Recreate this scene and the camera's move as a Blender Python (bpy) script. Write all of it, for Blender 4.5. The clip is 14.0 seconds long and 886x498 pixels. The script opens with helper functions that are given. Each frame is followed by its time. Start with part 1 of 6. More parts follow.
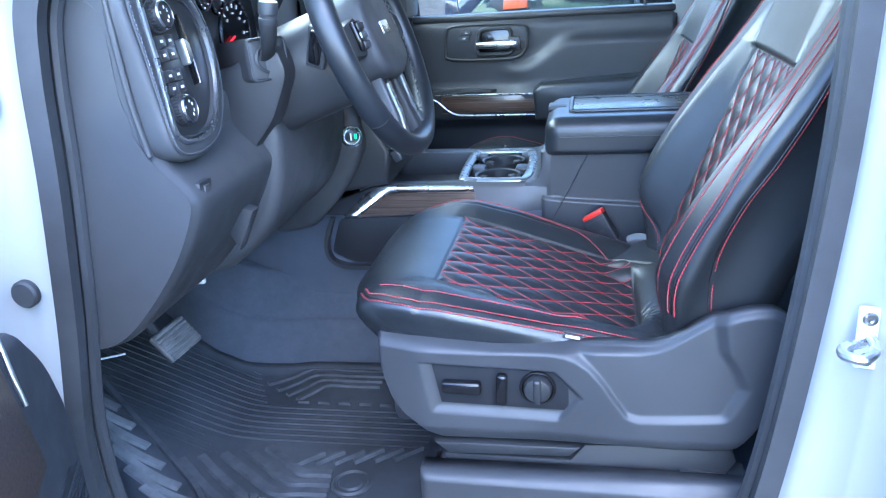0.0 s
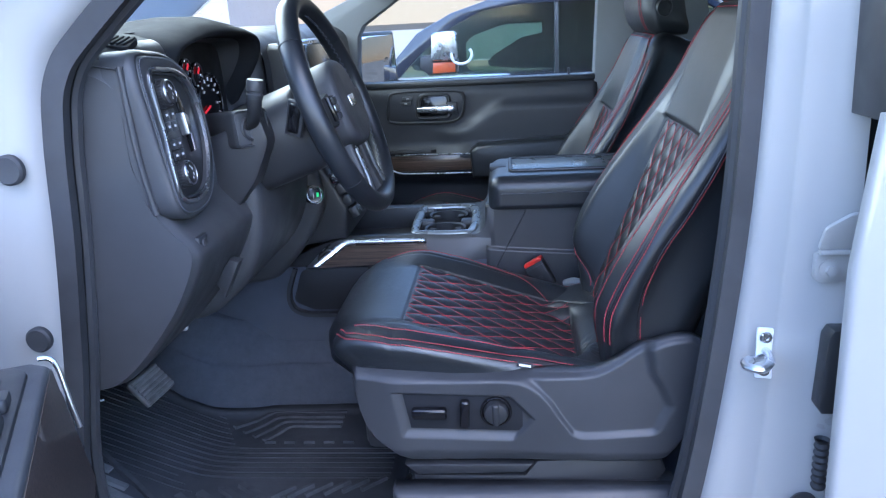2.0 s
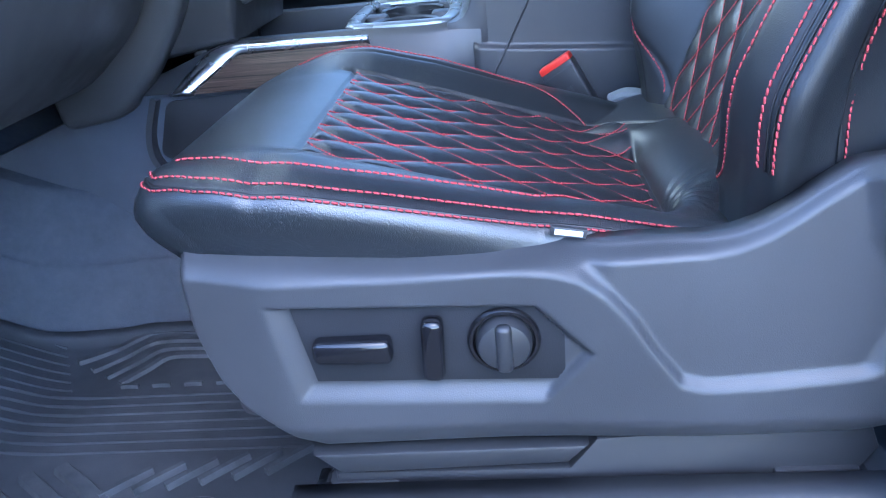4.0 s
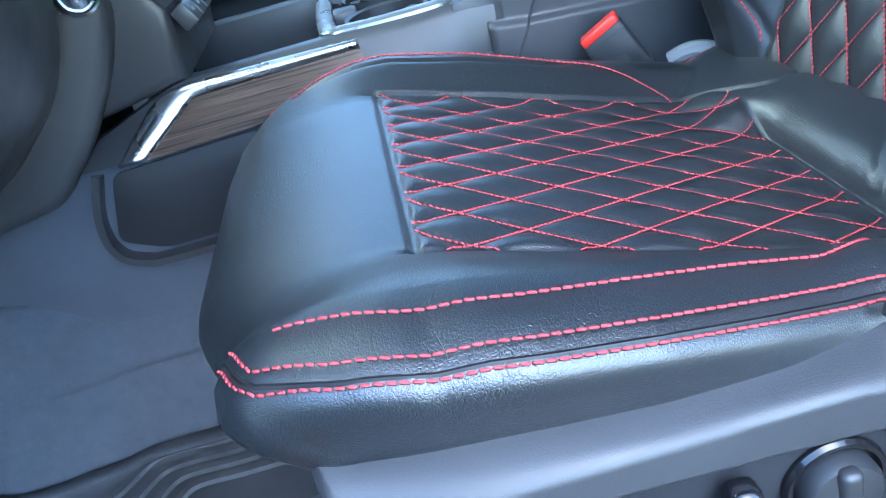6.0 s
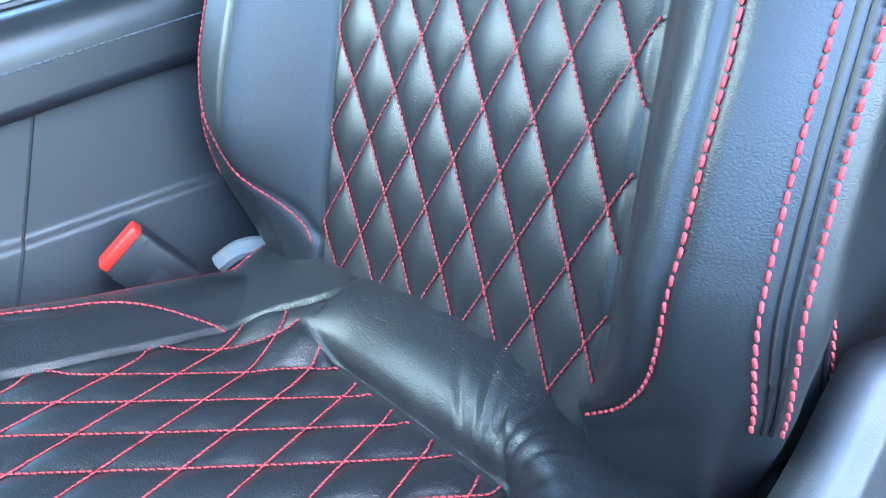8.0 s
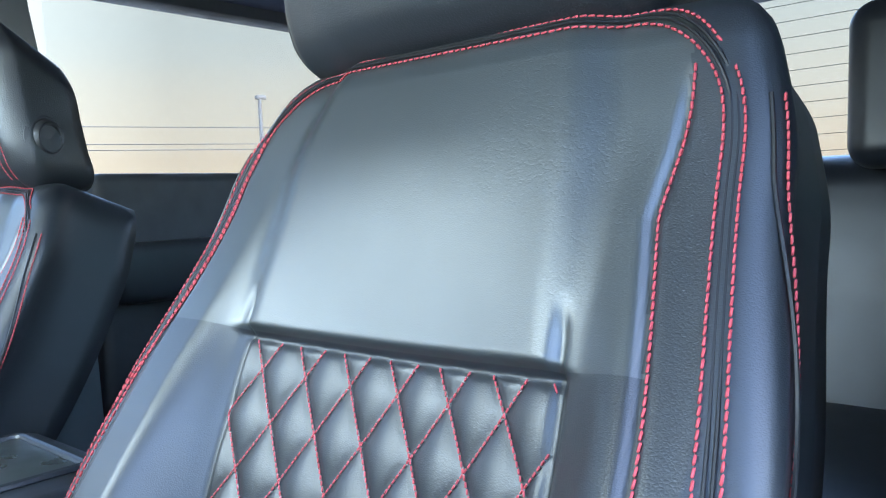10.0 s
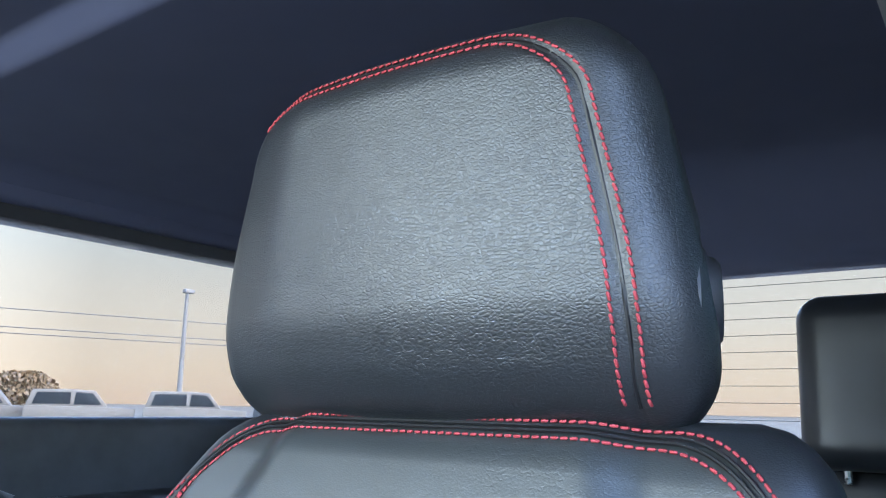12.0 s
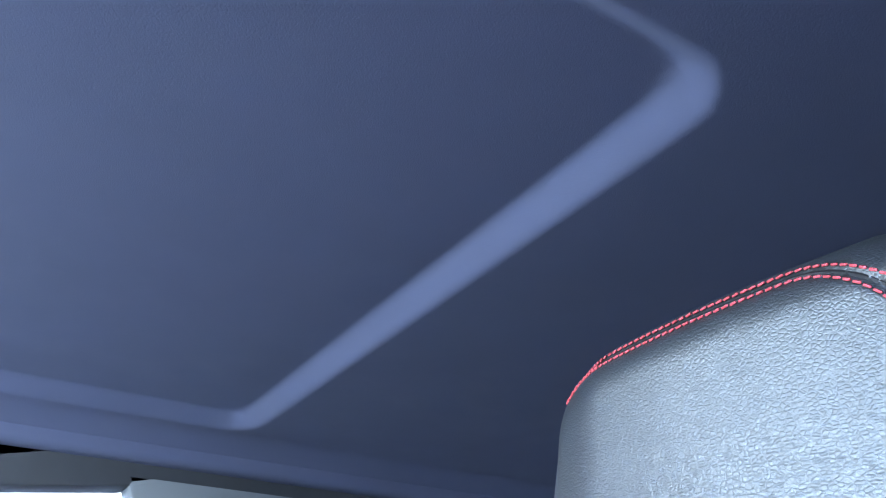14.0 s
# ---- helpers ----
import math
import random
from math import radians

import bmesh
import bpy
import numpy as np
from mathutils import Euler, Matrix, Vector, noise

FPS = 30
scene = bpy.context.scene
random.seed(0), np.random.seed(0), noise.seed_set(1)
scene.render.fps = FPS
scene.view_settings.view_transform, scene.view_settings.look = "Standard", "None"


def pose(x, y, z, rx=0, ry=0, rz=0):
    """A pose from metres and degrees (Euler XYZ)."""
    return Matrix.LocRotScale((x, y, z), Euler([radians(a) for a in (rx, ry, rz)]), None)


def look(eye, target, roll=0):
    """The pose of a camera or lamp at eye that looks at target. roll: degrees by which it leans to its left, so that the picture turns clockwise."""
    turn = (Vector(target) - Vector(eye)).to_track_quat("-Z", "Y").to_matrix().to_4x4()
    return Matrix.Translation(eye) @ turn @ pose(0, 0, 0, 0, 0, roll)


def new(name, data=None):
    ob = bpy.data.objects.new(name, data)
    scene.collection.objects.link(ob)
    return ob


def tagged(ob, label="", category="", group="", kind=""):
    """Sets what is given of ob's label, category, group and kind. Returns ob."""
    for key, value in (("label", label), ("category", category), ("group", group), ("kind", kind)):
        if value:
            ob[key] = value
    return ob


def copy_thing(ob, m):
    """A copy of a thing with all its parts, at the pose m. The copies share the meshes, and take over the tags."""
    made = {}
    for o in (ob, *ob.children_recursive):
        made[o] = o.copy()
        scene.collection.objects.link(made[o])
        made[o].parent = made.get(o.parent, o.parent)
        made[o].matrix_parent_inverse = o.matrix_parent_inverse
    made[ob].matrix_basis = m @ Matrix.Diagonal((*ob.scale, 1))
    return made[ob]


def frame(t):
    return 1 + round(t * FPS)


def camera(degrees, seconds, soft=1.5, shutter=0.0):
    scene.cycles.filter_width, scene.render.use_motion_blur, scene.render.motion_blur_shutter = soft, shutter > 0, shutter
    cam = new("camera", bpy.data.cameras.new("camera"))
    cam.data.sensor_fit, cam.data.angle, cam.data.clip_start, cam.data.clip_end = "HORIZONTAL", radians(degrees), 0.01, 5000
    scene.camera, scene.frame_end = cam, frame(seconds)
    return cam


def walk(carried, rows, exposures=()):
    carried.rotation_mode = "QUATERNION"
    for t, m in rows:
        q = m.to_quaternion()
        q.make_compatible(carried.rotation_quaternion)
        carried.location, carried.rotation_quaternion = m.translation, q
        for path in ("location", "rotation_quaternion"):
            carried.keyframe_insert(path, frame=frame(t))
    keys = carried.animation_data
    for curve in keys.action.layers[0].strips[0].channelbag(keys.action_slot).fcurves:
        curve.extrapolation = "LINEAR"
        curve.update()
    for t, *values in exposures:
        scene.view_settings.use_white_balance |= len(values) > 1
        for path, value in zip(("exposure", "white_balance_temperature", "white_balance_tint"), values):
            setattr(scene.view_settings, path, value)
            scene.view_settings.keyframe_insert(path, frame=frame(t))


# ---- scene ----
cam = camera(59.2, 14.0, 1.2)

PATH = [
    (0, (0.181, -1.171, 0.843), (-0.187, 0.669, 0.153), -3.9),
    (0.5, (0.166, -1.328, 0.875), (-0.103, 0.557, 0.262), -2.9),
    (1, (0.147, -1.339, 0.875), (-0.062, 0.569, 0.313), -2.5),
    (1.5, (0.139, -1.333, 0.878), (-0.044, 0.584, 0.339), -2.5),
    (2, (0.146, -1.33, 0.884), (-0.031, 0.58, 0.315), -3.1),
    (2.5, (0.162, -1.211, 0.806), (-0.008, 0.673, 0.156), -3.9),
    (3, (0.148, -0.976, 0.643), (-0.013, 0.887, -0.067), -4.5),
    (3.2, (0.135, -0.885, 0.612), (-0.02, 0.965, -0.132), -4.5),
    (5.3, (0.112, -0.643, 0.571), (-0.079, 1.145, -0.305), -10.4),
    (5.5, (0.069, -0.624, 0.574), (-0.083, 1.16, -0.316), -12.0),
    (6, (-0.029, -0.496, 0.602), (0.0, 1.257, -0.361), -15.7),
    (6.5, (-0.043, -0.395, 0.614), (0.224, 1.3, -0.413), -18.0),
    (7, (0.009, -0.362, 0.606), (0.508, 1.259, -0.455), -18.5),
    (7.5, (0.059, -0.353, 0.603), (0.79, 1.186, -0.444), -16.3),
    (8, (0.091, -0.356, 0.615), (1.045, 1.128, -0.327), -12.6),
    (8.5, (0.11, -0.355, 0.648), (1.248, 1.106, -0.107), -8.8),
    (9, (0.12, -0.355, 0.689), (1.386, 1.091, 0.134), -6.3),
    (9.2, (0.121, -0.354, 0.708), (1.429, 1.081, 0.226), -5.6),
    (11.3, (0.074, -0.311, 0.881), (1.677, 0.840, 1.204), 0.5),
    (11.5, (0.109, -0.296, 0.890), (1.700, 0.868, 1.230), 0.6),
    (12, (0.156, -0.274, 0.892), (1.746, 0.874, 1.286), 1.1),
    (12.5, (0.162, -0.274, 0.894), (1.737, 0.856, 1.387), 0.6),
    (12.8, (0.162, -0.276, 0.902), (1.710, 0.886, 1.434), -0.3),
    (13.0, (0.162, -0.280, 0.902), (1.627, 0.891, 1.613), -1.4),
    (13.5, (0.164, -0.273, 0.907), (1.311, 1.065, 1.855), -1.0),
    (13.8, (0.166, -0.268, 0.907), (1.140, 1.185, 1.880), 0.8),
    (14.0, (0.166, -0.266, 0.907), (1.062, 1.230, 1.889), 1.1),
]
EXPOSURES = [(0, 3.7, 5350, 10), (0.4, 2.65, 5700, 14), (1.5, 2.65, 5750, 16), (2.2, 2.65, 5650, 16), (2.6, 2.9, 5550, 14), (3.0, 3.45, 5200, 16), (5.5, 3.75, 5550, 4), (6.5, 4.1, 5500, 0), (7.4, 4.1, 5300, -2), (8.0, 4.45, 5550, 1), (8.5, 4.15, 5800, 4), (9.2, 3.9, 5950, 6), (11.3, 3.8, 5950, 16), (12.5, 3.8, 5950, 16), (13.0, 4.05, 5400, 18), (14.0, 4.6, 5350, 18)]
walk(cam, [(t, look(eye, target, roll)) for t, eye, target, roll in PATH], EXPOSURES)

# ---- world and light ----
world = bpy.data.worlds.new("sky_world")
scene.world = world
world.use_nodes = True
wn = world.node_tree
sky = wn.nodes.new("ShaderNodeTexSky")
sky.sky_type = "NISHITA"
sky.sun_disc = False
sky.sun_elevation = radians(50)
sky.sun_rotation = radians(165)
sky.altitude, sky.air_density, sky.dust_density, sky.ozone_density = 200, 1.0, 0.8, 1.8
wn.nodes["Background"].inputs["Strength"].default_value = 0.15
wn.links.new(sky.outputs["Color"], wn.nodes["Background"].inputs["Color"])

sun_data = bpy.data.lights.new("sun", "SUN")
sun_data.energy, sun_data.angle, sun_data.color = 0.08, radians(30), (1.0, 0.95, 0.9)
sun = new("sun", sun_data)
sun.matrix_world = look((1.35, -5.0, 6.2), (0, 0, 0))

# daylight of the sky through the upper windscreen
sky_data = bpy.data.lights.new("windscreen_daylight", "AREA")
sky_data.shape, sky_data.size, sky_data.size_y = "RECTANGLE", 1.15, 0.34
sky_data.energy, sky_data.color = 2.4, (0.87, 1.0, 0.93)
screen_light = new("windscreen_daylight", sky_data)
screen_light.matrix_world = look((-0.531, 0.42, 1.122), (0.053, 0.42, 0.31))

# ---- materials ----


def principled(name, color, rough=0.5, metal=0.0, coat=0.0, spec=0.5):
    m = bpy.data.materials.new(name)
    m.use_nodes = True
    b = m.node_tree.nodes["Principled BSDF"]
    b.inputs["Base Color"].default_value = (*color, 1)
    b.inputs["Roughness"].default_value = rough
    b.inputs["Metallic"].default_value = metal
    b.inputs["Coat Weight"].default_value = coat
    b.inputs["Specular IOR Level"].default_value = spec
    return m, m.node_tree, b


def coords(nt, stretch=(1, 1, 1)):
    tc = nt.nodes.new("ShaderNodeTexCoord")
    mp = nt.nodes.new("ShaderNodeMapping")
    mp.inputs["Scale"].default_value = stretch
    nt.links.new(tc.outputs["Object"], mp.inputs["Vector"])
    return mp.outputs["Vector"]


def tex_noise(nt, vec, scale, detail=3.0, rough=0.55):
    n = nt.nodes.new("ShaderNodeTexNoise")
    n.inputs["Scale"].default_value, n.inputs["Detail"].default_value, n.inputs["Roughness"].default_value = scale, detail, rough
    nt.links.new(vec, n.inputs["Vector"])
    return n.outputs["Fac"]


def ramp(nt, fac, stops):
    r = nt.nodes.new("ShaderNodeValToRGB")
    el = r.color_ramp.elements
    while len(el) < len(stops):
        el.new(0.5)
    for e, (p, c) in zip(el, stops):
        e.position, e.color = p, (*c, 1) if len(c) == 3 else c
    nt.links.new(fac, r.inputs["Fac"])
    return r.outputs["Color"]


def span(nt, fac, lo, hi, a=0.3, b=0.7):
    r = nt.nodes.new("ShaderNodeMapRange")
    for k, v in (("From Min", a), ("From Max", b), ("To Min", lo), ("To Max", hi)):
        r.inputs[k].default_value = v
    nt.links.new(fac, r.inputs["Value"])
    return r.outputs["Result"]


def bump(nt, b, height, strength, distance):
    bp = nt.nodes.new("ShaderNodeBump")
    bp.inputs["Strength"].default_value, bp.inputs["Distance"].default_value = strength, distance
    nt.links.new(height, bp.inputs["Height"])
    old = b.inputs["Normal"].links
    if old:
        nt.links.new(old[0].from_socket, bp.inputs["Normal"])
    nt.links.new(bp.outputs["Normal"], b.inputs["Normal"])


def surface(name, color, rough, metal=0.0, coat=0.0, vary=0.2, big=6.0, fine=900.0, fine_bump=0.15, rough_vary=0.08, spec=0.5, dust=0.0):
    """A plain surface with cloudy tone, uneven gloss and a fine grain."""
    m, nt, b = principled(name, color, rough, metal, coat, spec)
    v = coords(nt)
    cloud = tex_noise(nt, v, big, 5)
    lo = [c * (1 - vary) for c in color]
    hi = [min(1, c * (1 + vary) + dust) for c in color]
    nt.links.new(ramp(nt, cloud, [(0.3, lo), (0.7, hi)]), b.inputs["Base Color"])
    nt.links.new(span(nt, tex_noise(nt, v, big * 3.1, 4), rough - rough_vary, rough + rough_vary), b.inputs["Roughness"])
    if fine_bump:
        bump(nt, b, tex_noise(nt, v, fine, 2), fine_bump, 0.0006)
    return m


def math_node(nt, op, a, b):
    n = nt.nodes.new("ShaderNodeMath")
    n.operation = op
    for k, q in enumerate((a, b)):
        if isinstance(q, (int, float)):
            n.inputs[k].default_value = q
        else:
            nt.links.new(q, n.inputs[k])
    return n.outputs[0]


def leather(name, color, rough=0.38, cells=620, grain=0.16, crease=0.1, spec=0.8):
    """Coated leather: pebbled grain, fine stretch wrinkles in patches, soft unevenness."""
    m, nt, b = principled(name, color, rough, spec=spec)
    v = coords(nt)
    wob = nt.nodes.new("ShaderNodeVectorMath")
    wob.operation = "MULTIPLY_ADD"
    wob.inputs[1].default_value = (0.0016, 0.0016, 0.0016)
    nz = nt.nodes.new("ShaderNodeTexNoise")
    nz.inputs["Scale"].default_value = 330
    nt.links.new(v, nz.inputs["Vector"])
    nt.links.new(nz.outputs["Color"], wob.inputs[0])
    nt.links.new(coords(nt, (1.0, 0.8, 1.2)), wob.inputs[2])
    vo = nt.nodes.new("ShaderNodeTexVoronoi")
    vo.feature = "DISTANCE_TO_EDGE"
    vo.inputs["Scale"].default_value = cells
    nt.links.new(wob.outputs[0], vo.inputs["Vector"])
    bump(nt, b, span(nt, vo.outputs["Distance"], 0, 1, 0.0, 0.25), grain, 0.0003)
    bump(nt, b, tex_noise(nt, v, 55, 3), 0.05, 0.0012)
    # thin wrinkles, only where a soft mask lets them show
    wr = tex_noise(nt, coords(nt, (150, 60, 110)), 1.0, 3, 0.6)
    line = span(nt, math_node(nt, "ABSOLUTE", math_node(nt, "SUBTRACT", wr, 0.5), 0), 1, 0, 0.0, 0.03)
    patch = span(nt, tex_noise(nt, v, 11, 2), 0, 1, 0.45, 0.68)
    bump(nt, b, math_node(nt, "SUBTRACT", 1.0, math_node(nt, "MULTIPLY", line, patch)), crease, 0.0005)
    tone = tex_noise(nt, v, 9, 5)
    nt.links.new(ramp(nt, tone, [(0.3, [c * 0.85 for c in color]), (0.7, [c * 1.2 for c in color])]), b.inputs["Base Color"])
    nt.links.new(span(nt, tex_noise(nt, v, 7, 3), rough - 0.025, rough + 0.035), b.inputs["Roughness"])
    return m


def wood_grain(name):
    """Open-pored dark veneer: fine lengthwise lines of uneven width under a satin coat."""
    m, nt, b = principled(name, (0.1, 0.06, 0.05), 0.32, coat=0.5)
    broad = tex_noise(nt, coords(nt, (4, 290, 290)), 1.0, 5, 0.62)
    fine = tex_noise(nt, coords(nt, (9, 900, 900)), 1.0, 4)
    fac = math_node(nt, "ADD", math_node(nt, "MULTIPLY", broad, 0.62), math_node(nt, "MULTIPLY", fine, 0.38))
    nt.links.new(ramp(nt, fac, [(0.39, (0.012, 0.008, 0.006)), (0.45, (0.040, 0.024, 0.017)), (0.49, (0.10, 0.064, 0.046)), (0.54, (0.060, 0.037, 0.027)), (0.62, (0.15, 0.10, 0.073))]), b.inputs["Base Color"])
    bump(nt, b, fine, 0.15, 0.0004)
    return m


LEATHER = leather("black_leather", (0.0145, 0.0165, 0.0190), 0.40, 620, 0.18, 0.10, 0.6)
LEATHER_HEAD = leather("grained_leather", (0.0160, 0.0178, 0.0200), 0.40, 430, 0.36, 0.30, 0.65)
LEATHER_SEAT = leather("creased_leather", (0.0125, 0.0155, 0.0190), 0.36, 620, 0.30, 0.40, 1.0)
# lighter grey-green base adds the windscreen's reflection to the smooth hide
LEATHER_SMOOTH_SHEEN = leather("smooth_sheen_leather", (0.020, 0.0235, 0.0235), 0.40, 620, 0.12, 0.12, 0.95)
LEATHER_SIDE = leather("black_leather_bolster", (0.016, 0.0185, 0.0225), 0.36, 620, 0.14, 0.03, 0.6)
THREAD = surface("red_thread", (0.42, 0.050, 0.060), 0.8, vary=0.15, big=300, fine=2500, fine_bump=0.3)
WELT = surface("dark_seam_welt", (0.006, 0.006, 0.007), 0.5, vary=0.1, fine_bump=0)
THREAD_GREY = surface("grey_thread", (0.10, 0.11, 0.13), 0.6, vary=0.15, big=300, fine=2500)
PLASTIC = surface("charcoal_plastic", (0.040, 0.0415, 0.046), 0.44, vary=0.14, fine=1100, fine_bump=0.25)
PLASTIC_SOFT = surface("soft_dash_skin", (0.046, 0.0475, 0.052), 0.5, vary=0.14, fine=800, fine_bump=0.3)
PLASTIC_DARK = surface("black_plastic", (0.025, 0.026, 0.029), 0.42, vary=0.15, fine=1500, fine_bump=0.1)
SATIN_INLAY = surface("grey_inlay_plastic", (0.035, 0.040, 0.038), 0.30, vary=0.1, fine=900, fine_bump=0.1)
DASH_TOP = surface("black_dash_top", (0.020, 0.021, 0.024), 0.78, vary=0.15, fine=900, fine_bump=0.3, spec=0.12)
DOOR_SKIN = surface("blue_black_door_skin", (0.024, 0.026, 0.032), 0.48, vary=0.15, fine=800, fine_bump=0.3)
GLOSS_BLACK = surface("gloss_black", (0.008, 0.008, 0.01), 0.15, vary=0.1, fine_bump=0)
CHROME = surface("satin_chrome", (0.72, 0.74, 0.78), 0.27, metal=1.0, vary=0.06, fine_bump=0.02, rough_vary=0.05)
CHROME_DARK = surface("smoked_chrome", (0.36, 0.38, 0.42), 0.26, metal=1.0, vary=0.08, fine_bump=0.02)
WORN = surface("worn_pedal_rubber", (0.15, 0.15, 0.15), 0.6, vary=0.35, big=30, fine=500, fine_bump=0.3)
SATIN = surface("satin_silver_trim", (0.22, 0.235, 0.245), 0.28, metal=0.55, vary=0.05, fine_bump=0.03, rough_vary=0.05)
MIRROR = surface("mirror_silver", (0.86, 0.87, 0.88), 0.02, metal=1.0, vary=0.01, fine_bump=0, rough_vary=0.0)
STEEL = surface("zinc_steel", (0.5, 0.5, 0.5), 0.3, metal=1.0, vary=0.15, fine_bump=0.05)
RUBBER = surface("black_rubber", (0.038, 0.039, 0.043), 0.62, vary=0.25, big=9, fine=700, fine_bump=0.3)
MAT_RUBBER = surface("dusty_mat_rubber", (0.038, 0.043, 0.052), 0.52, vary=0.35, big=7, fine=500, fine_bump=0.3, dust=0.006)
# raised bars, slightly lighter than the tray
MAT_BAR = surface("lighter_bar_rubber", (0.048, 0.054, 0.064), 0.55, vary=0.35, big=25, fine=500, fine_bump=0.3, dust=0.01)
# pale base colour carries the sky's reflection on the side ribs
MAT_SHEEN = surface("sky_sheen_rib_rubber", (0.13, 0.138, 0.150), 0.6, vary=0.3, big=25, fine=500, fine_bump=0.3, dust=0.02)
TUNNEL_TRIM = surface("blue_grey_tunnel_trim", (0.075, 0.087, 0.112), 0.55, vary=0.12, big=8, fine=700, fine_bump=0.3)
CARPET = surface("charcoal_carpet", (0.064, 0.075, 0.098), 0.9, vary=0.10, big=40, fine=420, fine_bump=0.8)
PAINT = surface("white_paint", (0.355, 0.350, 0.337), 0.3, coat=0.5, vary=0.03, big=3, fine_bump=0, rough_vary=0.03)
PAINT_SEAM = surface("white_sealer", (0.66, 0.69, 0.72), 0.45, vary=0.05, fine=300)
HEADLINER = surface("black_headliner_cloth", (0.082, 0.090, 0.150), 0.95, vary=0.05, big=2, fine=650, fine_bump=0.4)
TRIM_GREY = surface("grey_pillar_trim", (0.16, 0.17, 0.18), 0.6, vary=0.06, fine=900)
WOOD = wood_grain("dark_wood_veneer")
RED = surface("red_plastic", (0.62, 0.03, 0.02), 0.35, vary=0.1, fine_bump=0)
WHITE_MARK = surface("white_marking", (0.75, 0.76, 0.78), 0.5, vary=0.05, fine_bump=0)
GREY_MARK = surface("grey_marking", (0.32, 0.33, 0.35), 0.5, vary=0.05, fine_bump=0)
RED_MARK = surface("red_marking", (0.6, 0.02, 0.03), 0.4, vary=0.05, fine_bump=0)
YELLOW = surface("yellow_label", (0.75, 0.5, 0.03), 0.5, vary=0.05, fine_bump=0)
NAVY_PAINT = surface("dark_blue_paint", (0.02, 0.026, 0.045), 0.18, coat=0.6, vary=0.06, big=2, fine_bump=0, rough_vary=0.02)
AMBER = surface("amber_lens", (0.5, 0.08, 0.02), 0.25, vary=0.1, fine_bump=0)
# cream colour of the sheet added to brighten the far ground
CREAM_FILL = surface("cream_fill_sheet", (0.52, 0.42, 0.30), 0.85, vary=0.10, big=0.2, fine=20, fine_bump=0.3)
ASPHALT = surface("lot_concrete", (0.115, 0.095, 0.072), 0.9, vary=0.3, big=0.6, fine=60, fine_bump=0.5, spec=0.02)
BLOCK = surface("cream_block", (0.55, 0.5, 0.42), 0.85, vary=0.12, big=2, fine=60, fine_bump=0.4)
LEAF = surface("autumn_leaf", (0.12, 0.062, 0.02), 0.7, vary=0.5, big=2, fine_bump=0)
BARK = surface("bark", (0.07, 0.055, 0.045), 0.9, vary=0.3, big=5, fine=60, fine_bump=0.6)
CAR_SILVER = surface("silver_car_paint", (0.13, 0.102, 0.078), 0.7, metal=0.0, coat=0.0, spec=0.1, vary=0.05, fine_bump=0)
CAR_DARK = surface("dark_car_glass", (0.016, 0.016, 0.017), 0.6, spec=0.0, vary=0.05, fine_bump=0, rough_vary=0.0)
POLE_PAINT = surface("galvanised_pole", (0.10, 0.078, 0.062), 0.6, vary=0.1, big=1, fine_bump=0)


def glass(name, tint, rough=0.0):
    m, nt, b = principled(name, tint, rough)
    b.inputs["Transmission Weight"].default_value = 1.0
    b.inputs["IOR"].default_value = 1.45
    return m


def glow(name, color, strength):
    m, nt, b = principled(name, color, 0.4)
    b.inputs["Emission Color"].default_value = (*color, 1)
    b.inputs["Emission Strength"].default_value = strength
    return m


def pane_glass(name, tint, rough=0.02):
    """Thin pane: mostly clear, with a mirror-like gloss."""
    m = bpy.data.materials.new(name)
    m.use_nodes = True
    nt = m.node_tree
    nt.nodes.remove(nt.nodes["Principled BSDF"])
    tr = nt.nodes.new("ShaderNodeBsdfTransparent")
    tr.inputs["Color"].default_value = (*tint, 1)
    gl = nt.nodes.new("ShaderNodeBsdfGlossy")
    gl.inputs["Roughness"].default_value = rough
    fr = nt.nodes.new("ShaderNodeFresnel")
    fr.inputs["IOR"].default_value = 1.3
    mx = nt.nodes.new("ShaderNodeMixShader")
    nt.links.new(fr.outputs[0], mx.inputs[0])
    nt.links.new(tr.outputs[0], mx.inputs[1])
    nt.links.new(gl.outputs[0], mx.inputs[2])
    nt.links.new(mx.outputs[0], nt.nodes["Material Output"].inputs["Surface"])
    return m


GLASS = pane_glass("window_glass", (0.95, 0.97, 0.96), 0.45)
GLASS_DARK = pane_glass("tinted_glass", (0.25, 0.33, 0.33))
TRUCK_GLASS = pane_glass("truck_tint", (0.55, 0.66, 0.62))
RED_GLOW = glow("red_needle", (1.0, 0.04, 0.06), 0.085)
GREEN_GLOW = glow("green_led", (0.05, 0.8, 0.25), 0.12)
WHITE_GLOW = glow("dial_marks", (0.8, 0.82, 0.85), 0.028)



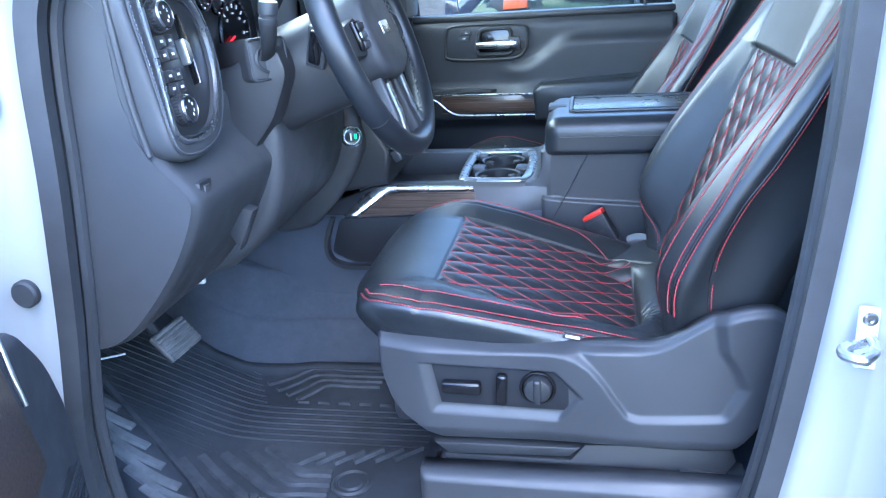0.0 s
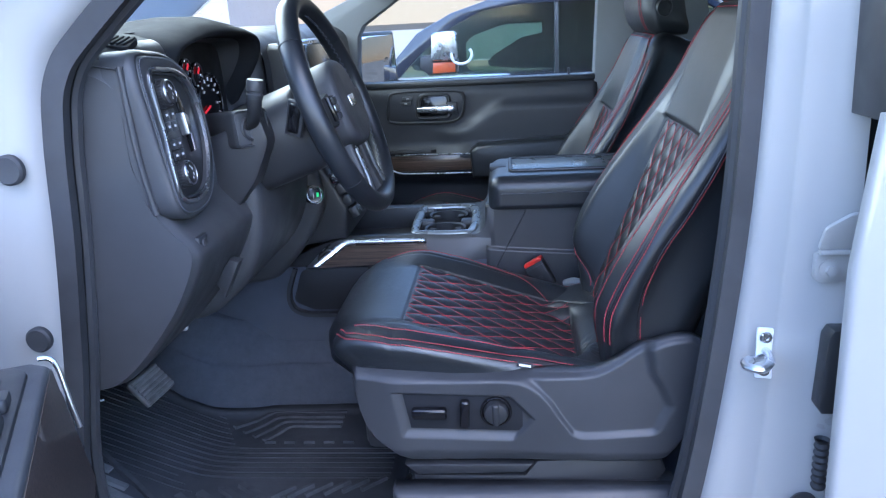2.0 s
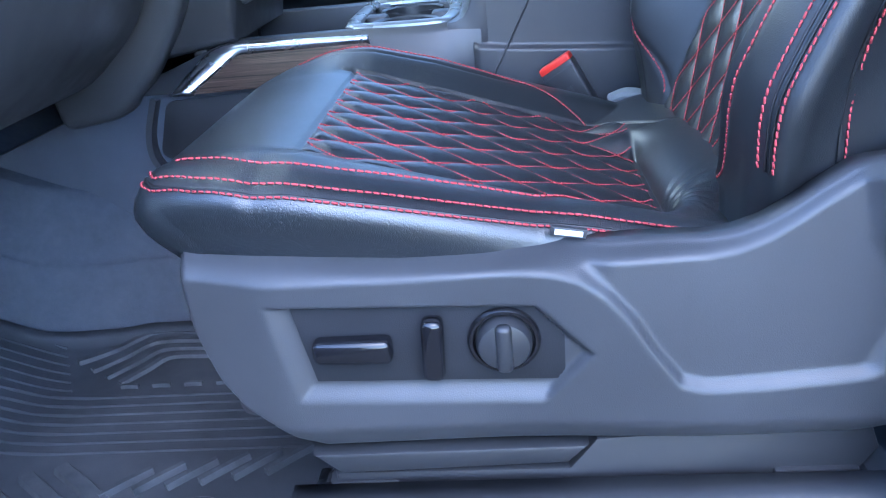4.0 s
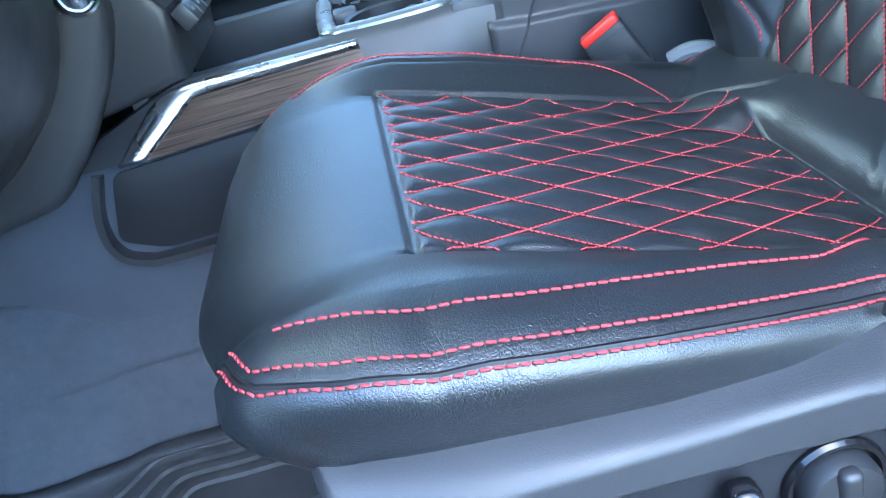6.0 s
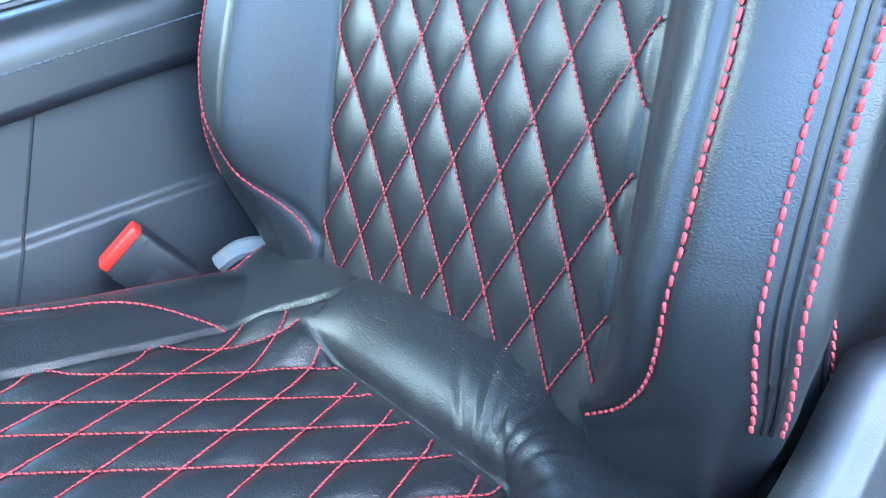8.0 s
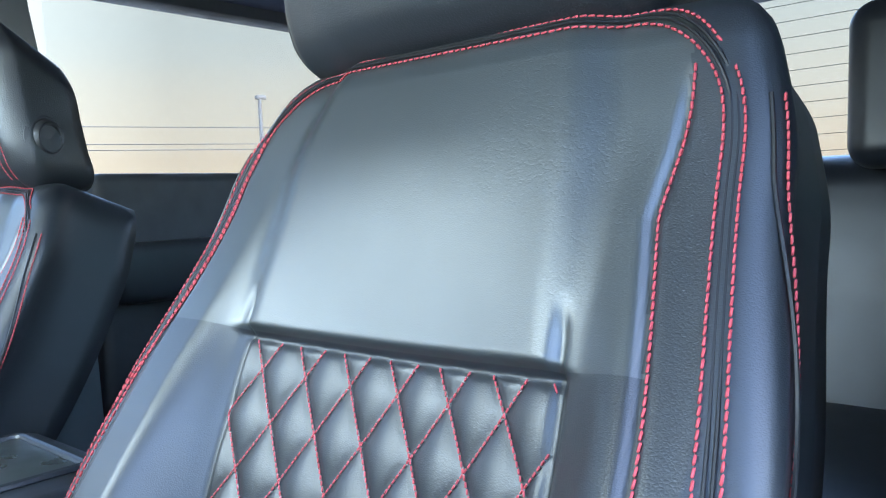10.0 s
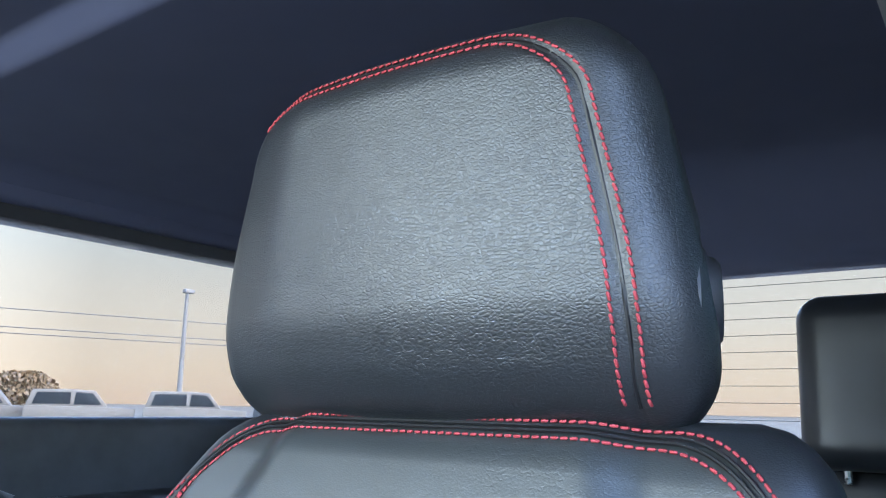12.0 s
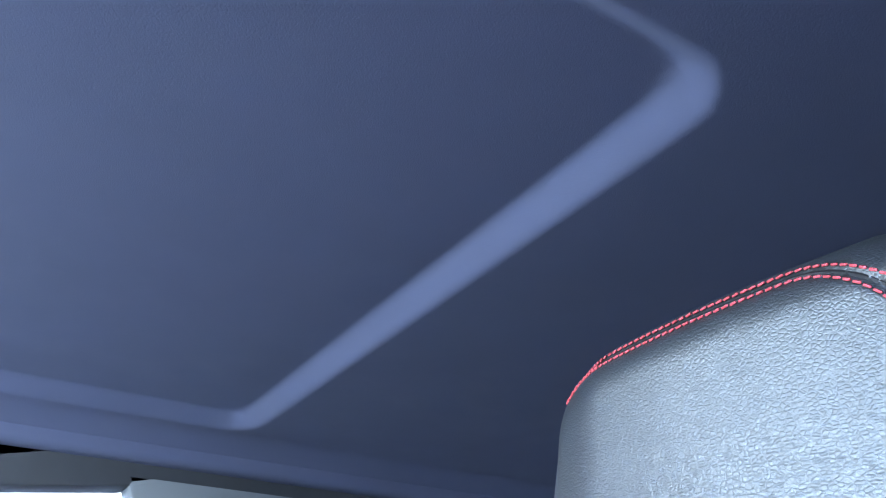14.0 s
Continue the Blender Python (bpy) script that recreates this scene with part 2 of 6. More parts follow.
def dusk_sky(name):
    """Far evening sky: peach at the horizon, pale blue above, with thin streaks of cloud."""
    m = bpy.data.materials.new(name)
    m.use_nodes = True
    nt = m.node_tree
    nt.nodes.remove(nt.nodes["Principled BSDF"])
    em = nt.nodes.new("ShaderNodeEmission")
    em.inputs["Strength"].default_value = 0.088
    tc = nt.nodes.new("ShaderNodeTexCoord")
    sp = nt.nodes.new("ShaderNodeSeparateXYZ")
    nt.links.new(tc.outputs["Object"], sp.inputs[0])
    h = span(nt, sp.outputs["Z"], 0, 1, 0, 80)
    streak = tex_noise(nt, coords(nt, (0.006, 0.006, 0.07)), 1.0, 5)
    ad = nt.nodes.new("ShaderNodeMath")
    ad.operation = "MULTIPLY_ADD"
    ad.inputs[1].default_value = 0.22
    nt.links.new(streak, ad.inputs[0])
    nt.links.new(h, ad.inputs[2])
    warm = ramp(nt, ad.outputs[0], [(0.08, (0.90, 0.68, 0.50)), (0.28, (0.95, 0.78, 0.58)), (0.5, (0.90, 0.82, 0.68)), (0.9, (0.76, 0.80, 0.76))])
    pale = ramp(nt, ad.outputs[0], [(0.08, (0.96, 0.82, 0.64)), (0.28, (0.97, 0.88, 0.72)), (0.6, (0.88, 0.90, 0.84))])
    mix = nt.nodes.new("ShaderNodeMix")
    mix.data_type = "RGBA"
    nt.links.new(span(nt, sp.outputs["X"], 0, 1, -10, 70), mix.inputs["Factor"])
    nt.links.new(pale, mix.inputs["A"])
    nt.links.new(warm, mix.inputs["B"])
    nt.links.new(mix.outputs["Result"], em.inputs["Color"])
    # brighter towards the side where the sun went down
    nt.links.new(span(nt, sp.outputs["X"], 0.17, 0.064, 20, 150), em.inputs["Strength"])
    nt.links.new(em.outputs[0], nt.nodes["Material Output"].inputs["Surface"])
    return m


DUSK = dusk_sky("dusk_sky")
# ---- mesh tools ----


def mesh_of(name, verts, faces, smooth=True):
    me = bpy.data.meshes.new(name)
    me.from_pydata([tuple(map(float, v)) for v in verts], [], faces)
    me.update()
    if smooth:
        me.shade_smooth()
    return me


def bm_mesh(name, bm, smooth=True, angle=35):
    bmesh.ops.recalc_face_normals(bm, faces=bm.faces)
    me = bpy.data.meshes.new(name)
    bm.to_mesh(me)
    bm.free()
    if smooth:
        me.shade_smooth()
        me.set_sharp_from_angle(angle=radians(angle))
    return me


def part(name, data, material, parent=None, label=""):
    """Links a bmesh or a mesh as ONE object under its thing."""
    me = bm_mesh(name, data) if isinstance(data, bmesh.types.BMesh) else data
    if material and not me.materials:
        me.materials.append(material)
    ob = new(name, me)
    if parent:
        ob.parent = parent
    if label:
        tagged(ob, label)
    return ob


def thing(name, label, category, at=(0, 0, 0), group="", kind=""):
    e = new(name)
    e.empty_display_size = 0.05
    e.location = at
    return tagged(e, label, category, group, kind)


def settle(root):
    """Moves a root to the foot of its parts, which stay where they are."""
    lo = Vector((1e9,) * 3)
    hi = -lo
    for o in root.children_recursive:
        if o.type == "MESH":
            for c in o.bound_box:
                p = o.matrix_basis @ Vector(c)
                lo, hi = Vector(map(min, lo, p)), Vector(map(max, hi, p))
    base = Vector(((lo.x + hi.x) / 2, (lo.y + hi.y) / 2, lo.z))
    root.location = base
    for o in root.children:
        o.matrix_parent_inverse = Matrix.Translation(-base)
    return root


def box(x0, x1, y0, y1, z0, z1, r=0.0, seg=2):
    bm = bmesh.new()
    bmesh.ops.create_cube(bm, size=1, matrix=Matrix.Translation(((x0 + x1) / 2, (y0 + y1) / 2, (z0 + z1) / 2)) @ Matrix.Diagonal((x1 - x0, y1 - y0, z1 - z0, 1)))
    if r:
        bmesh.ops.bevel(bm, geom=bm.edges[:], offset=r, segments=seg, affect="EDGES", profile=0.5)
    return bm


def turned(bm, m):
    bmesh.ops.transform(bm, matrix=m, verts=bm.verts)
    return bm


def prism(poly, lo, hi, axis="y", r=0.0, seg=2):
    """A polygon pushed along an axis. axis y: points are (x, z); x: (y, z); z: (x, y)."""
    def place(p, d):
        return {"y": (p[0], d, p[1]), "x": (d, p[0], p[1]), "z": (p[0], p[1], d)}[axis]
    bm = bmesh.new()
    a = [bm.verts.new(place(p, lo)) for p in poly]
    b = [bm.verts.new(place(p, hi)) for p in poly]
    n = len(poly)
    bm.faces.new(a)
    bm.faces.new(b)
    for i in range(n):
        bm.faces.new((a[i], a[(i + 1) % n], b[(i + 1) % n], b[i]))
    bmesh.ops.recalc_face_normals(bm, faces=bm.faces)
    if r:
        caps = [e for e in bm.edges if (e.verts[0] in a) == (e.verts[1] in a)]
        bmesh.ops.bevel(bm, geom=caps, offset=r, segments=seg, affect="EDGES", profile=0.5)
    return bm


def spline(pts, n=8, closed=False):
    """Catmull-Rom through the points."""
    p = [np.array(q, float) for q in pts]
    m = len(p)
    out = []
    for i in range(m if closed else m - 1):
        if closed:
            a, b, c, d = p[(i - 1) % m], p[i], p[(i + 1) % m], p[(i + 2) % m]
        else:
            a, b, c, d = p[max(i - 1, 0)], p[i], p[i + 1], p[min(i + 2, m - 1)]
        for k in range(n):
            t = k / n
            out.append(0.5 * (2 * b + (c - a) * t + (2 * a - 5 * b + 4 * c - d) * t * t + (3 * b - a - 3 * c + d) * t ** 3))
    if not closed:
        out.append(p[-1])
    return out


def sweep(path, profile, closed=False, up=(0, 0, 1), caps=True):
    """A closed profile (side, up) carried along a path."""
    P = [Vector(q) for q in path]
    n, m = len(P), len(profile)
    V, Fc = [], []
    for i, p in enumerate(P):
        a = P[(i - 1) % n] if closed or i else P[0]
        b = P[(i + 1) % n] if closed or i < n - 1 else P[-1]
        t = (b - a).normalized()
        s = t.cross(Vector(up))
        s = s.normalized() if s.length > 1e-6 else Vector((1, 0, 0))
        w = s.cross(t)
        V += [p + s * q[0] + w * q[1] for q in profile]
    for i in range(n if closed else n - 1):
        j = (i + 1) % n
        Fc += [(i * m + k, i * m + (k + 1) % m, j * m + (k + 1) % m, j * m + k) for k in range(m)]
    if caps and not closed:
        Fc += [tuple(range(m))[::-1], tuple((n - 1) * m + k for k in range(m))]
    bm = bmesh.new()
    vs = [bm.verts.new(v) for v in V]
    for f in Fc:
        bm.faces.new([vs[k] for k in f])
    bmesh.ops.recalc_face_normals(bm, faces=bm.faces)
    return bm


def ring(r, n=10, sx=1.0, sy=1.0):
    return [(r * sx * math.cos(2 * math.pi * k / n), r * sy * math.sin(2 * math.pi * k / n)) for k in range(n)]


def tube(path, r, closed=False, n=10, up=(0, 0, 1)):
    return sweep(path, ring(r, n), closed, up)


def lathe(profile, n=28, m=None):
    """(radius, height) turned about z, then posed by m."""
    bm = bmesh.new()
    rows = []
    for r, h in profile:
        if r < 1e-6:
            rows.append([bm.verts.new((0, 0, h))])
        else:
            rows.append([bm.verts.new((r * math.cos(2 * math.pi * k / n), r * math.sin(2 * math.pi * k / n), h)) for k in range(n)])
    for a, b in zip(rows, rows[1:]):
        for k in range(n):
            j = (k + 1) % n
            if len(a) == 1 and len(b) > 1:
                bm.faces.new((a[0], b[k], b[j]))
            elif len(b) == 1 and len(a) > 1:
                bm.faces.new((a[k], a[j], b[0]))
            elif len(a) > 1:
                bm.faces.new((a[k], a[j], b[j], b[k]))
    bmesh.ops.recalc_face_normals(bm, faces=bm.faces)
    return turned(bm, m) if m else bm


def step(a, b, x):
    t = np.clip((np.asarray(x, float) - a) / (b - a), 0, 1)
    return t * t * (3 - 2 * t)


def sheet(us, vs, fn, thick=None):
    """A grid of fn(u, v) -> (x, y, z), with an optional offset copy behind it as thickness."""
    nu, nv = len(us), len(vs)
    U, W = np.meshgrid(us, vs, indexing="ij")
    X, Y, Z = fn(U, W)
    V = np.stack([X + 0 * U, Y + 0 * U, Z + 0 * U], -1).reshape(-1, 3)
    Fc = [(i * nv + j, (i + 1) * nv + j, (i + 1) * nv + j + 1, i * nv + j + 1) for i in range(nu - 1) for j in range(nv - 1)]
    if thick is not None:
        k = len(V)
        V = np.concatenate([V, V + np.array(thick)])
        Fc += [tuple(k + q for q in reversed(f)) for f in Fc]
        rim = [i * nv for i in range(nu)] + [(nu - 1) * nv + j for j in range(1, nv)] + [i * nv + nv - 1 for i in range(nu - 2, -1, -1)] + [j for j in range(nv - 2, 0, -1)]
        for a, b in zip(rim, rim[1:] + rim[:1]):
            Fc.append((b, a, a + k, b + k))
    return V, Fc


class Pillow:
    """A padded block seen from its face: rounded rim of radius R, wall below, height field on top."""

    def __init__(self, x0, x1, y0, y1, R, wall, top, place, pitch=0.004, rim=7, wall_n=4):
        self.b, self.R, self.top, self.place = (x0 + R, x1 - R, y0 + R, y1 - R), R, top, place
        arc = R * math.pi / 2
        full = arc + wall

        def axis(lo, hi):
            n = max(3, int((hi - lo) / pitch))
            e = [arc * k / rim / full for k in range(1, rim + 1)] + [(arc + wall * k / wall_n) / full for k in range(1, wall_n + 1)]
            return [(lo, -q) for q in reversed(e)] + [(lo + (hi - lo) * k / n, 0.0) for k in range(n + 1)] + [(hi, q) for q in e]
        ax, ay = np.array(axis(*self.b[:2])), np.array(axis(*self.b[2:]))
        PX, PY = np.meshgrid(ax[:, 0], ay[:, 0], indexing="ij")
        EX, EY = np.meshgrid(ax[:, 1], ay[:, 1], indexing="ij")
        DX, DY = EX * np.sqrt(1 - EY ** 2 / 2), EY * np.sqrt(1 - EX ** 2 / 2)
        r = np.hypot(DX, DY)
        s = r * full
        th = np.minimum(s / R, math.pi / 2)
        out, drop = R * np.sin(th), R * (1 - np.cos(th)) + np.maximum(s - arc, 0)
        rr = np.maximum(r, 1e-9)
        X, Y = PX + out * DX / rr, PY + out * DY / rr
        self.V = np.stack(place(X, Y, top(X, Y) - drop), -1).reshape(-1, 3)
        nu, nv = X.shape
        self.F = [(i * nv + j, (i + 1) * nv + j, (i + 1) * nv + j + 1, i * nv + j + 1) for i in range(nu - 1) for j in range(nv - 1)]
        rimv = [i * nv for i in range(nu)] + [(nu - 1) * nv + j for j in range(1, nv)] + [i * nv + nv - 1 for i in range(nu - 2, -1, -1)] + [j for j in range(nv - 2, 0, -1)]
        self.F.append(tuple(reversed(rimv)))

    def mesh(self, name):
        return mesh_of(name, self.V, self.F)

    def at(self, x, y, lift=0.0, down=0.0):
        """The point of the surface over (x, y); down goes on below the rim."""
        x, y = np.asarray(x, float), np.asarray(y, float)
        x0, x1, y0, y1 = self.b
        o = np.hypot(x - np.clip(x, x0, x1), y - np.clip(y, y0, y1))
        d = self.R - np.sqrt(np.maximum(self.R ** 2 - np.minimum(o, self.R) ** 2, 0))
        return np.stack(self.place(x, y, self.top(x, y) - d + lift - down), -1)


def resample(pts, pitch):
    P = np.array(pts, float)
    d = np.concatenate([[0], np.cumsum(np.linalg.norm(np.diff(P, axis=0), axis=1))])
    n = max(2, int(d[-1] / pitch) + 1)
    s = np.linspace(0, d[-1], n)
    return np.stack([np.interp(s, d, P[:, k]) for k in range(3)], 1)


def stitch_row(lines, pitch=0.0040, r=0.00085, fill=0.96):
    """Rows of single thread stitches along polylines, each a plump spindle laid a little askew."""
    V, Fc = [], []
    for line in lines:
        if len(line) < 2:
            continue
        Q = resample(line, pitch)
        for a, b in zip(Q, Q[1:]):
            t = b - a
            L = np.linalg.norm(t)
            if L < 1e-6:
                continue
            t = t / L
            s = np.cross(t, (0.3, 0.2, 0.93))
            s /= np.linalg.norm(s)
            w = np.cross(s, t)
            m, h = (a + b) / 2, L * fill / 2
            skew = s * r * 0.45
            k = len(V)
            V.append(m - t * h - skew)
            for e in (-0.68, 0.68):
                V += [m + t * h * e + skew * e + r * (s * c + w * q) for c, q in ((1, 0), (0, 1), (-1, 0), (0, -1))]
            V.append(m + t * h + skew)
            for j in range(4):
                i = (j + 1) % 4
                Fc += [(k, k + 1 + i, k + 1 + j), (k + 1 + j, k + 1 + i, k + 5 + i, k + 5 + j), (k + 9, k + 5 + j, k + 5 + i)]
    return mesh_of("stitching", V, Fc)


def rounded(poly, r, n=5):
    """A polygon with its corners rounded off."""
    out = []
    m = len(poly)
    for i in range(m):
        p, a, b = Vector(poly[i]), Vector(poly[i - 1]), Vector(poly[(i + 1) % m])
        u, w = (a - p).normalized() * r, (b - p).normalized() * r
        for k in range(n + 1):
            t = k / n
            out.append(tuple(p + u * (1 - t) ** 2 + w * t ** 2))
    return out

# ---- driver's seat ----
BACK_O, BACK_U, BACK_N = np.array((0.300, 0.0, 0.360)), np.array((0.380, 0.0, 0.925)), np.array((-0.925, 0.0, 0.380))


def quilt(s, t):
    return (np.abs(np.sin(math.pi * s) * np.sin(math.pi * t)) + 1e-9) ** 0.5


def groove(d, width=0.003):
    return np.exp(-(d / width) ** 2)


# cushion: a runs rearward, b across
def cush_draw(a):
    """How far the quilting is drawn together towards the rear."""
    return 0.2 * np.clip(a - 0.05, 0, 0.3)


def cush_st(a, b):
    c = cush_draw(a)
    q = ((b + 0.090) / 0.0425 - 4 * c) / (1 - c)
    return (a + 0.008) / 0.0695 + q, (a + 0.008) / 0.0695 - q


def cush_half(a):
    """Half width of the quilted panel of the cushion."""
    return 0.142 - 0.055 * step(0.195, 0.285, a) ** 2


def cush_mask(a, b):
    return step(-0.0375, -0.0275, a) * (1 - step(0.243, 0.253, a)) * (1 - step(-0.008, 0.001, np.abs(b) - cush_half(a)))


CUSH_LINE = spline([(-0.17, 0.378), (-0.145, 0.394), (-0.115, 0.407), (-0.085, 0.4135), (-0.055, 0.4128), (-0.025, 0.406), (0.02, 0.391), (0.10, 0.3645), (0.30, 0.2985), (0.44, 0.252)], 8)


def cush_top(a, b):
    z = np.interp(a, [p[0] for p in CUSH_LINE], [p[1] for p in CUSH_LINE])
    side = step(0.128, 0.19, np.abs(b) + np.where(b < 0, 0.142 - cush_half(a), 0.0))
    inner = np.interp(a, [-0.16, -0.10, -0.07, -0.02, 0.05, 0.14, 0.22, 0.27, 0.31, 0.36], [0.002, 0.004, 0.011, 0.021, 0.026, 0.024, 0.026, 0.026, 0.026, 0.020])
    outer = np.interp(a, [-0.16, -0.10, -0.07, -0.02, 0.05, 0.14, 0.27, 0.36], [0.002, 0.004, 0.009, 0.015, 0.017, 0.021, 0.038, 0.034])
    # rear roll: a steep front in the middle, easing into the inner bolster
    end = 1 - step(0.31, 0.36, a)
    steep = 0.058 * np.sqrt(np.clip((a - 0.2535) / 0.062, 0, 1)) * end
    ease = 0.052 * step(0.195, 0.315, a) * end
    wb = step(0.045, 0.095, b)
    z = z + np.where(b > 0, np.maximum(side * inner, steep * (1 - wb) + ease * wb), side * outer + steep * (1 - side))
    z = z - 0.0035 * groove(np.abs(b) - cush_half(a), 0.0024) * step(-0.06, -0.03, a) * (1 - step(0.27, 0.29, a))
    z = z - 0.0035 * groove(a + 0.0375, 0.0020) * (1 - step(0.14, 0.15, np.abs(b)))
    z = z - 0.004 * groove(a - 0.2535, 0.003) * (1 - step(0.045, 0.085, b)) * (1 - step(0.09, 0.12, -b))
    z = z - 0.0014 * groove(b - 0.087, 0.0018) * step(0.255, 0.265, a)
    s, t = cush_st(a, b)
    z = z + cush_mask(a, b) * (0.0070 * quilt(s, t) - 0.0034)
    # the long seam along each side and the folds at the rear corners
    z = z + step(0.17, 0.215, -b) * np.interp(a, [-0.16, -0.12, -0.10, -0.08, -0.04, 0.0, 0.045, 0.10, 0.176, 0.25, 0.32], [0.018, 0.017, 0.012, 0.003, -0.006, -0.0025, 0.003, 0.0087, 0.013, 0.012, 0.010])
    z = z - 0.0035 * groove(np.abs(b) - 0.2205, 0.003) * step(-0.122, -0.098, a)
    z = z - 0.003 * groove(np.where(b < 0, -b - 0.2015, b - 0.1835), 0.0025) * step(-0.11, -0.08, a) * (1 - step(0.11, 0.15, a))
    # fine folds that fan out from the outer rear corner
    ra, rb = a - 0.236, np.abs(b) - 0.100
    rd = np.hypot(ra, rb)
    ph = np.arctan2(rb, ra)
    fan = step(0.006, 0.02, rd) * (1 - step(0.035, 0.085, rd)) * step(0.0, 0.02, ra)
    z = z + (0.0008 * np.sin(19 * ph + 35 * rd) + 0.0005 * np.sin(37 * ph - 30 * rd)) * fan * np.where(b < 0, 1.0, 0.0)
    return z


def plain(x, y, h):
    return x, y, h


def cush_place(x, y, h):
    """The front edge bows forward in the middle and draws back at the outer corner."""
    f = 1 - step(-0.15, -0.06, x)
    xs = x + f * (-0.030 + 0.034 * step(0.10, 0.225, -y) + 0.030 * step(0.13, 0.23, y))
    # the outer side bulges along the paired seam and tucks in under it
    A = [-0.158, -0.116, -0.08, -0.05, 0.0, 0.05, 0.10, 0.15, 0.20, 0.27]
    edge = np.interp(x, A, [0.004, 0.012, 0.026, 0.033, 0.035, 0.031, 0.0225, 0.012, 0.006, 0.0])
    pad = np.interp(x, A, [0.0, 0.002, 0.008, 0.018, 0.021, 0.016, 0.008, 0.004, 0.001, 0.0])
    rise = np.interp(x, A, [0.0, 0.004, 0.009, 0.012, 0.0144, 0.0128, 0.0085, 0.006, 0.003, 0.0])
    seam = np.interp(x, A, [0.395, 0.412, 0.411, 0.407, 0.398, 0.3885, 0.3795, 0.369, 0.360, 0.349])
    w1, w2 = np.clip((-y - 0.15) / 0.056, 0, 1), step(0.204, 0.2175, -y)
    w1 = w1 * w1 * (3 - 2 * w1)
    xs = xs + (1 - step(-0.15, -0.03, x)) * (0.012 + 0.030 * step(0.08, 0.19, np.abs(y))) * step(-0.004, 0.055, seam - h)
    under = 1 - 0.8 * step(-0.002, 0.046, seam - h)
    return xs, y - (pad * w1 * (1 - w2) + edge * w2) * under, h + rise * w1 * (1 - step(0.005, 0.05, seam - h))


# backrest: b across, u up the back, h out of it
def back_width(u, b=0.26):
    return 1 - 0.17 * step(0.05, -0.06, u) * step(0.13, 0.22, np.abs(b)) - np.where(np.asarray(b) < 0, 0.07, 0.10) * step(0.30, 0.48, u) - np.where(np.asarray(b) < 0, 0.09, 0.24) * step(0.47, 0.59, u)


def back_place(b, u, h):
    # below its crest the side draws in
    depth = 0.052 * (1 - step(0.10, 0.50, u)) * step(-0.06, 0.06, u) - h
    b = b * back_width(u, b) * (1 - 0.10 * step(0.008, 0.05, depth) * step(0.18, 0.24, np.abs(b)))
    return tuple(BACK_O[k] + (b if k == 1 else 0) + u * BACK_U[k] + h * BACK_N[k] for k in range(3))


def back_st(b, u):
    return (b + 0.0153) / 0.0430 + (u - 0.1237) / 0.0695, (b + 0.0153) / 0.0430 - (u - 0.1237) / 0.0695


def back_mask(b, u):
    return (1 - step(-0.007, 0.001, np.abs(b) - 0.137)) * (1 - step(0.347, 0.356, u))


def pad_edge(u):
    """Where the padded bolster ends towards the side, from the foot of the panel up."""
    return 0.139 + 0.077 * np.sqrt(np.clip((u + 0.004) / 0.13, 0, 1)) * step(-0.03, 0.10, u)


def outer_edge(u):
    return np.interp(u, [-0.004, 0.0, 0.01, 0.02, 0.035, 0.05, 0.065, 0.10, 0.16, 0.24, 0.30, 0.44, 0.535], [0.139, 0.150, 0.168, 0.180, 0.191, 0.198, 0.203, 0.208, 0.209, 0.203, 0.195, 0.184, 0.203])


def side_out(u):
    return 0.009 * (1 - step(0.18, 0.33, u)) - 0.010 * step(0.16, 0.40, u)


def back_top(b, u):
    ab = np.abs(b)
    s, t = back_st(b, u)
    z = back_mask(b, u) * (0.0045 * quilt(s, t) - 0.003)
    z = z - 0.011 * np.clip(1 - (b / 0.1375) ** 2, 0, 1) * (1 - step(0.36, 0.50, u))
    fade = 1 - step(0.10, 0.50, u)
    e = np.where(b < 0, outer_edge(u), pad_edge(u))
    pad = np.where(b < 0, step(0.132, np.maximum(e - 0.006, 0.150), ab), step(0.136, 0.175, ab)) * (1 - 0.16 * step(e - 0.005, e + 0.03, ab))
    z = z + 0.068 * pad * fade * step(-0.06, 0.09, u)
    z = z - 0.005 * groove(ab - 0.1375, 0.004) * (1 - step(0.37, 0.40, u))
    z = z - 0.004 * groove(ab - e, 0.004) * step(-0.004, 0.01, u) * (1 - step(0.49, 0.53, u))
    z = z + 0.010 * step(0.353, 0.362, u) * (1 - step(0.12, 0.16, ab)) - 0.004 * groove(u - 0.3555, 0.004) * (1 - step(0.137, 0.14, ab))
    z = z - 0.004 * groove(ab - 0.233 - side_out(u), 0.003) * step(-0.02, 0.0, u)
    return z


def lattice_lines(mask, kind, pillow, lift):
    """The two sets of diagonal sewing lines inside a panel, clipped to it."""
    lines = []
    for fam in (0, 1):
        for k in range(-14, 18):
            run = []
            for q in np.linspace(-14, 18, 1600):
                s, t = (k, q) if fam == 0 else (q, k)
                if kind == "cush":
                    a = -0.008 + 0.0695 * (s + t) / 2
                    c = float(cush_draw(a))
                    b = -0.090 + 0.0425 * ((s - t) / 2 * (1 - c) + 4 * c)
                else:
                    b, a = -0.0153 + 0.0430 * (s + t) / 2, 0.1237 + 0.0695 * (s - t) / 2
                x, y = (a, b) if kind == "cush" else (b, a)
                if mask(x, y):
                    run.append((x, y))
                else:
                    if len(run) > 8:
                        lines.append(pillow.at(*np.array(run).T, lift))
                    run = []
            if len(run) > 8:
                lines.append(pillow.at(*np.array(run).T, lift))
    return lines


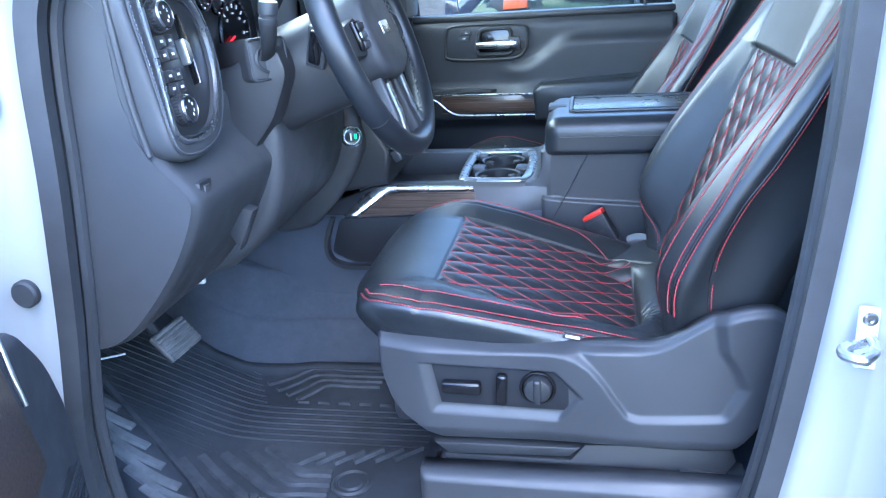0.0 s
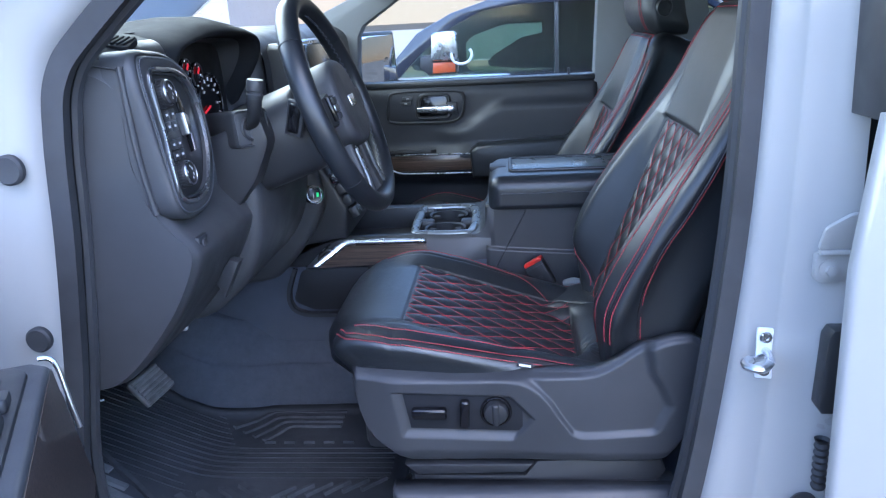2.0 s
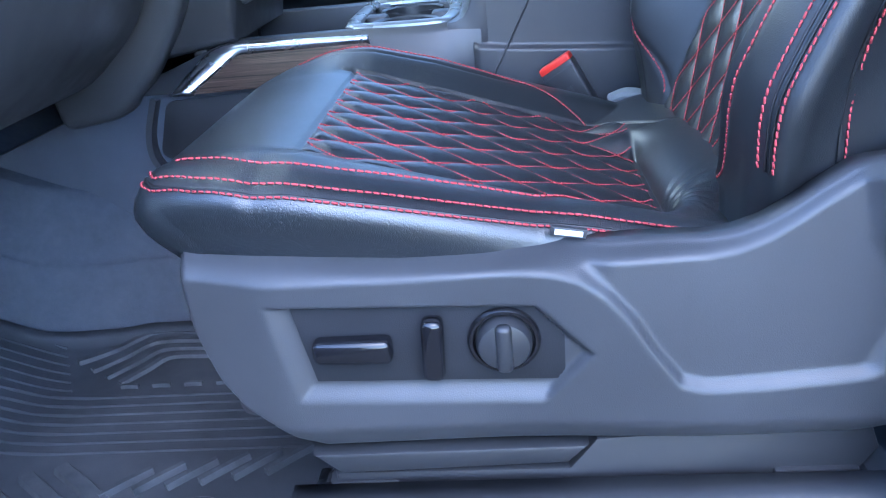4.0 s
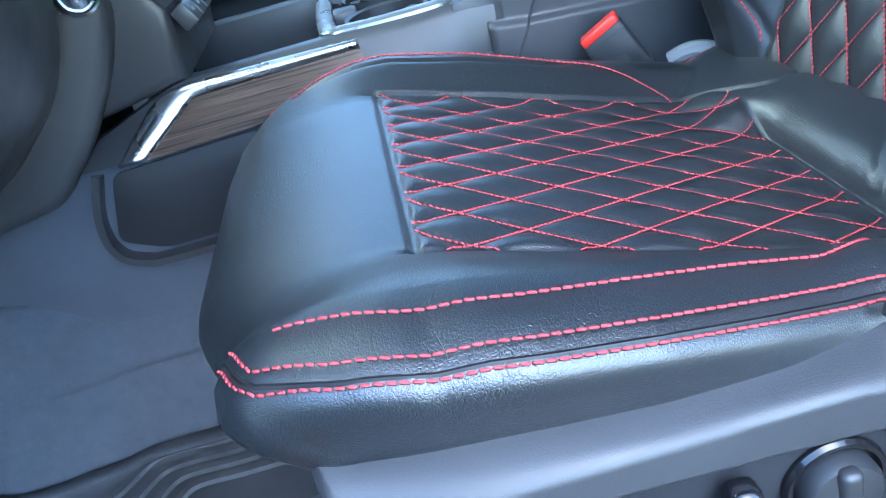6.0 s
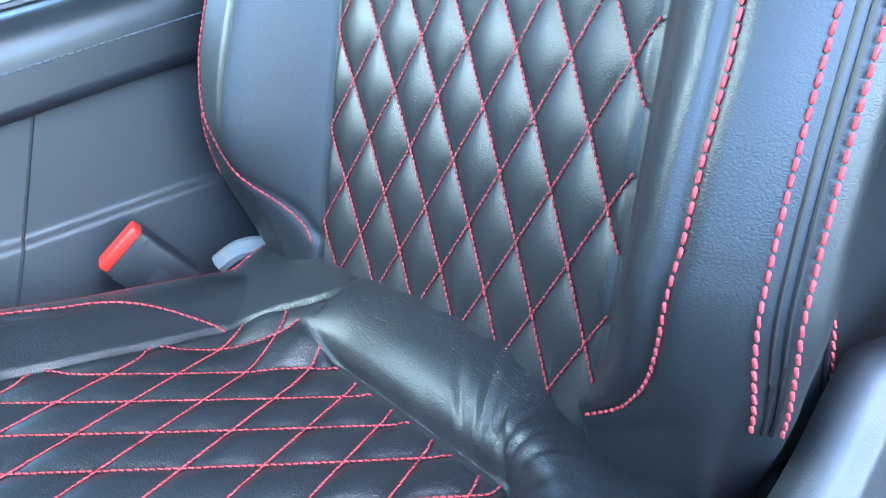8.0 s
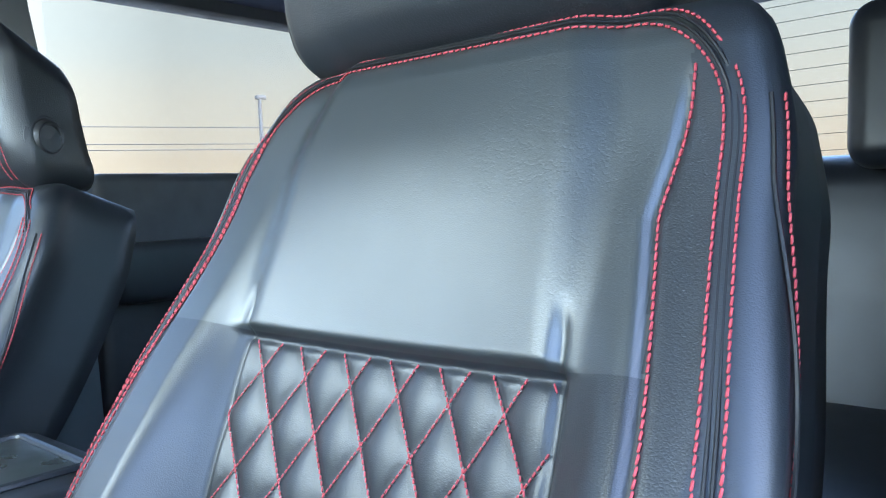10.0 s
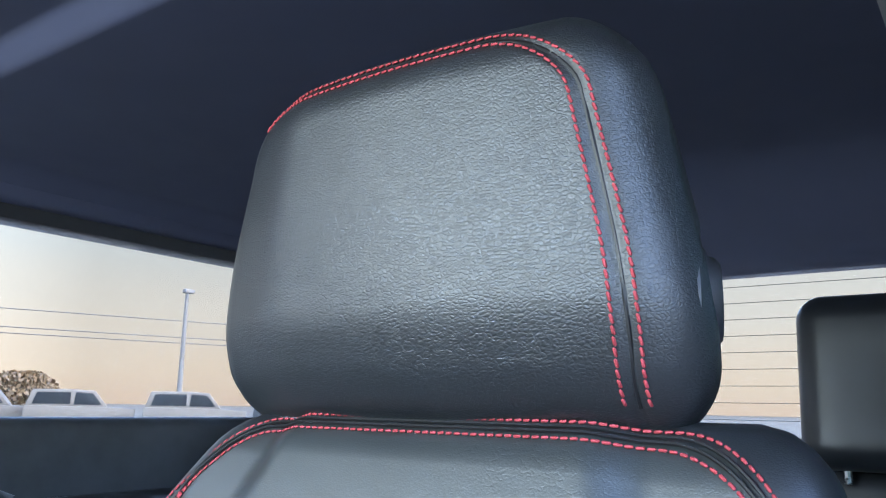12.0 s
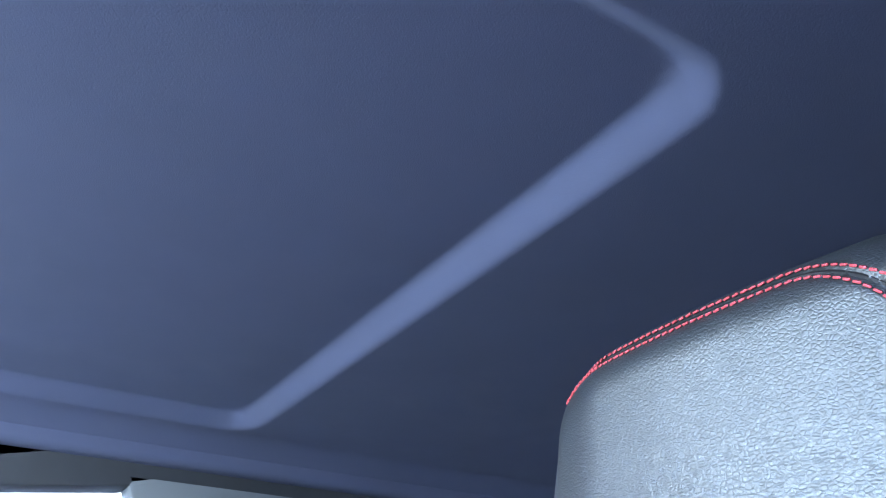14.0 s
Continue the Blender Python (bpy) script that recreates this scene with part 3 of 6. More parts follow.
def seat_cushion(seat):
    pil = Pillow(-0.158, 0.42, -0.236, 0.236, 0.042, 0.014, cush_top, cush_place, pitch=0.0022)
    cushion = part("cushion", pil.mesh("cushion"), LEATHER_SEAT, seat, "black leather cushion with diamond quilted centre")
    lines = lattice_lines(lambda a, b: -0.036 < a < 0.2515 and abs(b) < cush_half(a) - 0.001, "cush", pil, 0.0022)
    part("quilt_stitching", stitch_row(lines, 0.0038, 0.00072), THREAD, cushion, "red thread quilting of the cushion")
    # each seam turns round the front corner, then runs straight to the rear
    def side_run(off):
        th = np.radians(np.linspace(80, 0, 24))
        rr = 0.0265 + off - 0.014 * np.sin(th)
        return np.concatenate([-0.116 - (rr + 0.004 * np.sin(th)) * np.sin(th), np.linspace(-0.112, 0.31, 60)]), np.concatenate([0.194 + rr * np.cos(th), np.full(60, 0.2205 + off)])

    for sgn, nm in ((-1, "outer_seam"), (1, "inner_seam")):
        for off in (-0.0040, 0.0040):
            a, b = side_run(off)
            part(nm, stitch_row([pil.at(a, sgn * b, 0.0008)], 0.0052, 0.00088), THREAD, cushion)
        a, b = side_run(0)
        part("seam_welt", tube(pil.at(a, sgn * b, -0.0008), 0.0016, n=6), WELT, cushion)
        aa = np.concatenate([np.linspace(-0.105, 0.13, 40), np.linspace(0.14, 0.214, 20)])
        w0 = 0.206 if sgn < 0 else 0.188
        bb = np.concatenate([w0 + (0.012 if sgn > 0 else 0.0) * np.sin(np.linspace(0, 1, 40) * math.pi), w0 - (w0 - 0.142) * np.linspace(0.02, 1, 20) ** 1.7])
        part("bolster_seam", stitch_row([pil.at(aa, sgn * bb, 0.0008)], 0.0052, 0.00088), THREAD, cushion)
    tag = prism([(0.149, 0.3800), (0.1725, 0.3755), (0.1712, 0.3695), (0.148, 0.3738)], -0.2480, -0.2440, "y", 0.0004)
    tg = part("label_tag", tag, PLASTIC_DARK, cushion, "small black woven tag with pale lettering")
    bar = prism([(0.1515, 0.3780), (0.1695, 0.3746), (0.1690, 0.3712), (0.1510, 0.3744)], -0.2487, -0.2479, "y")
    part("tag_print", bar, WHITE_MARK, tg)
    return cushion


REAR_SEAM = [(0.336, 0.395), (0.335, 0.421), (0.3355, 0.451), (0.341, 0.488), (0.355, 0.526), (0.373, 0.561), (0.401, 0.603), (0.453, 0.702), (0.488, 0.786), (0.505, 0.826)]


def on_side(pil, sgn, ahead=0.0):
    """The seam that runs up the side of the backrest, laid on its surface."""
    out = []
    for p in spline(REAR_SEAM, 12):
        d = np.array((p[0] - 0.003 + ahead - BACK_O[0], 0, p[1] - BACK_O[2]))
        u, h = float(d @ BACK_U), float(d @ BACK_N)
        R, off = pil.R, 0.03
        for _ in range(4):
            drop = float(back_top(np.array(sgn * (0.218 + off)), np.array(u))) - h
            off = math.sqrt(max(R * R - (R - drop) ** 2, 0)) if drop < R else R
        out.append(pil.place(np.array(sgn * (0.218 + off + 0.0022)), np.array(u), np.array(h)))
    return np.array(out, float)


def seat_back(seat):
    pil = Pillow(-0.260, 0.260, -0.062, 0.583, 0.042, 0.09, back_top, back_place, pitch=0.0024)
    back = part("backrest", pil.mesh("backrest"), LEATHER, seat, "black leather backrest with diamond quilted panel")
    # the plain panel above the quilting is a smoother, shinier hide, also coloured lighter for the windscreen's
    # reflection
    back.data.materials.append(LEATHER_SMOOTH_SHEEN)
    for f in back.data.polygons:
        d = np.array(f.center) - BACK_O
        v = float(d @ BACK_U)
        if 0.358 < v < 0.556 and abs(d[1]) < float((outer_edge(v) if d[1] < 0 else pad_edge(v)) * back_width(v, d[1])):
            f.material_index = 1
    lines = lattice_lines(lambda b, u: abs(b) < 0.1355 and -0.05 < u < 0.353, "back", pil, 0.0020)
    part("quilt_stitching", stitch_row(lines, 0.0038, 0.00072), THREAD, back, "red thread quilting of the backrest")
    u = np.linspace(0.0, 0.525, 80)
    u2 = np.linspace(-0.035, 0.50, 80)
    for sgn in (-1, 1):
        part("pad_seam", stitch_row([pil.at(sgn * ((pad_edge(u) if sgn > 0 else outer_edge(u)) + 0.003), u, 0.0009)], 0.0052, 0.00088), THREAD, back)
        part("rear_seam", stitch_row([on_side(pil, sgn)], 0.0052, 0.00088), THREAD, back)
        part("seam_welt", tube(on_side(pil, sgn, -0.0045), 0.0011, n=5), WELT, back)
        # the paired seam runs up the side and over the shoulder to the middle
        for off in (-0.0055, 0.0055):
            e, tp = 0.233 + off, 0.562 + off
            run = [(e + side_out(v), v) for v in np.linspace(0.034, 0.50, 80)] + [(e - 0.065 + 0.055 * math.cos(t), 0.50 + (tp - 0.50) * math.sin(t)) for t in np.linspace(0.1, 1.57, 16)] + [(x, tp) for x in np.linspace(e - 0.07, 0.0, 30)]
            run = np.array(run)
            part("side_seam", stitch_row([pil.at(sgn * run[:, 0], run[:, 1], 0.0009)], 0.0052, 0.00088), THREAD, back)
        for off in (-0.0017, 0.0017):
            e, tp = 0.233 + off, 0.562 + off
            run = np.array([(e + side_out(v), v) for v in np.linspace(0.034, 0.50, 60)] + [(e - 0.065 + 0.055 * math.cos(t), 0.50 + (tp - 0.50) * math.sin(t)) for t in np.linspace(0.1, 1.57, 14)] + [(x, tp) for x in np.linspace(e - 0.07, 0.0, 16)])
            part("seam_welt", tube(pil.at(sgn * run[:, 0], run[:, 1], 0.0016), 0.0010, n=6), WELT, back)
    shell = Pillow(-0.225, 0.225, -0.05, 0.545, 0.05, 0.02, lambda x, y: 0 * x, lambda b, u, h: back_place(b, u, -0.10 - h), pitch=0.03)
    part("back_shell", shell.mesh("back_shell"), PLASTIC, back, "charcoal plastic shell at the back")
    return back


HEAD_O = np.array((0.490, 0.0, 0.978))


def head_place(b, v, h):
    w = 1 - 0.15 * step(-0.06, 0.11, v) - 0.12 * step(0.07, 0.135, v) - np.where(b > 0, 0.05, -0.02) * step(0.0, 0.10, v)
    lean = -0.06 * v
    rear = np.clip(-h - 0.03, 0, 1) * 0.8
    w = w * (1 - (2.3 - 1.2 * step(-0.02, 0.07, v)) * rear)
    v = v - 0.85 * rear * step(-0.02, 0.10, v)
    return HEAD_O[0] - h + lean, 0.007 + b * w, HEAD_O[2] + v


def head_top(b, v):
    ab = np.abs(b)
    z = 0.010 * (1 - (b / 0.15) ** 2) - 0.012 * step(-0.03, -0.095, v) - 0.014 * step(0.08, 0.18, b)
    out = 0.1385 + 0.004 * np.sin(np.clip((v + 0.085) / 0.166, 0, 1) * math.pi) + np.where(b > 0, 0.022, 0.0)
    rx, rv = np.where(b < 0, 0.056, 0.030), np.where(b < 0, 0.042, 0.026)
    qx, qy = ab - (out - rx), (v - 0.107 + rv) * rx / rv
    edge = np.where((qx > 0) & (qy > 0), np.hypot(qx, qy), np.maximum(qx, qy)) - rx
    z = z - 0.0035 * groove(edge, 0.0028)
    return z


def seat_headrest(seat):
    pil = Pillow(-0.175, 0.184, -0.100, 0.1215, 0.037, 0.065, head_top, head_place, pitch=0.0028, rim=16)
    head = part("headrest", pil.mesh("headrest"), LEATHER_HEAD, seat, "black leather headrest with red double stitching")
    def edge(v, out):
        return 0.1385 + 0.004 * np.sin((v + 0.085) / 0.166 * math.pi) + out

    vs = np.linspace(-0.085, 0.081, 30)
    for off, top in ((-0.0060, -0.0034), (0.0, 0.0), (0.0060, 0.0034)):
        arc = np.linspace(0.1, 1.5, 14)
        path = [(-edge(v, off), v) for v in vs if v < 0.064] + [(-edge(0.065, off) + (0.056 + off) * (1 - math.cos(t)), 0.065 + (0.042 + top) * math.sin(t)) for t in arc]
        path += [(x, 0.107 + top) for x in np.linspace(-0.078, 0.118, 30)]
        path += [(edge(0.081, off + 0.022) - (0.030 + off) * (1 - math.cos(t)), 0.081 + (0.026 + top) * math.sin(t)) for t in arc[:4:-1]]
        g = np.array(path)
        if off:
            part("face_seam", stitch_row([pil.at(g[:, 0], g[:, 1], 0.0006)], 0.0052, 0.00088), THREAD, head)
        else:
            part("seam_welt", tube(pil.at(g[:, 0], g[:, 1], 0.0002), 0.0013, n=6), WELT, head)
    x = np.linspace(-0.125, 0.125, 40)
    part("lower_seam", stitch_row([pil.at(x, np.full(40, -0.0955), 0.0004)], 0.0040, 0.0006), THREAD_GREY, head)
    for y in (-0.055, 0.055):
        part("post", tube([(0.545, y, 0.84), (0.545, y, 0.90)], 0.006, n=12, up=(1, 0, 0)), CHROME, head)
    m = Matrix.Translation((0.545, -0.1535, 0.945)) @ Euler((radians(90), 0, radians(20))).to_matrix().to_4x4()
    btn = part("release_button", lathe([(0.034, -0.012), (0.032, -0.002), (0.026, 0.002), (0.0235, 0.0015), (0.022, 0.006), (0.0195, 0.0085), (0.017, 0.007), (0.016, 0.004), (0.0, 0.0055)], 32, m), PLASTIC_DARK, head, "round black release button")
    return head


# side shield of the seat base
def shield_top(x):
    return np.interp(x, [-0.108, 0.045, 0.18, 0.245, 0.263, 0.281, 0.30, 0.315, 0.333, 0.348, 0.362, 0.376, 0.390, 0.40, 0.412, 0.422, 0.428, 0.432], [0.378, 0.368, 0.367, 0.368, 0.371, 0.378, 0.3895, 0.400, 0.411, 0.419, 0.4245, 0.4275, 0.4285, 0.428, 0.422, 0.412, 0.402, 0.392])


def shield_low(x):
    return np.interp(x, [-0.108, -0.105, -0.101, -0.096, -0.088, -0.073, -0.053, -0.038, -0.02, 0.175, 0.350, 0.366, 0.385, 0.401, 0.419, 0.428, 0.432], [0.368, 0.345, 0.320, 0.296, 0.270, 0.249, 0.236, 0.222, 0.213, 0.215, 0.219, 0.224, 0.250, 0.276, 0.312, 0.355, 0.384])


def seat_shield(seat):
    panel = [(-0.029, 0.340), (0.136, 0.333), (0.172, 0.296), (0.152, 0.273), (-0.018, 0.279)]

    def inside(X, Z):
        # a crisp edge above and at the point, a wide chamfer below and at the front
        rec = np.ones(X.shape)
        for k, ((x0, z0), (x1, z1)) in enumerate(zip(panel, panel[1:] + panel[:1])):
            ex, ez = x1 - x0, z1 - z0
            d = -((X - x0) * -ez + (Z - z0) * ex) / math.hypot(ex, ez)
            rec = np.minimum(rec, step(-0.017, -0.001, d) if k > 2 else step(-0.001, 0.003, d))
        return rec

    us, vs = np.linspace(-0.108, 0.432, 200), np.linspace(0, 1, 100)

    def fn(U, W):
        lo, hi = shield_low(U), shield_top(U)
        Z = lo + (hi - lo) * W
        ridge = np.interp(U, [-0.10, -0.04, 0.044, 0.125, 0.150, 0.165, 0.182, 0.198, 0.212, 0.230, 0.245, 0.29, 0.36], [0.360, 0.357, 0.356, 0.357, 0.354, 0.349, 0.337, 0.318, 0.295, 0.270, 0.266, 0.268, 0.273])
        Y = -0.268 - 0.010 * step(0.10, 0.28, U)
        front = 1 - step(0.15, 0.19, U)
        Y = Y + 0.016 * front * step(-0.002, 0.016, Z - ridge)
        boss = np.interp(Z, [0.25, 0.273, 0.318, 0.345, 0.369, 0.406, 0.43], [0.335, 0.350, 0.373, 0.362, 0.347, 0.341, 0.345])
        Y = Y + (1 - front) * (1 - step(-0.010, 0.008, U - boss)) * step(-0.002, 0.009, Z - ridge) * (0.006 + 0.060 * np.maximum(Z - ridge, 0))
        rim = np.minimum(np.minimum(Z - lo, hi - Z), np.minimum(U + 0.108, 0.432 - U))
        Y = Y + (0.016 - 0.008 * step(0.2, 0.3, U)) * (1 - step(0.0, 0.012, rim)) ** 2
        Y = Y + 0.007 * inside(U, Z)
        Y = Y + 0.010 * (1 - step(0.216, 0.245, Z)) + 0.014 * step(-0.03, -0.11, U)
        return U, Y, Z
    V, Fc = sheet(us, vs, fn, (0, 0.016, 0))
    shield = part("side_shield", mesh_of("side_shield", V, Fc), PLASTIC, seat, "charcoal moulded plastic seat shield")
    q = [(x * 0.985 + 0.001, z * 0.985 + 0.0046) for x, z in panel]
    plate = part("switch_panel", prism(q, -0.2632, -0.258, "y", 0.0006), DASH_TOP, shield, "dark switch plate with three seat switches")
    # long slide switch
    sl = box(-0.014, 0.040, -0.277, -0.262, 0.299, 0.3165, 0.005, 3)
    for v in sl.verts:
        if v.co.x > 0.02:
            v.co.z += 0.05 * (v.co.x - 0.02) * (1 if v.co.z > 0.306 else -1) * 0.6
        v.co.z -= 0.02 * (v.co.x - 0.012)
    part("slide_switch", sl, GLOSS_BLACK, plate)
    up = turned(box(-0.0075, 0.0075, -0.0075, 0.0075, -0.024, 0.024, 0.005, 3), Matrix.Translation((0.0675, -0.2705, 0.3075)) @ Euler((0, radians(3), 0)).to_matrix().to_4x4())
    for v in up.verts:
        if v.co.z > 0.318:
            v.co.y -= 0.003
    part("recline_switch", up, GLOSS_BLACK, plate)
    m = Matrix.Translation((0.1145, -0.2625, 0.307)) @ Euler((radians(90), 0, 0)).to_matrix().to_4x4()
    part("knob_ring", lathe([(0.0245, 0), (0.0245, 0.003), (0.023, 0.005), (0.021, 0.005), (0.0195, 0.002)], 36, m), GLOSS_BLACK, plate)
    knob = part("lumbar_knob", lathe([(0.0185, 0.0), (0.0185, 0.009), (0.0165, 0.0125), (0.010, 0.0145), (0.0, 0.015)], 36, m), PLASTIC_DARK, plate)
    part("knob_grip", turned(box(-0.0055, 0.0055, -0.0175, 0.0175, 0.008, 0.0178, 0.004, 4), m), PLASTIC_DARK, knob)
    lower = prism([(-0.032, 0.214), (0.17, 0.214), (0.155, 0.199), (-0.012, 0.196)], -0.262, -0.235, "y", 0.003)
    part("lower_ledge", lower, PLASTIC_DARK, shield)
    part("lower_cover", prism([(0.176, 0.217), (0.364, 0.222), (0.372, 0.200), (0.357, 0.176), (-0.018, 0.183), (-0.018, 0.194), (0.156, 0.191)], -0.258, -0.235, "y", 0.003), PLASTIC_DARK, shield)
    # frame and rail under it
    part("slide_rail", box(-0.025, 0.372, -0.262, -0.235, 0.164, 0.180, 0.002), PLASTIC_DARK, seat, "dark steel slide rail")
    part("rail_stop", box(0.362, 0.384, -0.268, -0.235, 0.166, 0.186, 0.003), PLASTIC_DARK, seat)
    part("rail_end", box(-0.034, -0.020, -0.266, -0.240, 0.166, 0.186, 0.003), CHROME_DARK, seat)
    part("inner_rail", box(-0.035, 0.385, 0.215, 0.242, 0.165, 0.195, 0.002), CHROME_DARK, seat)
    part("seat_pan", box(-0.10, 0.40, -0.222, 0.222, 0.215, 0.315, 0.015), PLASTIC_DARK, seat)
    part("front_cover", box(-0.108, -0.07, -0.205, 0.205, 0.27, 0.345, 0.012, 3), PLASTIC_DARK, seat)
    part("inner_shield", prism([(-0.10, 0.31), (0.30, 0.31), (0.40, 0.32), (0.40, 0.25), (0.36, 0.215), (-0.02, 0.215), (-0.08, 0.27)], 0.218, 0.235, "y", 0.004), PLASTIC, seat)
    for x in (0.0, 0.33):
        part("seat_foot", box(x - 0.03, x + 0.03, -0.262, 0.24, 0.03, 0.186, 0.004), PLASTIC_DARK, seat)


def build_seat():
    seat = thing("driver_seat", "black leather bucket seat with red diamond stitching and power switches", "car seat", group="front seats")
    seat_cushion(seat)
    seat_back(seat)
    seat_headrest(seat)
    seat_shield(seat)
    return settle(seat)


driver_seat = build_seat()
passenger_seat = copy_thing(driver_seat, Matrix.Translation(driver_seat.location + Vector((-0.017, 0.84, -0.066))))
passenger_seat.name = "passenger_seat"
tagged(passenger_seat, "black leather passenger seat with red stitching beside the console")

# ---- cab structure ----
cab = thing("truck_cab", "white pickup cab with open driver doors and black interior", "truck cab")


def opening(y):
    """The rim of the front door opening in side view, from the sill's front round to its rear."""
    return spline([(-0.30, 0.04), (-0.47, 0.07), (-0.502, 0.235), (-0.472, 0.45), (-0.450, 0.62), (-0.437, 0.76), (-0.418, 0.84), (-0.365, 0.90), (-0.22, 1.02), (-0.02, 1.165), (0.12, 1.225), (0.30, 1.24), (0.425, 1.21), (0.447, 1.10), (0.443, 0.895), (0.432, 0.60), (0.394, 0.27), (0.35, 0.11), (0.28, 0.05), (0.20, 0.035), (-0.1, 0.035)], 6, True)


# body side: a wall with the opening cut through it, pressed outward towards the edge
rim = opening(0)
n = len(rim)
outer = []
for x, z in rim:
    d = np.array((x - 0.0, z - 0.62))
    outer.append((np.clip(x + d[0] * 0.9, -0.75, 0.535), np.clip(z + d[1] * 0.75, -0.12, 1.42)))
V, Fc = [], []
rows = [(0.00, -0.352), (0.02, -0.385), (0.06, -0.398), (0.12, -0.402), (0.28, -0.408), (0.32, -0.424), (0.36, -0.428), (0.62, -0.432), (0.66, -0.446), (1.0, -0.452)]
for f, y in rows:
    for (x, z), (X, Z) in zip(rim, outer):
        V.append((x + (X - x) * f, y, z + (Z - z) * f))
for i in range(len(rows) - 1):
    for k in range(n):
        j = (k + 1) % n
        Fc.append((i * n + k, i * n + j, (i + 1) * n + j, (i + 1) * n + k))
k0 = len(V)
for (x, z), (X, Z) in zip(rim, outer):
    V.append((x, -0.33, z))
for k in range(n):
    j = (k + 1) % n
    Fc.append((k0 + k, k0 + j, j, k))
part("body_side", mesh_of("body_side", V, Fc), PAINT, cab, "white painted door surround and pillars")
seal_path = [(x, -0.372, z) for x, z in rim]
part("door_seal", sweep(seal_path, [(-0.020, -0.010), (0.006, -0.013), (0.020, -0.010), (0.024, 0.0), (0.020, 0.012), (0.0, 0.016), (-0.018, 0.010)], True, (0, 1, 0)), RUBBER, cab, "dark rubber door seal")
inner_path = [(x + (0.0 - x) * 0.035, -0.345, z + (0.62 - z) * 0.035) for x, z in rim]
part("seal_lip", tube(inner_path, 0.009, True, 8, (0, 1, 0)), PLASTIC, cab)

# floor pan with carpet, rising to the firewall
def floor_z(x, y):
    q = -0.47 - x
    z = 0.02 + 0.42 * np.where(q > 0.05, q, np.where(q < -0.05, 0.0, (q + 0.05) ** 2 / 0.2))
    return z


def tunnel_foot(x):
    """Where the foot of the tunnel runs on the driver's side, following the edge of the mat."""
    return np.interp(x, [-0.86, -0.70, -0.643, -0.59, -0.529, -0.469, -0.40, -0.06], [0.30, 0.235, 0.207, 0.190, 0.190, 0.222, 0.243, 0.248])


us, vs = np.concatenate([np.linspace(-1.05, -0.30, 60), np.linspace(-0.27, 1.75, 40)]), np.concatenate([np.linspace(-0.34, 0.16, 20), np.linspace(0.17, 0.40, 70), np.linspace(0.42, 1.18, 30)])


def floor_fn(U, W):
    d = W - tunnel_foot(U)
    bank = 0.125 * step(-0.006, 0.020, d) + 0.095 * step(0.024, 0.075, d)
    return U, W, floor_z(U, W) + bank * (1 - step(0.57, 0.68, W)) * (1 - step(0.5, 0.8, U)) + 0.25 * step(-0.27, -0.345, W) * step(-0.40, -0.62, U)


V, Fc = sheet(us, vs, floor_fn, (0, 0, -0.03))
tagged(part("floor", mesh_of("floor", V, Fc), CARPET), "charcoal carpeted cab floor", "floor", kind="structure")

# driver's rubber mat: a tray with raised ribs
mat_thing = thing("floor_mat", "black ribbed rubber floor mat in the driver footwell", "floor mat")


def mat_z(x, y):
    z = floor_z(x, y) + 0.022
    z = z + 0.035 * step(-0.20, -0.33, y) * step(-0.36, -0.52, x)
    return z


us, vs = np.linspace(-0.86, -0.06, 80), np.linspace(-0.30, 0.235, 50)


def mat_fn(U, W):
    # the far edge bends round the tunnel, the rear edge stops before the seat
    far = tunnel_foot(U) - 0.004
    Y = -0.30 + (W + 0.30) * (far + 0.30) / 0.535
    rim_d = np.minimum(np.minimum(U + 0.86, -0.06 - U), np.minimum(Y + 0.30, far - Y))
    return U, Y, mat_z(U, Y) + 0.014 * (1 - step(0.004, 0.016, rim_d))


V, Fc = sheet(us, vs, mat_fn, (0, 0, -0.006))
tray = part("tray", mesh_of("tray", V, Fc), MAT_RUBBER, mat_thing)


def rib(pts, w=0.004, h=0.008, name="rib"):
    P = [(x, y, float(mat_z(x, y)) + h * 0.4) for x, y in spline(pts, 6)]
    return part(name, sweep(P, [(-w, -h), (w, -h), (w * 0.6, h * 0.6), (-w * 0.6, h * 0.6)]), MAT_SHEEN if name == "side_rib" else MAT_RUBBER if name == "rib" else MAT_BAR, mat_thing)


for k in range(16):
    y = -0.088 + 0.0178 * k
    rear = -0.10 if -0.04 < y < 0.075 else (-0.47 - 1.1 * abs(y + 0.09) if y < -0.04 else -0.44 - 0.55 * (y - 0.075))
    rib([(rear, y), ((rear - 0.84) / 2, y + 0.002), (-0.84, y)], 0.0013, 0.0026)
for sx, sy, cx, cy, ex, ey in ((-0.385, -0.058, -0.300, -0.123, -0.245, -0.123), (-0.420, -0.070, -0.315, -0.150, -0.240, -0.148), (-0.456, -0.089, -0.331, -0.176, -0.237, -0.172), (-0.490, -0.108, -0.372, -0.196, -0.350, -0.198), (-0.515, -0.130, -0.415, -0.205, -0.39, -0.222)):
    rib([(sx, sy), ((sx + cx) / 2, (sy + cy) / 2), (cx, cy), ((cx + ex) / 2, (cy + ey) / 2), (ex, ey)], 0.0115, 0.0060, "chevron_rib")
for k in range(6):
    rib([(-0.318 + 0.034 * k, -0.108 + 0.006 * k), (-0.298 + 0.034 * k, -0.088 + 0.006 * k), (-0.276 + 0.034 * k, -0.068 + 0.006 * k)], 0.005, 0.0075, "chevron_rib")
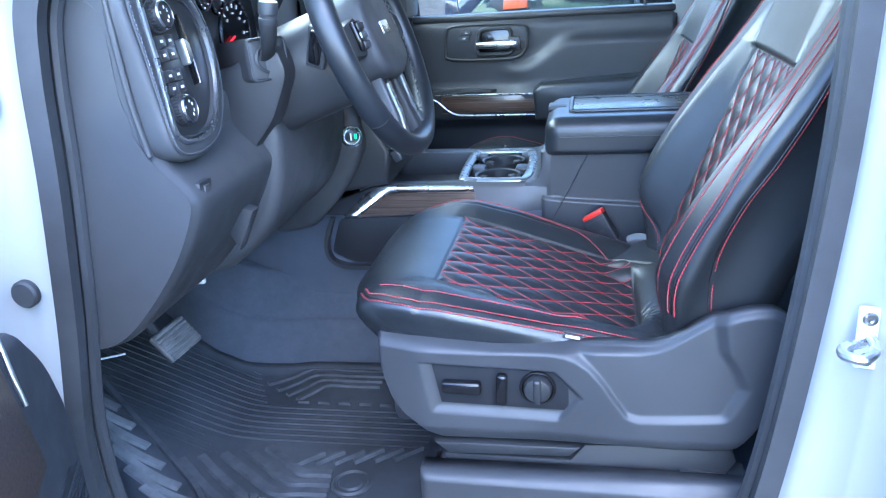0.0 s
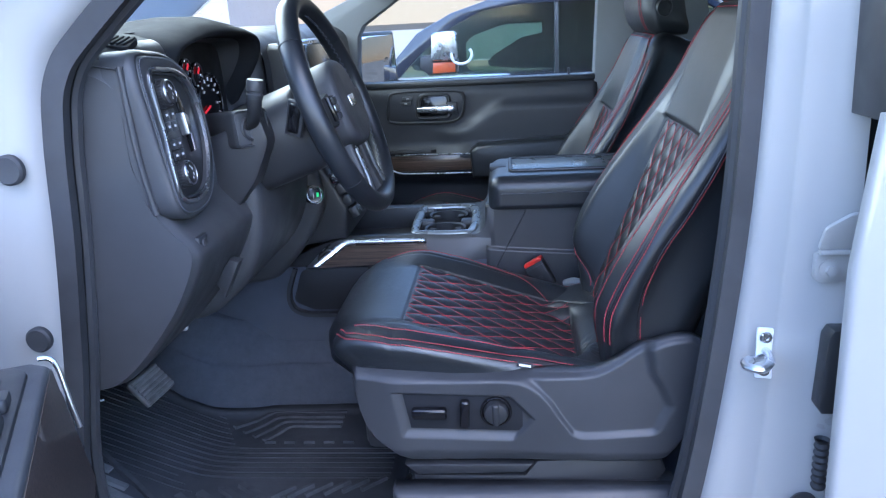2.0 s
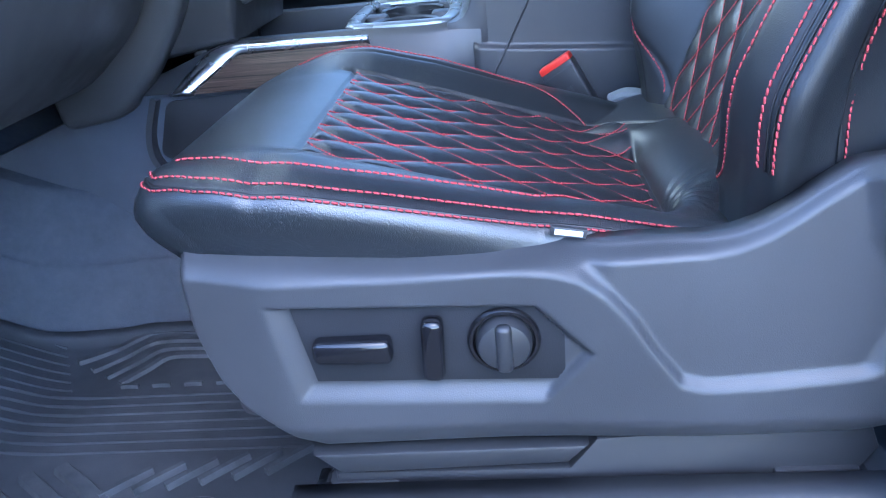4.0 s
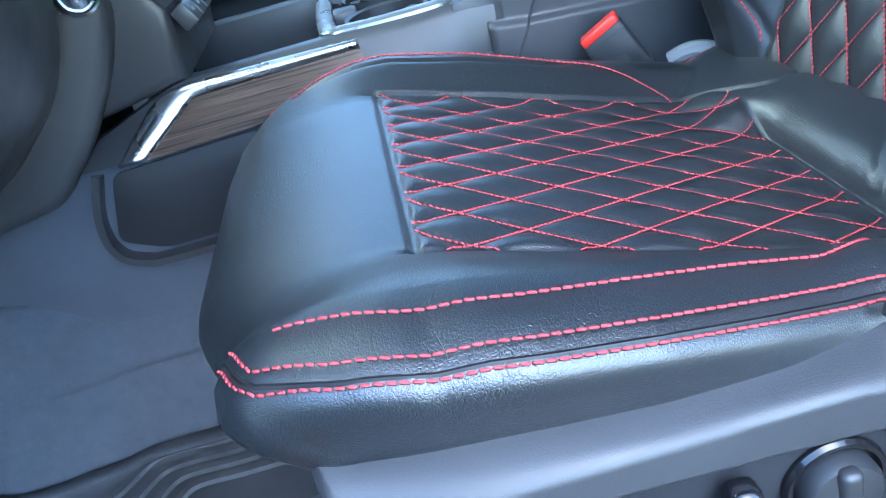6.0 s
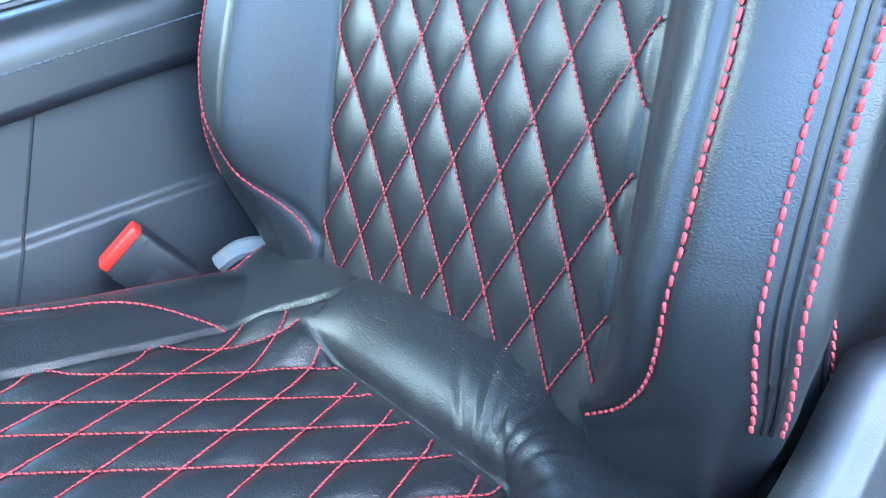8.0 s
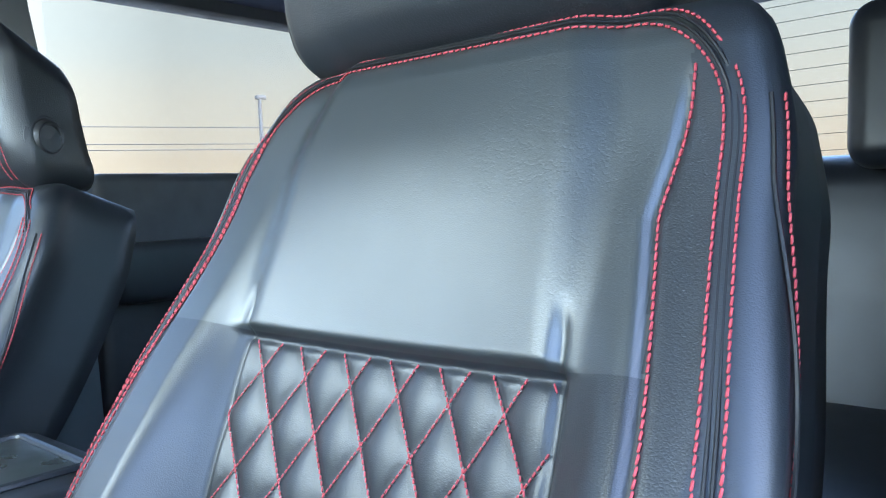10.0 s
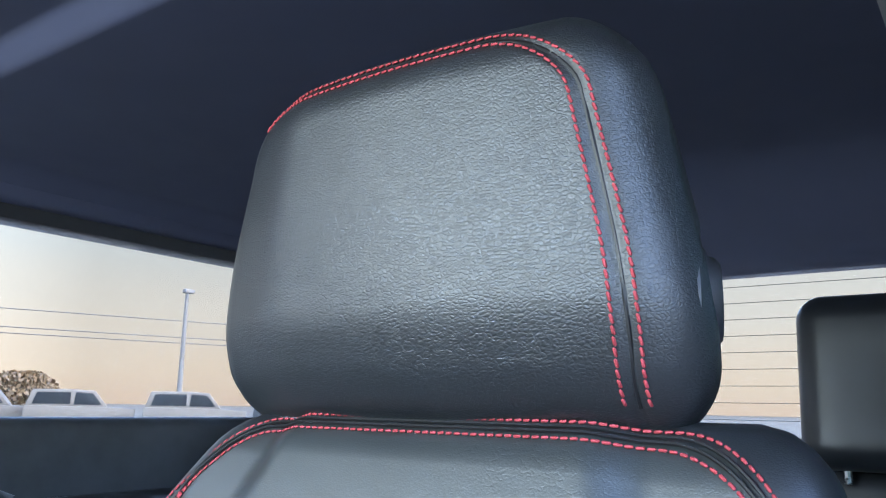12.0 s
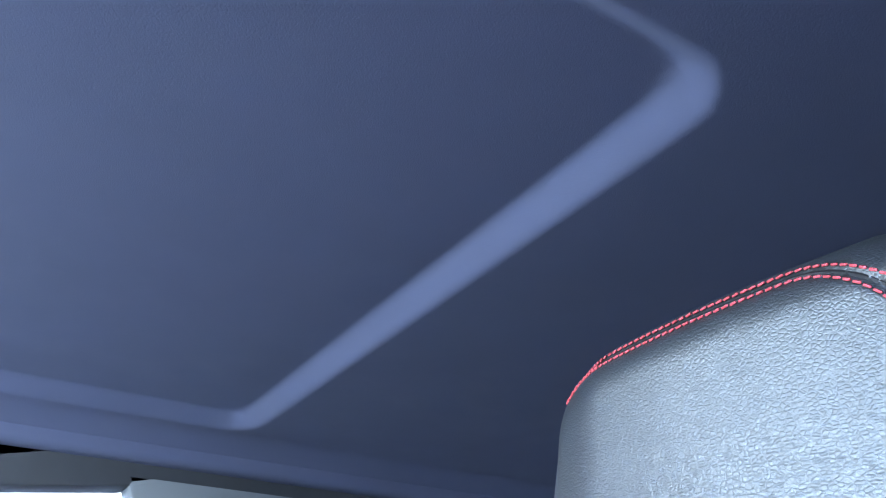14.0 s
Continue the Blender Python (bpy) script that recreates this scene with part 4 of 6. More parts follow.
for k in range(4):
    f = k / 3
    sx, sy, cx, cy = -0.470 + 0.080 * f, 0.152 - 0.048 * f, -0.398 + 0.052 * f, 0.227 - 0.062 * f
    rib([(sx, sy), ((sx + cx) / 2, (sy + cy) / 2), (cx, cy), ((cx - 0.235) / 2, cy), (-0.235, cy)], 0.0072, 0.0045, "chevron_rib")
for k in range(5):
    rib([(-0.385 + 0.042 * k, 0.096), (-0.375 + 0.042 * k, 0.097), (-0.362 + 0.042 * k, 0.096)], 0.0035, 0.0050, "chevron_rib")
# side ribs by the door, sky sheen put into their pale colour
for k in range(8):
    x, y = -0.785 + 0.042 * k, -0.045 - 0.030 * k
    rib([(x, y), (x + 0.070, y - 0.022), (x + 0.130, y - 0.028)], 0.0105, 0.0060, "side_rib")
rib([(-0.82, 0.045), (-0.733, -0.010), (-0.629, -0.077), (-0.558, -0.119), (-0.463, -0.185), (-0.41, -0.255)], 0.007, 0.009, "divider_rib")
part("anchor_disc", lathe([(0.034, 0), (0.034, 0.004), (0.030, 0.007), (0.026, 0.004), (0.022, 0.004), (0.020, 0.008), (0, 0.009)], 30, Matrix.Translation((-0.205, -0.145, 0.041))), MAT_RUBBER, mat_thing)
emb = part("mat_emblem", box(-0.348, -0.154, -0.245, -0.197, 0.042, 0.047, 0.002), SATIN, mat_thing, "silver and red emblem plate in the mat")
part("emblem_red", turned(box(-0.05, 0.02, -0.016, 0.016, 0.0, 0.0025, 0.001), Matrix.Translation((-0.24, -0.221, 0.0465))), RED_MARK, emb)
settle(mat_thing)

# sill and riser below the seat

def riser_fn(U, W):
    curve = np.interp(U, [0.185, 0.203, 0.214, 0.24, 0.273, 0.37, 0.40], [0.02, 0.114, 0.134, 0.156, 0.170, 0.166, 0.165])
    rim = np.minimum(np.minimum(U + 0.048, 0.385 - U), 0.190 - 0.01 * U - W)
    return U, -0.307 + 0.009 * (1 - step(-0.012, 0.004, W - curve)) * step(0.18, 0.21, U) + 0.012 * (1 - step(0, 0.010, rim)) ** 2, W - 0.010 * U


V, Fc = sheet(np.linspace(-0.048, 0.385, 90), np.linspace(0.03, 0.190, 40), riser_fn, (0, 0.03, 0))
part("seat_riser", mesh_of("seat_riser", V, Fc), PLASTIC, cab, "charcoal plastic riser under the seat rail")
part("sill_plate", prism([(-0.345, 0.055), (-0.300, 0.058), (-0.298, 0.0), (-0.35, 0.0)], -0.42, 0.34, "x", 0.004), PLASTIC_DARK, cab)

# headliner with the recessed centre
def roof_z(X, Y):
    dx, dy = np.minimum(0.575 - X, X + 0.30), np.minimum(Y + 0.022, 1.055 - Y)
    inner = 0.07 - np.hypot(np.maximum(0.07 - dx, 0), np.maximum(0.07 - dy, 0))
    z = 1.285 + 0.026 * step(0.0, 0.034, inner)
    side = np.minimum(Y + 0.33, 1.17 - Y)
    return z - 0.055 * (1 - step(0.0, 0.13, side)) ** 1.5 - 0.125 * step(1.34, 1.75, X)


us, vs = np.concatenate([np.linspace(-0.45, 0.52, 40), np.linspace(0.53, 0.585, 16), np.linspace(0.60, 1.80, 30)]), np.concatenate([np.linspace(-0.34, -0.03, 24), np.linspace(-0.025, 0.02, 14), np.linspace(0.04, 1.0, 40), np.linspace(1.01, 1.06, 14), np.linspace(1.07, 1.18, 12)])
V, Fc = sheet(us, vs, lambda U, W: (U, W, roof_z(U, W)), (0, 0, 0.03))
tagged(part("ceiling", mesh_of("ceiling", V, Fc), HEADLINER), "black cloth headliner with a shallow recessed centre", "ceiling", kind="structure")
part("roof_skin", box(-0.55, 1.85, -0.42, 1.26, 1.364, 1.392, 0.010), PAINT, cab, "white roof skin")
for y0, y1 in ((-0.352, -0.212), (1.115, 1.19)):
    part("roof_rail_trim", box(-0.30, 1.75, y0, y1, 1.232, 1.285, 0.018, 4), TRIM_GREY if y0 < 0 else HEADLINER, cab, "trim along the roof rail")

# rear wall of the cab with its window, and the far side
wy0, wy1, wz0, wz1 = -0.24, 1.08, 0.78, 1.162
for nm, a in (("rear_wall", box(1.74, 1.80, -0.40, 1.24, -0.1, wz0)), ("rear_header", box(1.74, 1.80, -0.40, 1.24, wz1, 1.35)), ("rear_corner", box(1.74, 1.80, -0.40, wy0, wz0, wz1)), ("rear_corner", box(1.74, 1.80, wy1, 1.24, wz0, wz1))):
    part(nm, a, HEADLINER, cab)
win = part("rear_window", box(1.755, 1.76, wy0, wy1, wz0, wz1), GLASS, cab, "rear window with fine heater lines")
win.visible_shadow = False
for k in range(11):
    z = wz0 + 0.03 + 0.0325 * k
    part("heater_line", box(1.752, 1.7535, wy0, wy1, z, z + 0.0012), TRIM_GREY, win)


# far side: pillars and rail
def far_post(pts, name="far_pillar", m=None):
    return part(name, prism(pts, 1.15, 1.22, "y", 0.006), m or PLASTIC, cab)


far_post([(-0.75, 0.72), (-0.60, 0.82), (-0.415, 0.916), (-0.28, 0.976), (0.0, 1.14), (0.15, 1.30), (0.30, 1.30), (0.30, 1.232), (0.16, 1.20), (-0.05, 1.035), (-0.144, 0.97), (-0.296, 0.87), (-0.312, 0.84), (-0.325, 0.70), (-0.75, 0.66)], "front_pillar_far", TRIM_GREY)
far_post([(0.41, 0.66), (0.425, 1.0), (0.42, 1.17), (0.40, 1.215), (0.73, 1.215), (0.70, 1.19), (0.705, 1.15), (0.78, 0.66), (0.80, -0.05), (0.42, -0.05)], "centre_pillar_far", TRIM_GREY)
far_post([(0.1, 1.165), (0.22, 1.17), (0.40, 1.192), (0.45, 1.205), (1.80, 1.205), (1.80, 1.36), (0.1, 1.36)], "roof_rail_far")
far_post([(1.45, 0.86), (1.50, 1.21), (1.80, 1.21), (1.80, -0.05), (1.42, -0.05)], "rear_pillar_far", PLASTIC_DARK)
g = part("rear_side_glass", box(0.74, 1.50, 1.180, 1.185, 0.80, 1.235), GLASS, cab)
g.visible_shadow = False
part("rear_door_far", box(0.795, 1.45, 1.14, 1.25, -0.05, 0.857, 0.02, 3), RUBBER, cab, "black rear door trim of the far side")
part("rear_door_ledge", box(0.80, 1.45, 1.08, 1.14, 0.60, 0.72, 0.02, 3), PLASTIC_DARK, cab)
part("rear_door_handle", box(0.854, 0.977, 1.125, 1.142, 0.702, 0.718, 0.004), CHROME_DARK, cab)

# near side rear door: skin, window surround, hinges
part("rear_door_near", prism([(0.502, 0.775), (0.486, 0.62), (0.486, 0.30), (0.494, -0.12), (1.45, -0.12), (1.50, 0.80)], -0.56, -0.538, "y", 0.008, 3), PAINT, cab, "closed white rear door")
part("rear_door_core", prism([(0.552, 0.775), (0.545, 0.62), (0.545, 0.30), (0.55, -0.12), (1.45, -0.12), (1.50, 0.80)], -0.538, -0.462, "y", 0.008), PAINT, cab)
part("rear_window_frame", prism([(0.508, 0.765), (0.506, 0.90), (0.532, 1.20), (0.60, 1.20), (0.565, 0.90), (0.56, 0.79), (0.59, 0.765)], -0.55, -0.46, "y", 0.006), PLASTIC_DARK, cab)
part("rear_window_frame", box(0.58, 1.45, -0.53, -0.45, 1.19, 1.23, 0.006), PLASTIC_DARK, cab)
part("rear_belt_strip", box(0.545, 1.45, -0.565, -0.50, 0.77, 0.795, 0.006), RUBBER, cab)
g = part("rear_glass_near", box(0.57, 1.45, -0.505, -0.50, 0.78, 1.21), GLASS_DARK, cab)
part("rear_pillar_near", box(1.44, 1.80, -0.52, -0.40, -0.12, 1.36, 0.02), PAINT, cab)
part("roof_rail_near", box(0.45, 1.80, -0.50, -0.33, 1.215, 1.36, 0.03, 3), PAINT, cab)
part("inner_pillar", prism([(0.41, 0.20), (0.43, 0.90), (0.45, 1.22), (0.62, 1.22), (0.62, 0.20)], -0.345, -0.325, "y", 0.006), PLASTIC, cab, "charcoal centre pillar trim")
for z in (0.587, 0.10):
    h = part("door_hinge", prism(rounded([(0.488, z + 0.019), (0.488, z - 0.010), (0.495, z - 0.017), (0.54, z - 0.013), (0.54, z + 0.020)], 0.004), -0.458, -0.447, "y", 0.002), PAINT, cab)
    part("hinge_leaf", turned(prism(rounded([(0.489, 0.0), (0.493, 0.028), (0.520, 0.046), (0.545, 0.046), (0.545, 0.0)], 0.006), -0.003, 0.003, "y", 0.002), Matrix.Translation((0, -0.457, z + 0.024)) @ Euler((radians(14), 0, 0)).to_matrix().to_4x4()), PAINT, h)
    part("hinge_edge", box(0.490, 0.545, -0.466, -0.455, z + 0.019, z + 0.0245, 0.002), PAINT, h)
    for dx, dz in ((0.504, 0.0), (0.534, 0.048)):
        bm_ = Matrix.Translation((dx, -0.458, z + dz)) @ Euler((radians(90), 0, 0)).to_matrix().to_4x4()
        part("hinge_bolt", lathe([(0.0115, 0), (0.0115, 0.002), (0.0085, 0.003), (0.0065, 0.0032), (0.0065, 0.008), (0, 0.0085)], 6, bm_), PAINT, h)
        part("washer", lathe([(0.0125, 0), (0.0125, 0.0018), (0.008, 0.0022)], 24, bm_), PAINT, h)
part("door_check", prism([(0.508, 0.520), (0.502, 0.510), (0.498, 0.422), (0.503, 0.414), (0.535, 0.414), (0.535, 0.520)], -0.478, -0.452, "y", 0.003, 2), PLASTIC_DARK, cab)
boot = lathe([(0.007 + 0.0022 * (k % 2), 0.0045 * k) for k in range(16)], 16, Matrix.Translation((0.509, -0.470, 0.31)))
part("wire_boot", boot, RUBBER, cab)
m = Matrix.Translation((0.500, -0.452, 0.275)) @ Euler((radians(90), 0, 0)).to_matrix().to_4x4()
part("body_plug", lathe([(0.018, 0), (0.018, 0.003), (0.0, 0.004)], 24, m), RUBBER, cab)
# striker on the centre pillar
st = part("striker_plate", turned(box(-0.011, 0.011, -0.003, 0.003, -0.033, 0.033, 0.0028, 2), Matrix.Translation((0.452, -0.420, 0.468)) @ Euler((radians(-4), 0, radians(-12))).to_matrix().to_4x4()), PAINT_SEAM, cab, "steel striker plate on the pillar")
part("striker_loop", tube(spline([(0.452, -0.422, 0.472), (0.449, -0.452, 0.472), (0.434, -0.470, 0.470), (0.419, -0.462, 0.470), (0.422, -0.447, 0.470), (0.446, -0.424, 0.464)], 6), 0.0052, n=10), CHROME, st)
for dz in (-0.022, 0.022):
    part("striker_screw", lathe([(0.0075, 0), (0.006, 0.003), (0.003, 0.003), (0.003, 0.001), (0, 0.001)], 16, Matrix.Translation((0.451, -0.424, 0.468 + dz)) @ Euler((radians(90), 0, 0)).to_matrix().to_4x4()), STEEL, st)
for x, y, z, r in ((-0.478, -0.412, 0.729, 0.0195), (-0.486, -0.412, 0.500, 0.0175)):
    m = Matrix.Translation((x, y, z)) @ Euler((radians(90), 0, 0)).to_matrix().to_4x4()
    part("body_plug", lathe([(r, -0.004), (r, 0.003), (r * 0.85, 0.006), (0.0, 0.005)], 30, m), RUBBER, cab)
LM = Matrix.Translation((0.423, -0.4095, 0.176)) @ Euler((0, radians(22), 0)).to_matrix().to_4x4()
lab = part("caution_label", turned(box(-0.022, 0.022, -0.001, 0.001, -0.034, 0.034), LM), YELLOW, cab, "yellow and white warning label")
part("label_panel", turned(box(-0.018, 0.018, -0.0016, -0.0008, -0.030, 0.004), LM), WHITE_MARK, lab)
for k in range(4):
    part("label_line", turned(box(-0.015, 0.012, -0.0021, -0.0014, -0.024 + 0.007 * k, -0.0215 + 0.007 * k), LM), GREY_MARK, lab)
part("firewall", box(-1.12, -1.06, -0.42, 1.24, -0.05, 0.79, 0.01), PLASTIC_DARK, cab)
part("cowl_side", box(-1.08, -0.53, 1.19, 1.25, -0.10, 0.72, 0.01), PLASTIC_DARK, cab)
part("cowl_side", box(-1.08, -0.70, -0.45, -0.40, -0.10, 0.78, 0.01), PAINT, cab)
settle(cab)

# ---- dashboard ----
dash = thing("dashboard", "charcoal dashboard with stitched trim and chrome switch bezel", "dashboard")


def dash_profile(y):
    """Side view of the dash skin at one place across the cab, from the glass over the top down to the knees."""
    top = float(np.interp(y, [-0.34, -0.333, -0.315, -0.285, -0.24, -0.10], [0.846, 0.858, 0.868, 0.878, 0.886, 0.889]))
    bay = float(step(-0.185, -0.165, y) * (1 - step(0.235, 0.255, y)))
    face = -0.350 - 0.085 * bay
    return [(-1.05, 0.80), (-0.80, top - 0.02), (-0.55, top + 0.001), (-0.43, top - 0.001), (-0.385 - 0.045 * bay, top - 0.008), (face - 0.006, top - 0.026), (face, 0.80), (face + 0.002, 0.72), (face + 0.008 + 0.03 * bay, 0.695), (-0.338, 0.668), (-0.318, 0.635), (-0.288, 0.60), (-0.286, 0.572), (-0.318, 0.508), (-0.370, 0.441), (-0.417, 0.398), (-0.467, 0.383), (-0.51, 0.387), (-0.60, 0.37), (-0.70, 0.42), (-1.0, 0.45)]


ys = np.concatenate([[-0.340, -0.337, -0.333, -0.325], np.linspace(-0.31, -0.19, 7), np.linspace(-0.185, -0.165, 6), np.linspace(-0.14, 0.22, 12), np.linspace(0.235, 0.27, 6)])
m_ = len(spline(dash_profile(0), 6))
V, Fc = [], []
for y in ys:
    e = float(1 - step(-0.340, -0.328, y))
    for x, z in spline(dash_profile(y), 6):
        V.append((x - 0.008 * e, y, z + (0.65 - z) * 0.010 * e))
for i in range(len(ys) - 1):
    for k in range(m_ - 1):
        Fc.append((i * m_ + k, i * m_ + k + 1, (i + 1) * m_ + k + 1, (i + 1) * m_ + k))
top_f = [f for f in Fc if f[0] % m_ < 26 and ys[f[0] // m_] > -0.328]
part("dash_body", mesh_of("dash_body", V, [f for f in Fc if f not in set(top_f)]), PLASTIC_SOFT, dash)
part("dash_top", mesh_of("dash_top", V, top_f), DASH_TOP, dash, "black soft dash top")
cap = [(x, z) for x, y, z in V[:m_]]
part("end_panel", mesh_of("end_panel", [(x, -0.3405, z) for x, z in cap] + [(x, -0.337, z) for x, z in cap], [tuple(range(m_))] + [(k, k + 1, m_ + k + 1, m_ + k) for k in range(m_ - 1)], False), PLASTIC_SOFT, dash)
# centre and passenger half
prof2 = spline([(-1.05, 0.80), (-0.80, 0.866), (-0.55, 0.886), (-0.44, 0.884), (-0.37, 0.866), (-0.345, 0.82), (-0.345, 0.70), (-0.38, 0.60), (-0.44, 0.52), (-0.52, 0.45), (-1.0, 0.45)], 6)
V, Fc = sheet(np.linspace(0.26, 1.16, 6), range(len(prof2)), lambda U, W: (np.array([p[0] for p in prof2])[W.astype(int)], U, np.array([p[1] for p in prof2])[W.astype(int)]))
part("dash_passenger", mesh_of("dash_passenger", V, Fc), PLASTIC_SOFT, dash)
part("end_seam", tube([(-0.425, -0.3385, 0.8535), (-0.352, -0.3405, 0.841)], 0.0013, n=6), PLASTIC_DARK, dash)
part("end_rib", tube(spline([(-0.350, -0.3395, 0.845), (-0.3475, -0.341, 0.80), (-0.343, -0.342, 0.732), (-0.338, -0.342, 0.690), (-0.331, -0.341, 0.648)], 6), 0.0045, n=10), PLASTIC, dash)
part("end_mark", tube([(-0.487, -0.3415, 0.475), (-0.463, -0.3415, 0.478), (-0.463, -0.3415, 0.470), (-0.475, -0.3415, 0.455), (-0.487, -0.3415, 0.465)], 0.0012, n=5), PLASTIC, dash)
# vent laid into the corner of the dash
VM = Matrix.Translation((-0.388, -0.268, 0.8735)) @ Euler((radians(13), radians(8), radians(0))).to_matrix().to_4x4()
vent = part("defrost_vent", turned(prism(rounded([(-0.036, -0.022), (0.030, -0.022), (0.024, 0.024), (-0.030, 0.024)], 0.006), -0.006, 0.0035, "z", 0.002), VM), DASH_TOP, dash)
for k in range(7):
    part("vent_slat", turned(box(-0.0022, 0.0022, -0.017, 0.019, 0.002, 0.0062, 0.001), VM @ Matrix.Translation((-0.026 + 0.0078 * k, 0, 0))), DASH_TOP, vent)

# switch bezel beside the wheel: stitched pad, chrome frame, knobs and buttons
FRAME = [(-0.303, 0.835), (-0.260, 0.835), (-0.222, 0.830), (-0.190, 0.812), (-0.176, 0.775), (-0.181, 0.730), (-0.203, 0.690), (-0.240, 0.660), (-0.295, 0.656), (-0.324, 0.670), (-0.321, 0.711), (-0.314, 0.755), (-0.311, 0.800)]
OUTER = [(-0.326, 0.862), (-0.272, 0.862), (-0.225, 0.855), (-0.180, 0.832), (-0.156, 0.780), (-0.160, 0.722), (-0.182, 0.673), (-0.228, 0.638), (-0.300, 0.632), (-0.337, 0.650), (-0.341, 0.705), (-0.341, 0.765), (-0.341, 0.827)]


def pad_x(z):
    return -0.298 - 0.17 * (z - 0.65)


fr, ou = spline(FRAME, 5, True), spline(OUTER, 5, True)
rings = [(0.06, -1.3), (0.03, 0.0), (0.0, 0.35), (0.03, 0.62), (0.10, 0.80), (0.20, 0.90), (0.26, 0.92), (0.285, 0.80), (0.31, 0.80), (0.335, 0.93), (0.42, 1.02), (0.62, 1.08), (0.84, 1.06), (1.0, 1.0)]
V, Fc = [], []
for f, g in rings:
    for p, q in zip(fr, ou):
        y, z = q[0] + (p[0] - q[0]) * f, q[1] + (p[1] - q[1]) * f
        xo = pad_x(q[1]) - 0.020
        V.append((xo + (pad_x(z) - xo) * g, y, z))
nn = len(fr)
for i in range(len(rings) - 1):
    for k in range(nn):
        j = (k + 1) % nn
        Fc.append((i * nn + k, i * nn + j, (i + 1) * nn + j, (i + 1) * nn + k))
pad = part("switch_pad", mesh_of("switch_pad", V, Fc), PLASTIC_SOFT, dash, "stitched pad round the light switches")
side = 0.40
ln = [(pad_x(q[1] + (p[1] - q[1]) * side) + 0.0006, q[0] + (p[0] - q[0]) * side, q[1] + (p[1] - q[1]) * side) for p, q in zip(fr, ou)]
part("pad_stitching", stitch_row([np.array(ln + ln[:1])], 0.0050, 0.0009), THREAD_GREY, pad)
part("bezel_plate", mesh_of("bezel_plate", [(pad_x(p[1]) - 0.006, p[0], p[1]) for p in fr] + [(pad_x(p[1]) - 0.03, p[0], p[1]) for p in fr], [tuple(range(nn)), tuple(range(2 * nn - 1, nn - 1, -1))] + [(k, (k + 1) % nn, nn + (k + 1) % nn, nn + k) for k in range(nn)], False), PLASTIC_DARK, pad)
part("chrome_frame", sweep([(pad_x(p[1]) + 0.0005, p[0], p[1]) for p in fr], [(-0.0034, -0.006), (0.0034, -0.006), (0.0028, 0.0026), (0.0, 0.0040), (-0.0028, 0.0026)], True, (1, 0, 0)), CHROME, pad, "bright chrome frame")
part("inner_frame", sweep([(pad_x(p[1]) - 0.003, p[0] * 0.94 - 0.015, p[1] * 0.94 + 0.0447) for p in fr], [(-0.0015, -0.003), (0.0015, -0.003), (0.0012, 0.002), (-0.0012, 0.002)], True, (1, 0, 0)), PLASTIC, pad)


def on_pad(y, z, lift=0.0):
    return Matrix.Translation((pad_x(z) - 0.006 + lift, y, z)) @ Euler((0, radians(90 - 9.6), 0)).to_matrix().to_4x4()


for y, z, r in ((-0.277, 0.803, 0.0185), (-0.290, 0.693, 0.0185)):
    mm = on_pad(y, z)
    k = part("rotary_knob", lathe([(r, 0), (r, 0.010), (r * 0.93, 0.0155), (r * 0.82, 0.0165), (r * 0.8, 0.0145), (0, 0.015)], 40, mm), PLASTIC_DARK, pad, "ribbed round switch knob")
    part("knob_ring", lathe([(r * 1.1, 0), (r * 1.1, 0.003), (r * 0.98, 0.004)], 40, mm), PLASTIC, k)
    part("knob_rim", lathe([(r * 0.95, 0.0148), (r * 0.90, 0.0166), (r * 0.84, 0.0172), (r * 0.82, 0.016)], 40, mm), CHROME_DARK, k)
    for a in np.linspace(0, 2 * math.pi, 29)[:-1]:
        part("knob_rib", turned(box(r - 0.0004, r + 0.0009, -0.0008, 0.0008, 0.002, 0.011), mm @ Euler((0, 0, a)).to_matrix().to_4x4()), PLASTIC, k)
    for a in (0.5, 1.2, 2.1, 2.8, 4.4):
        part("knob_mark", turned(box(-0.0018, 0.0018, -0.0008, 0.0008, 0.0148, 0.0154), mm @ Matrix.Translation((0.009 * math.cos(a), 0.009 * math.sin(a), 0))), WHITE_MARK, k)
for yc, zc in ((-0.286, 0.7745), (-0.2665, 0.774), (-0.289, 0.7585), (-0.2695, 0.758), (-0.292, 0.7345), (-0.2725, 0.734), (-0.293, 0.7195), (-0.2735, 0.719)):
    mm = on_pad(yc, zc)
    b_ = part("push_button", turned(box(-0.0068, 0.0068, -0.0088, 0.0088, 0.0, 0.0048, 0.0010), mm), PLASTIC, pad)
    part("button_mark", turned(box(-0.0016, 0.0016, -0.0030, 0.0030, 0.0046, 0.0052), mm), WHITE_MARK, b_)
part("dimmer_slot", turned(box(-0.046, 0.042, -0.009, 0.009, 0.0, 0.0016, 0.0006), on_pad(-0.226, 0.757)), GLOSS_BLACK, pad)
part("dimmer_lever", turned(prism(rounded([(-0.017, -0.006), (-0.010, 0.007), (0.010, 0.007), (0.017, -0.006)], 0.003), 0.0, 0.013, "z", 0.002), on_pad(-0.243, 0.757)), CHROME, pad)

# instrument hood and dials
hood_pts = spline([(-0.182, 0.705), (-0.183, 0.80), (-0.170, 0.842), (-0.135, 0.861), (-0.04, 0.872), (0.05, 0.8735), (0.12, 0.872), (0.19, 0.868), (0.226, 0.852), (0.238, 0.80), (0.242, 0.700)], 6)
HY, HZ = np.array([p[0] for p in hood_pts]), np.array([p[1] for p in hood_pts])


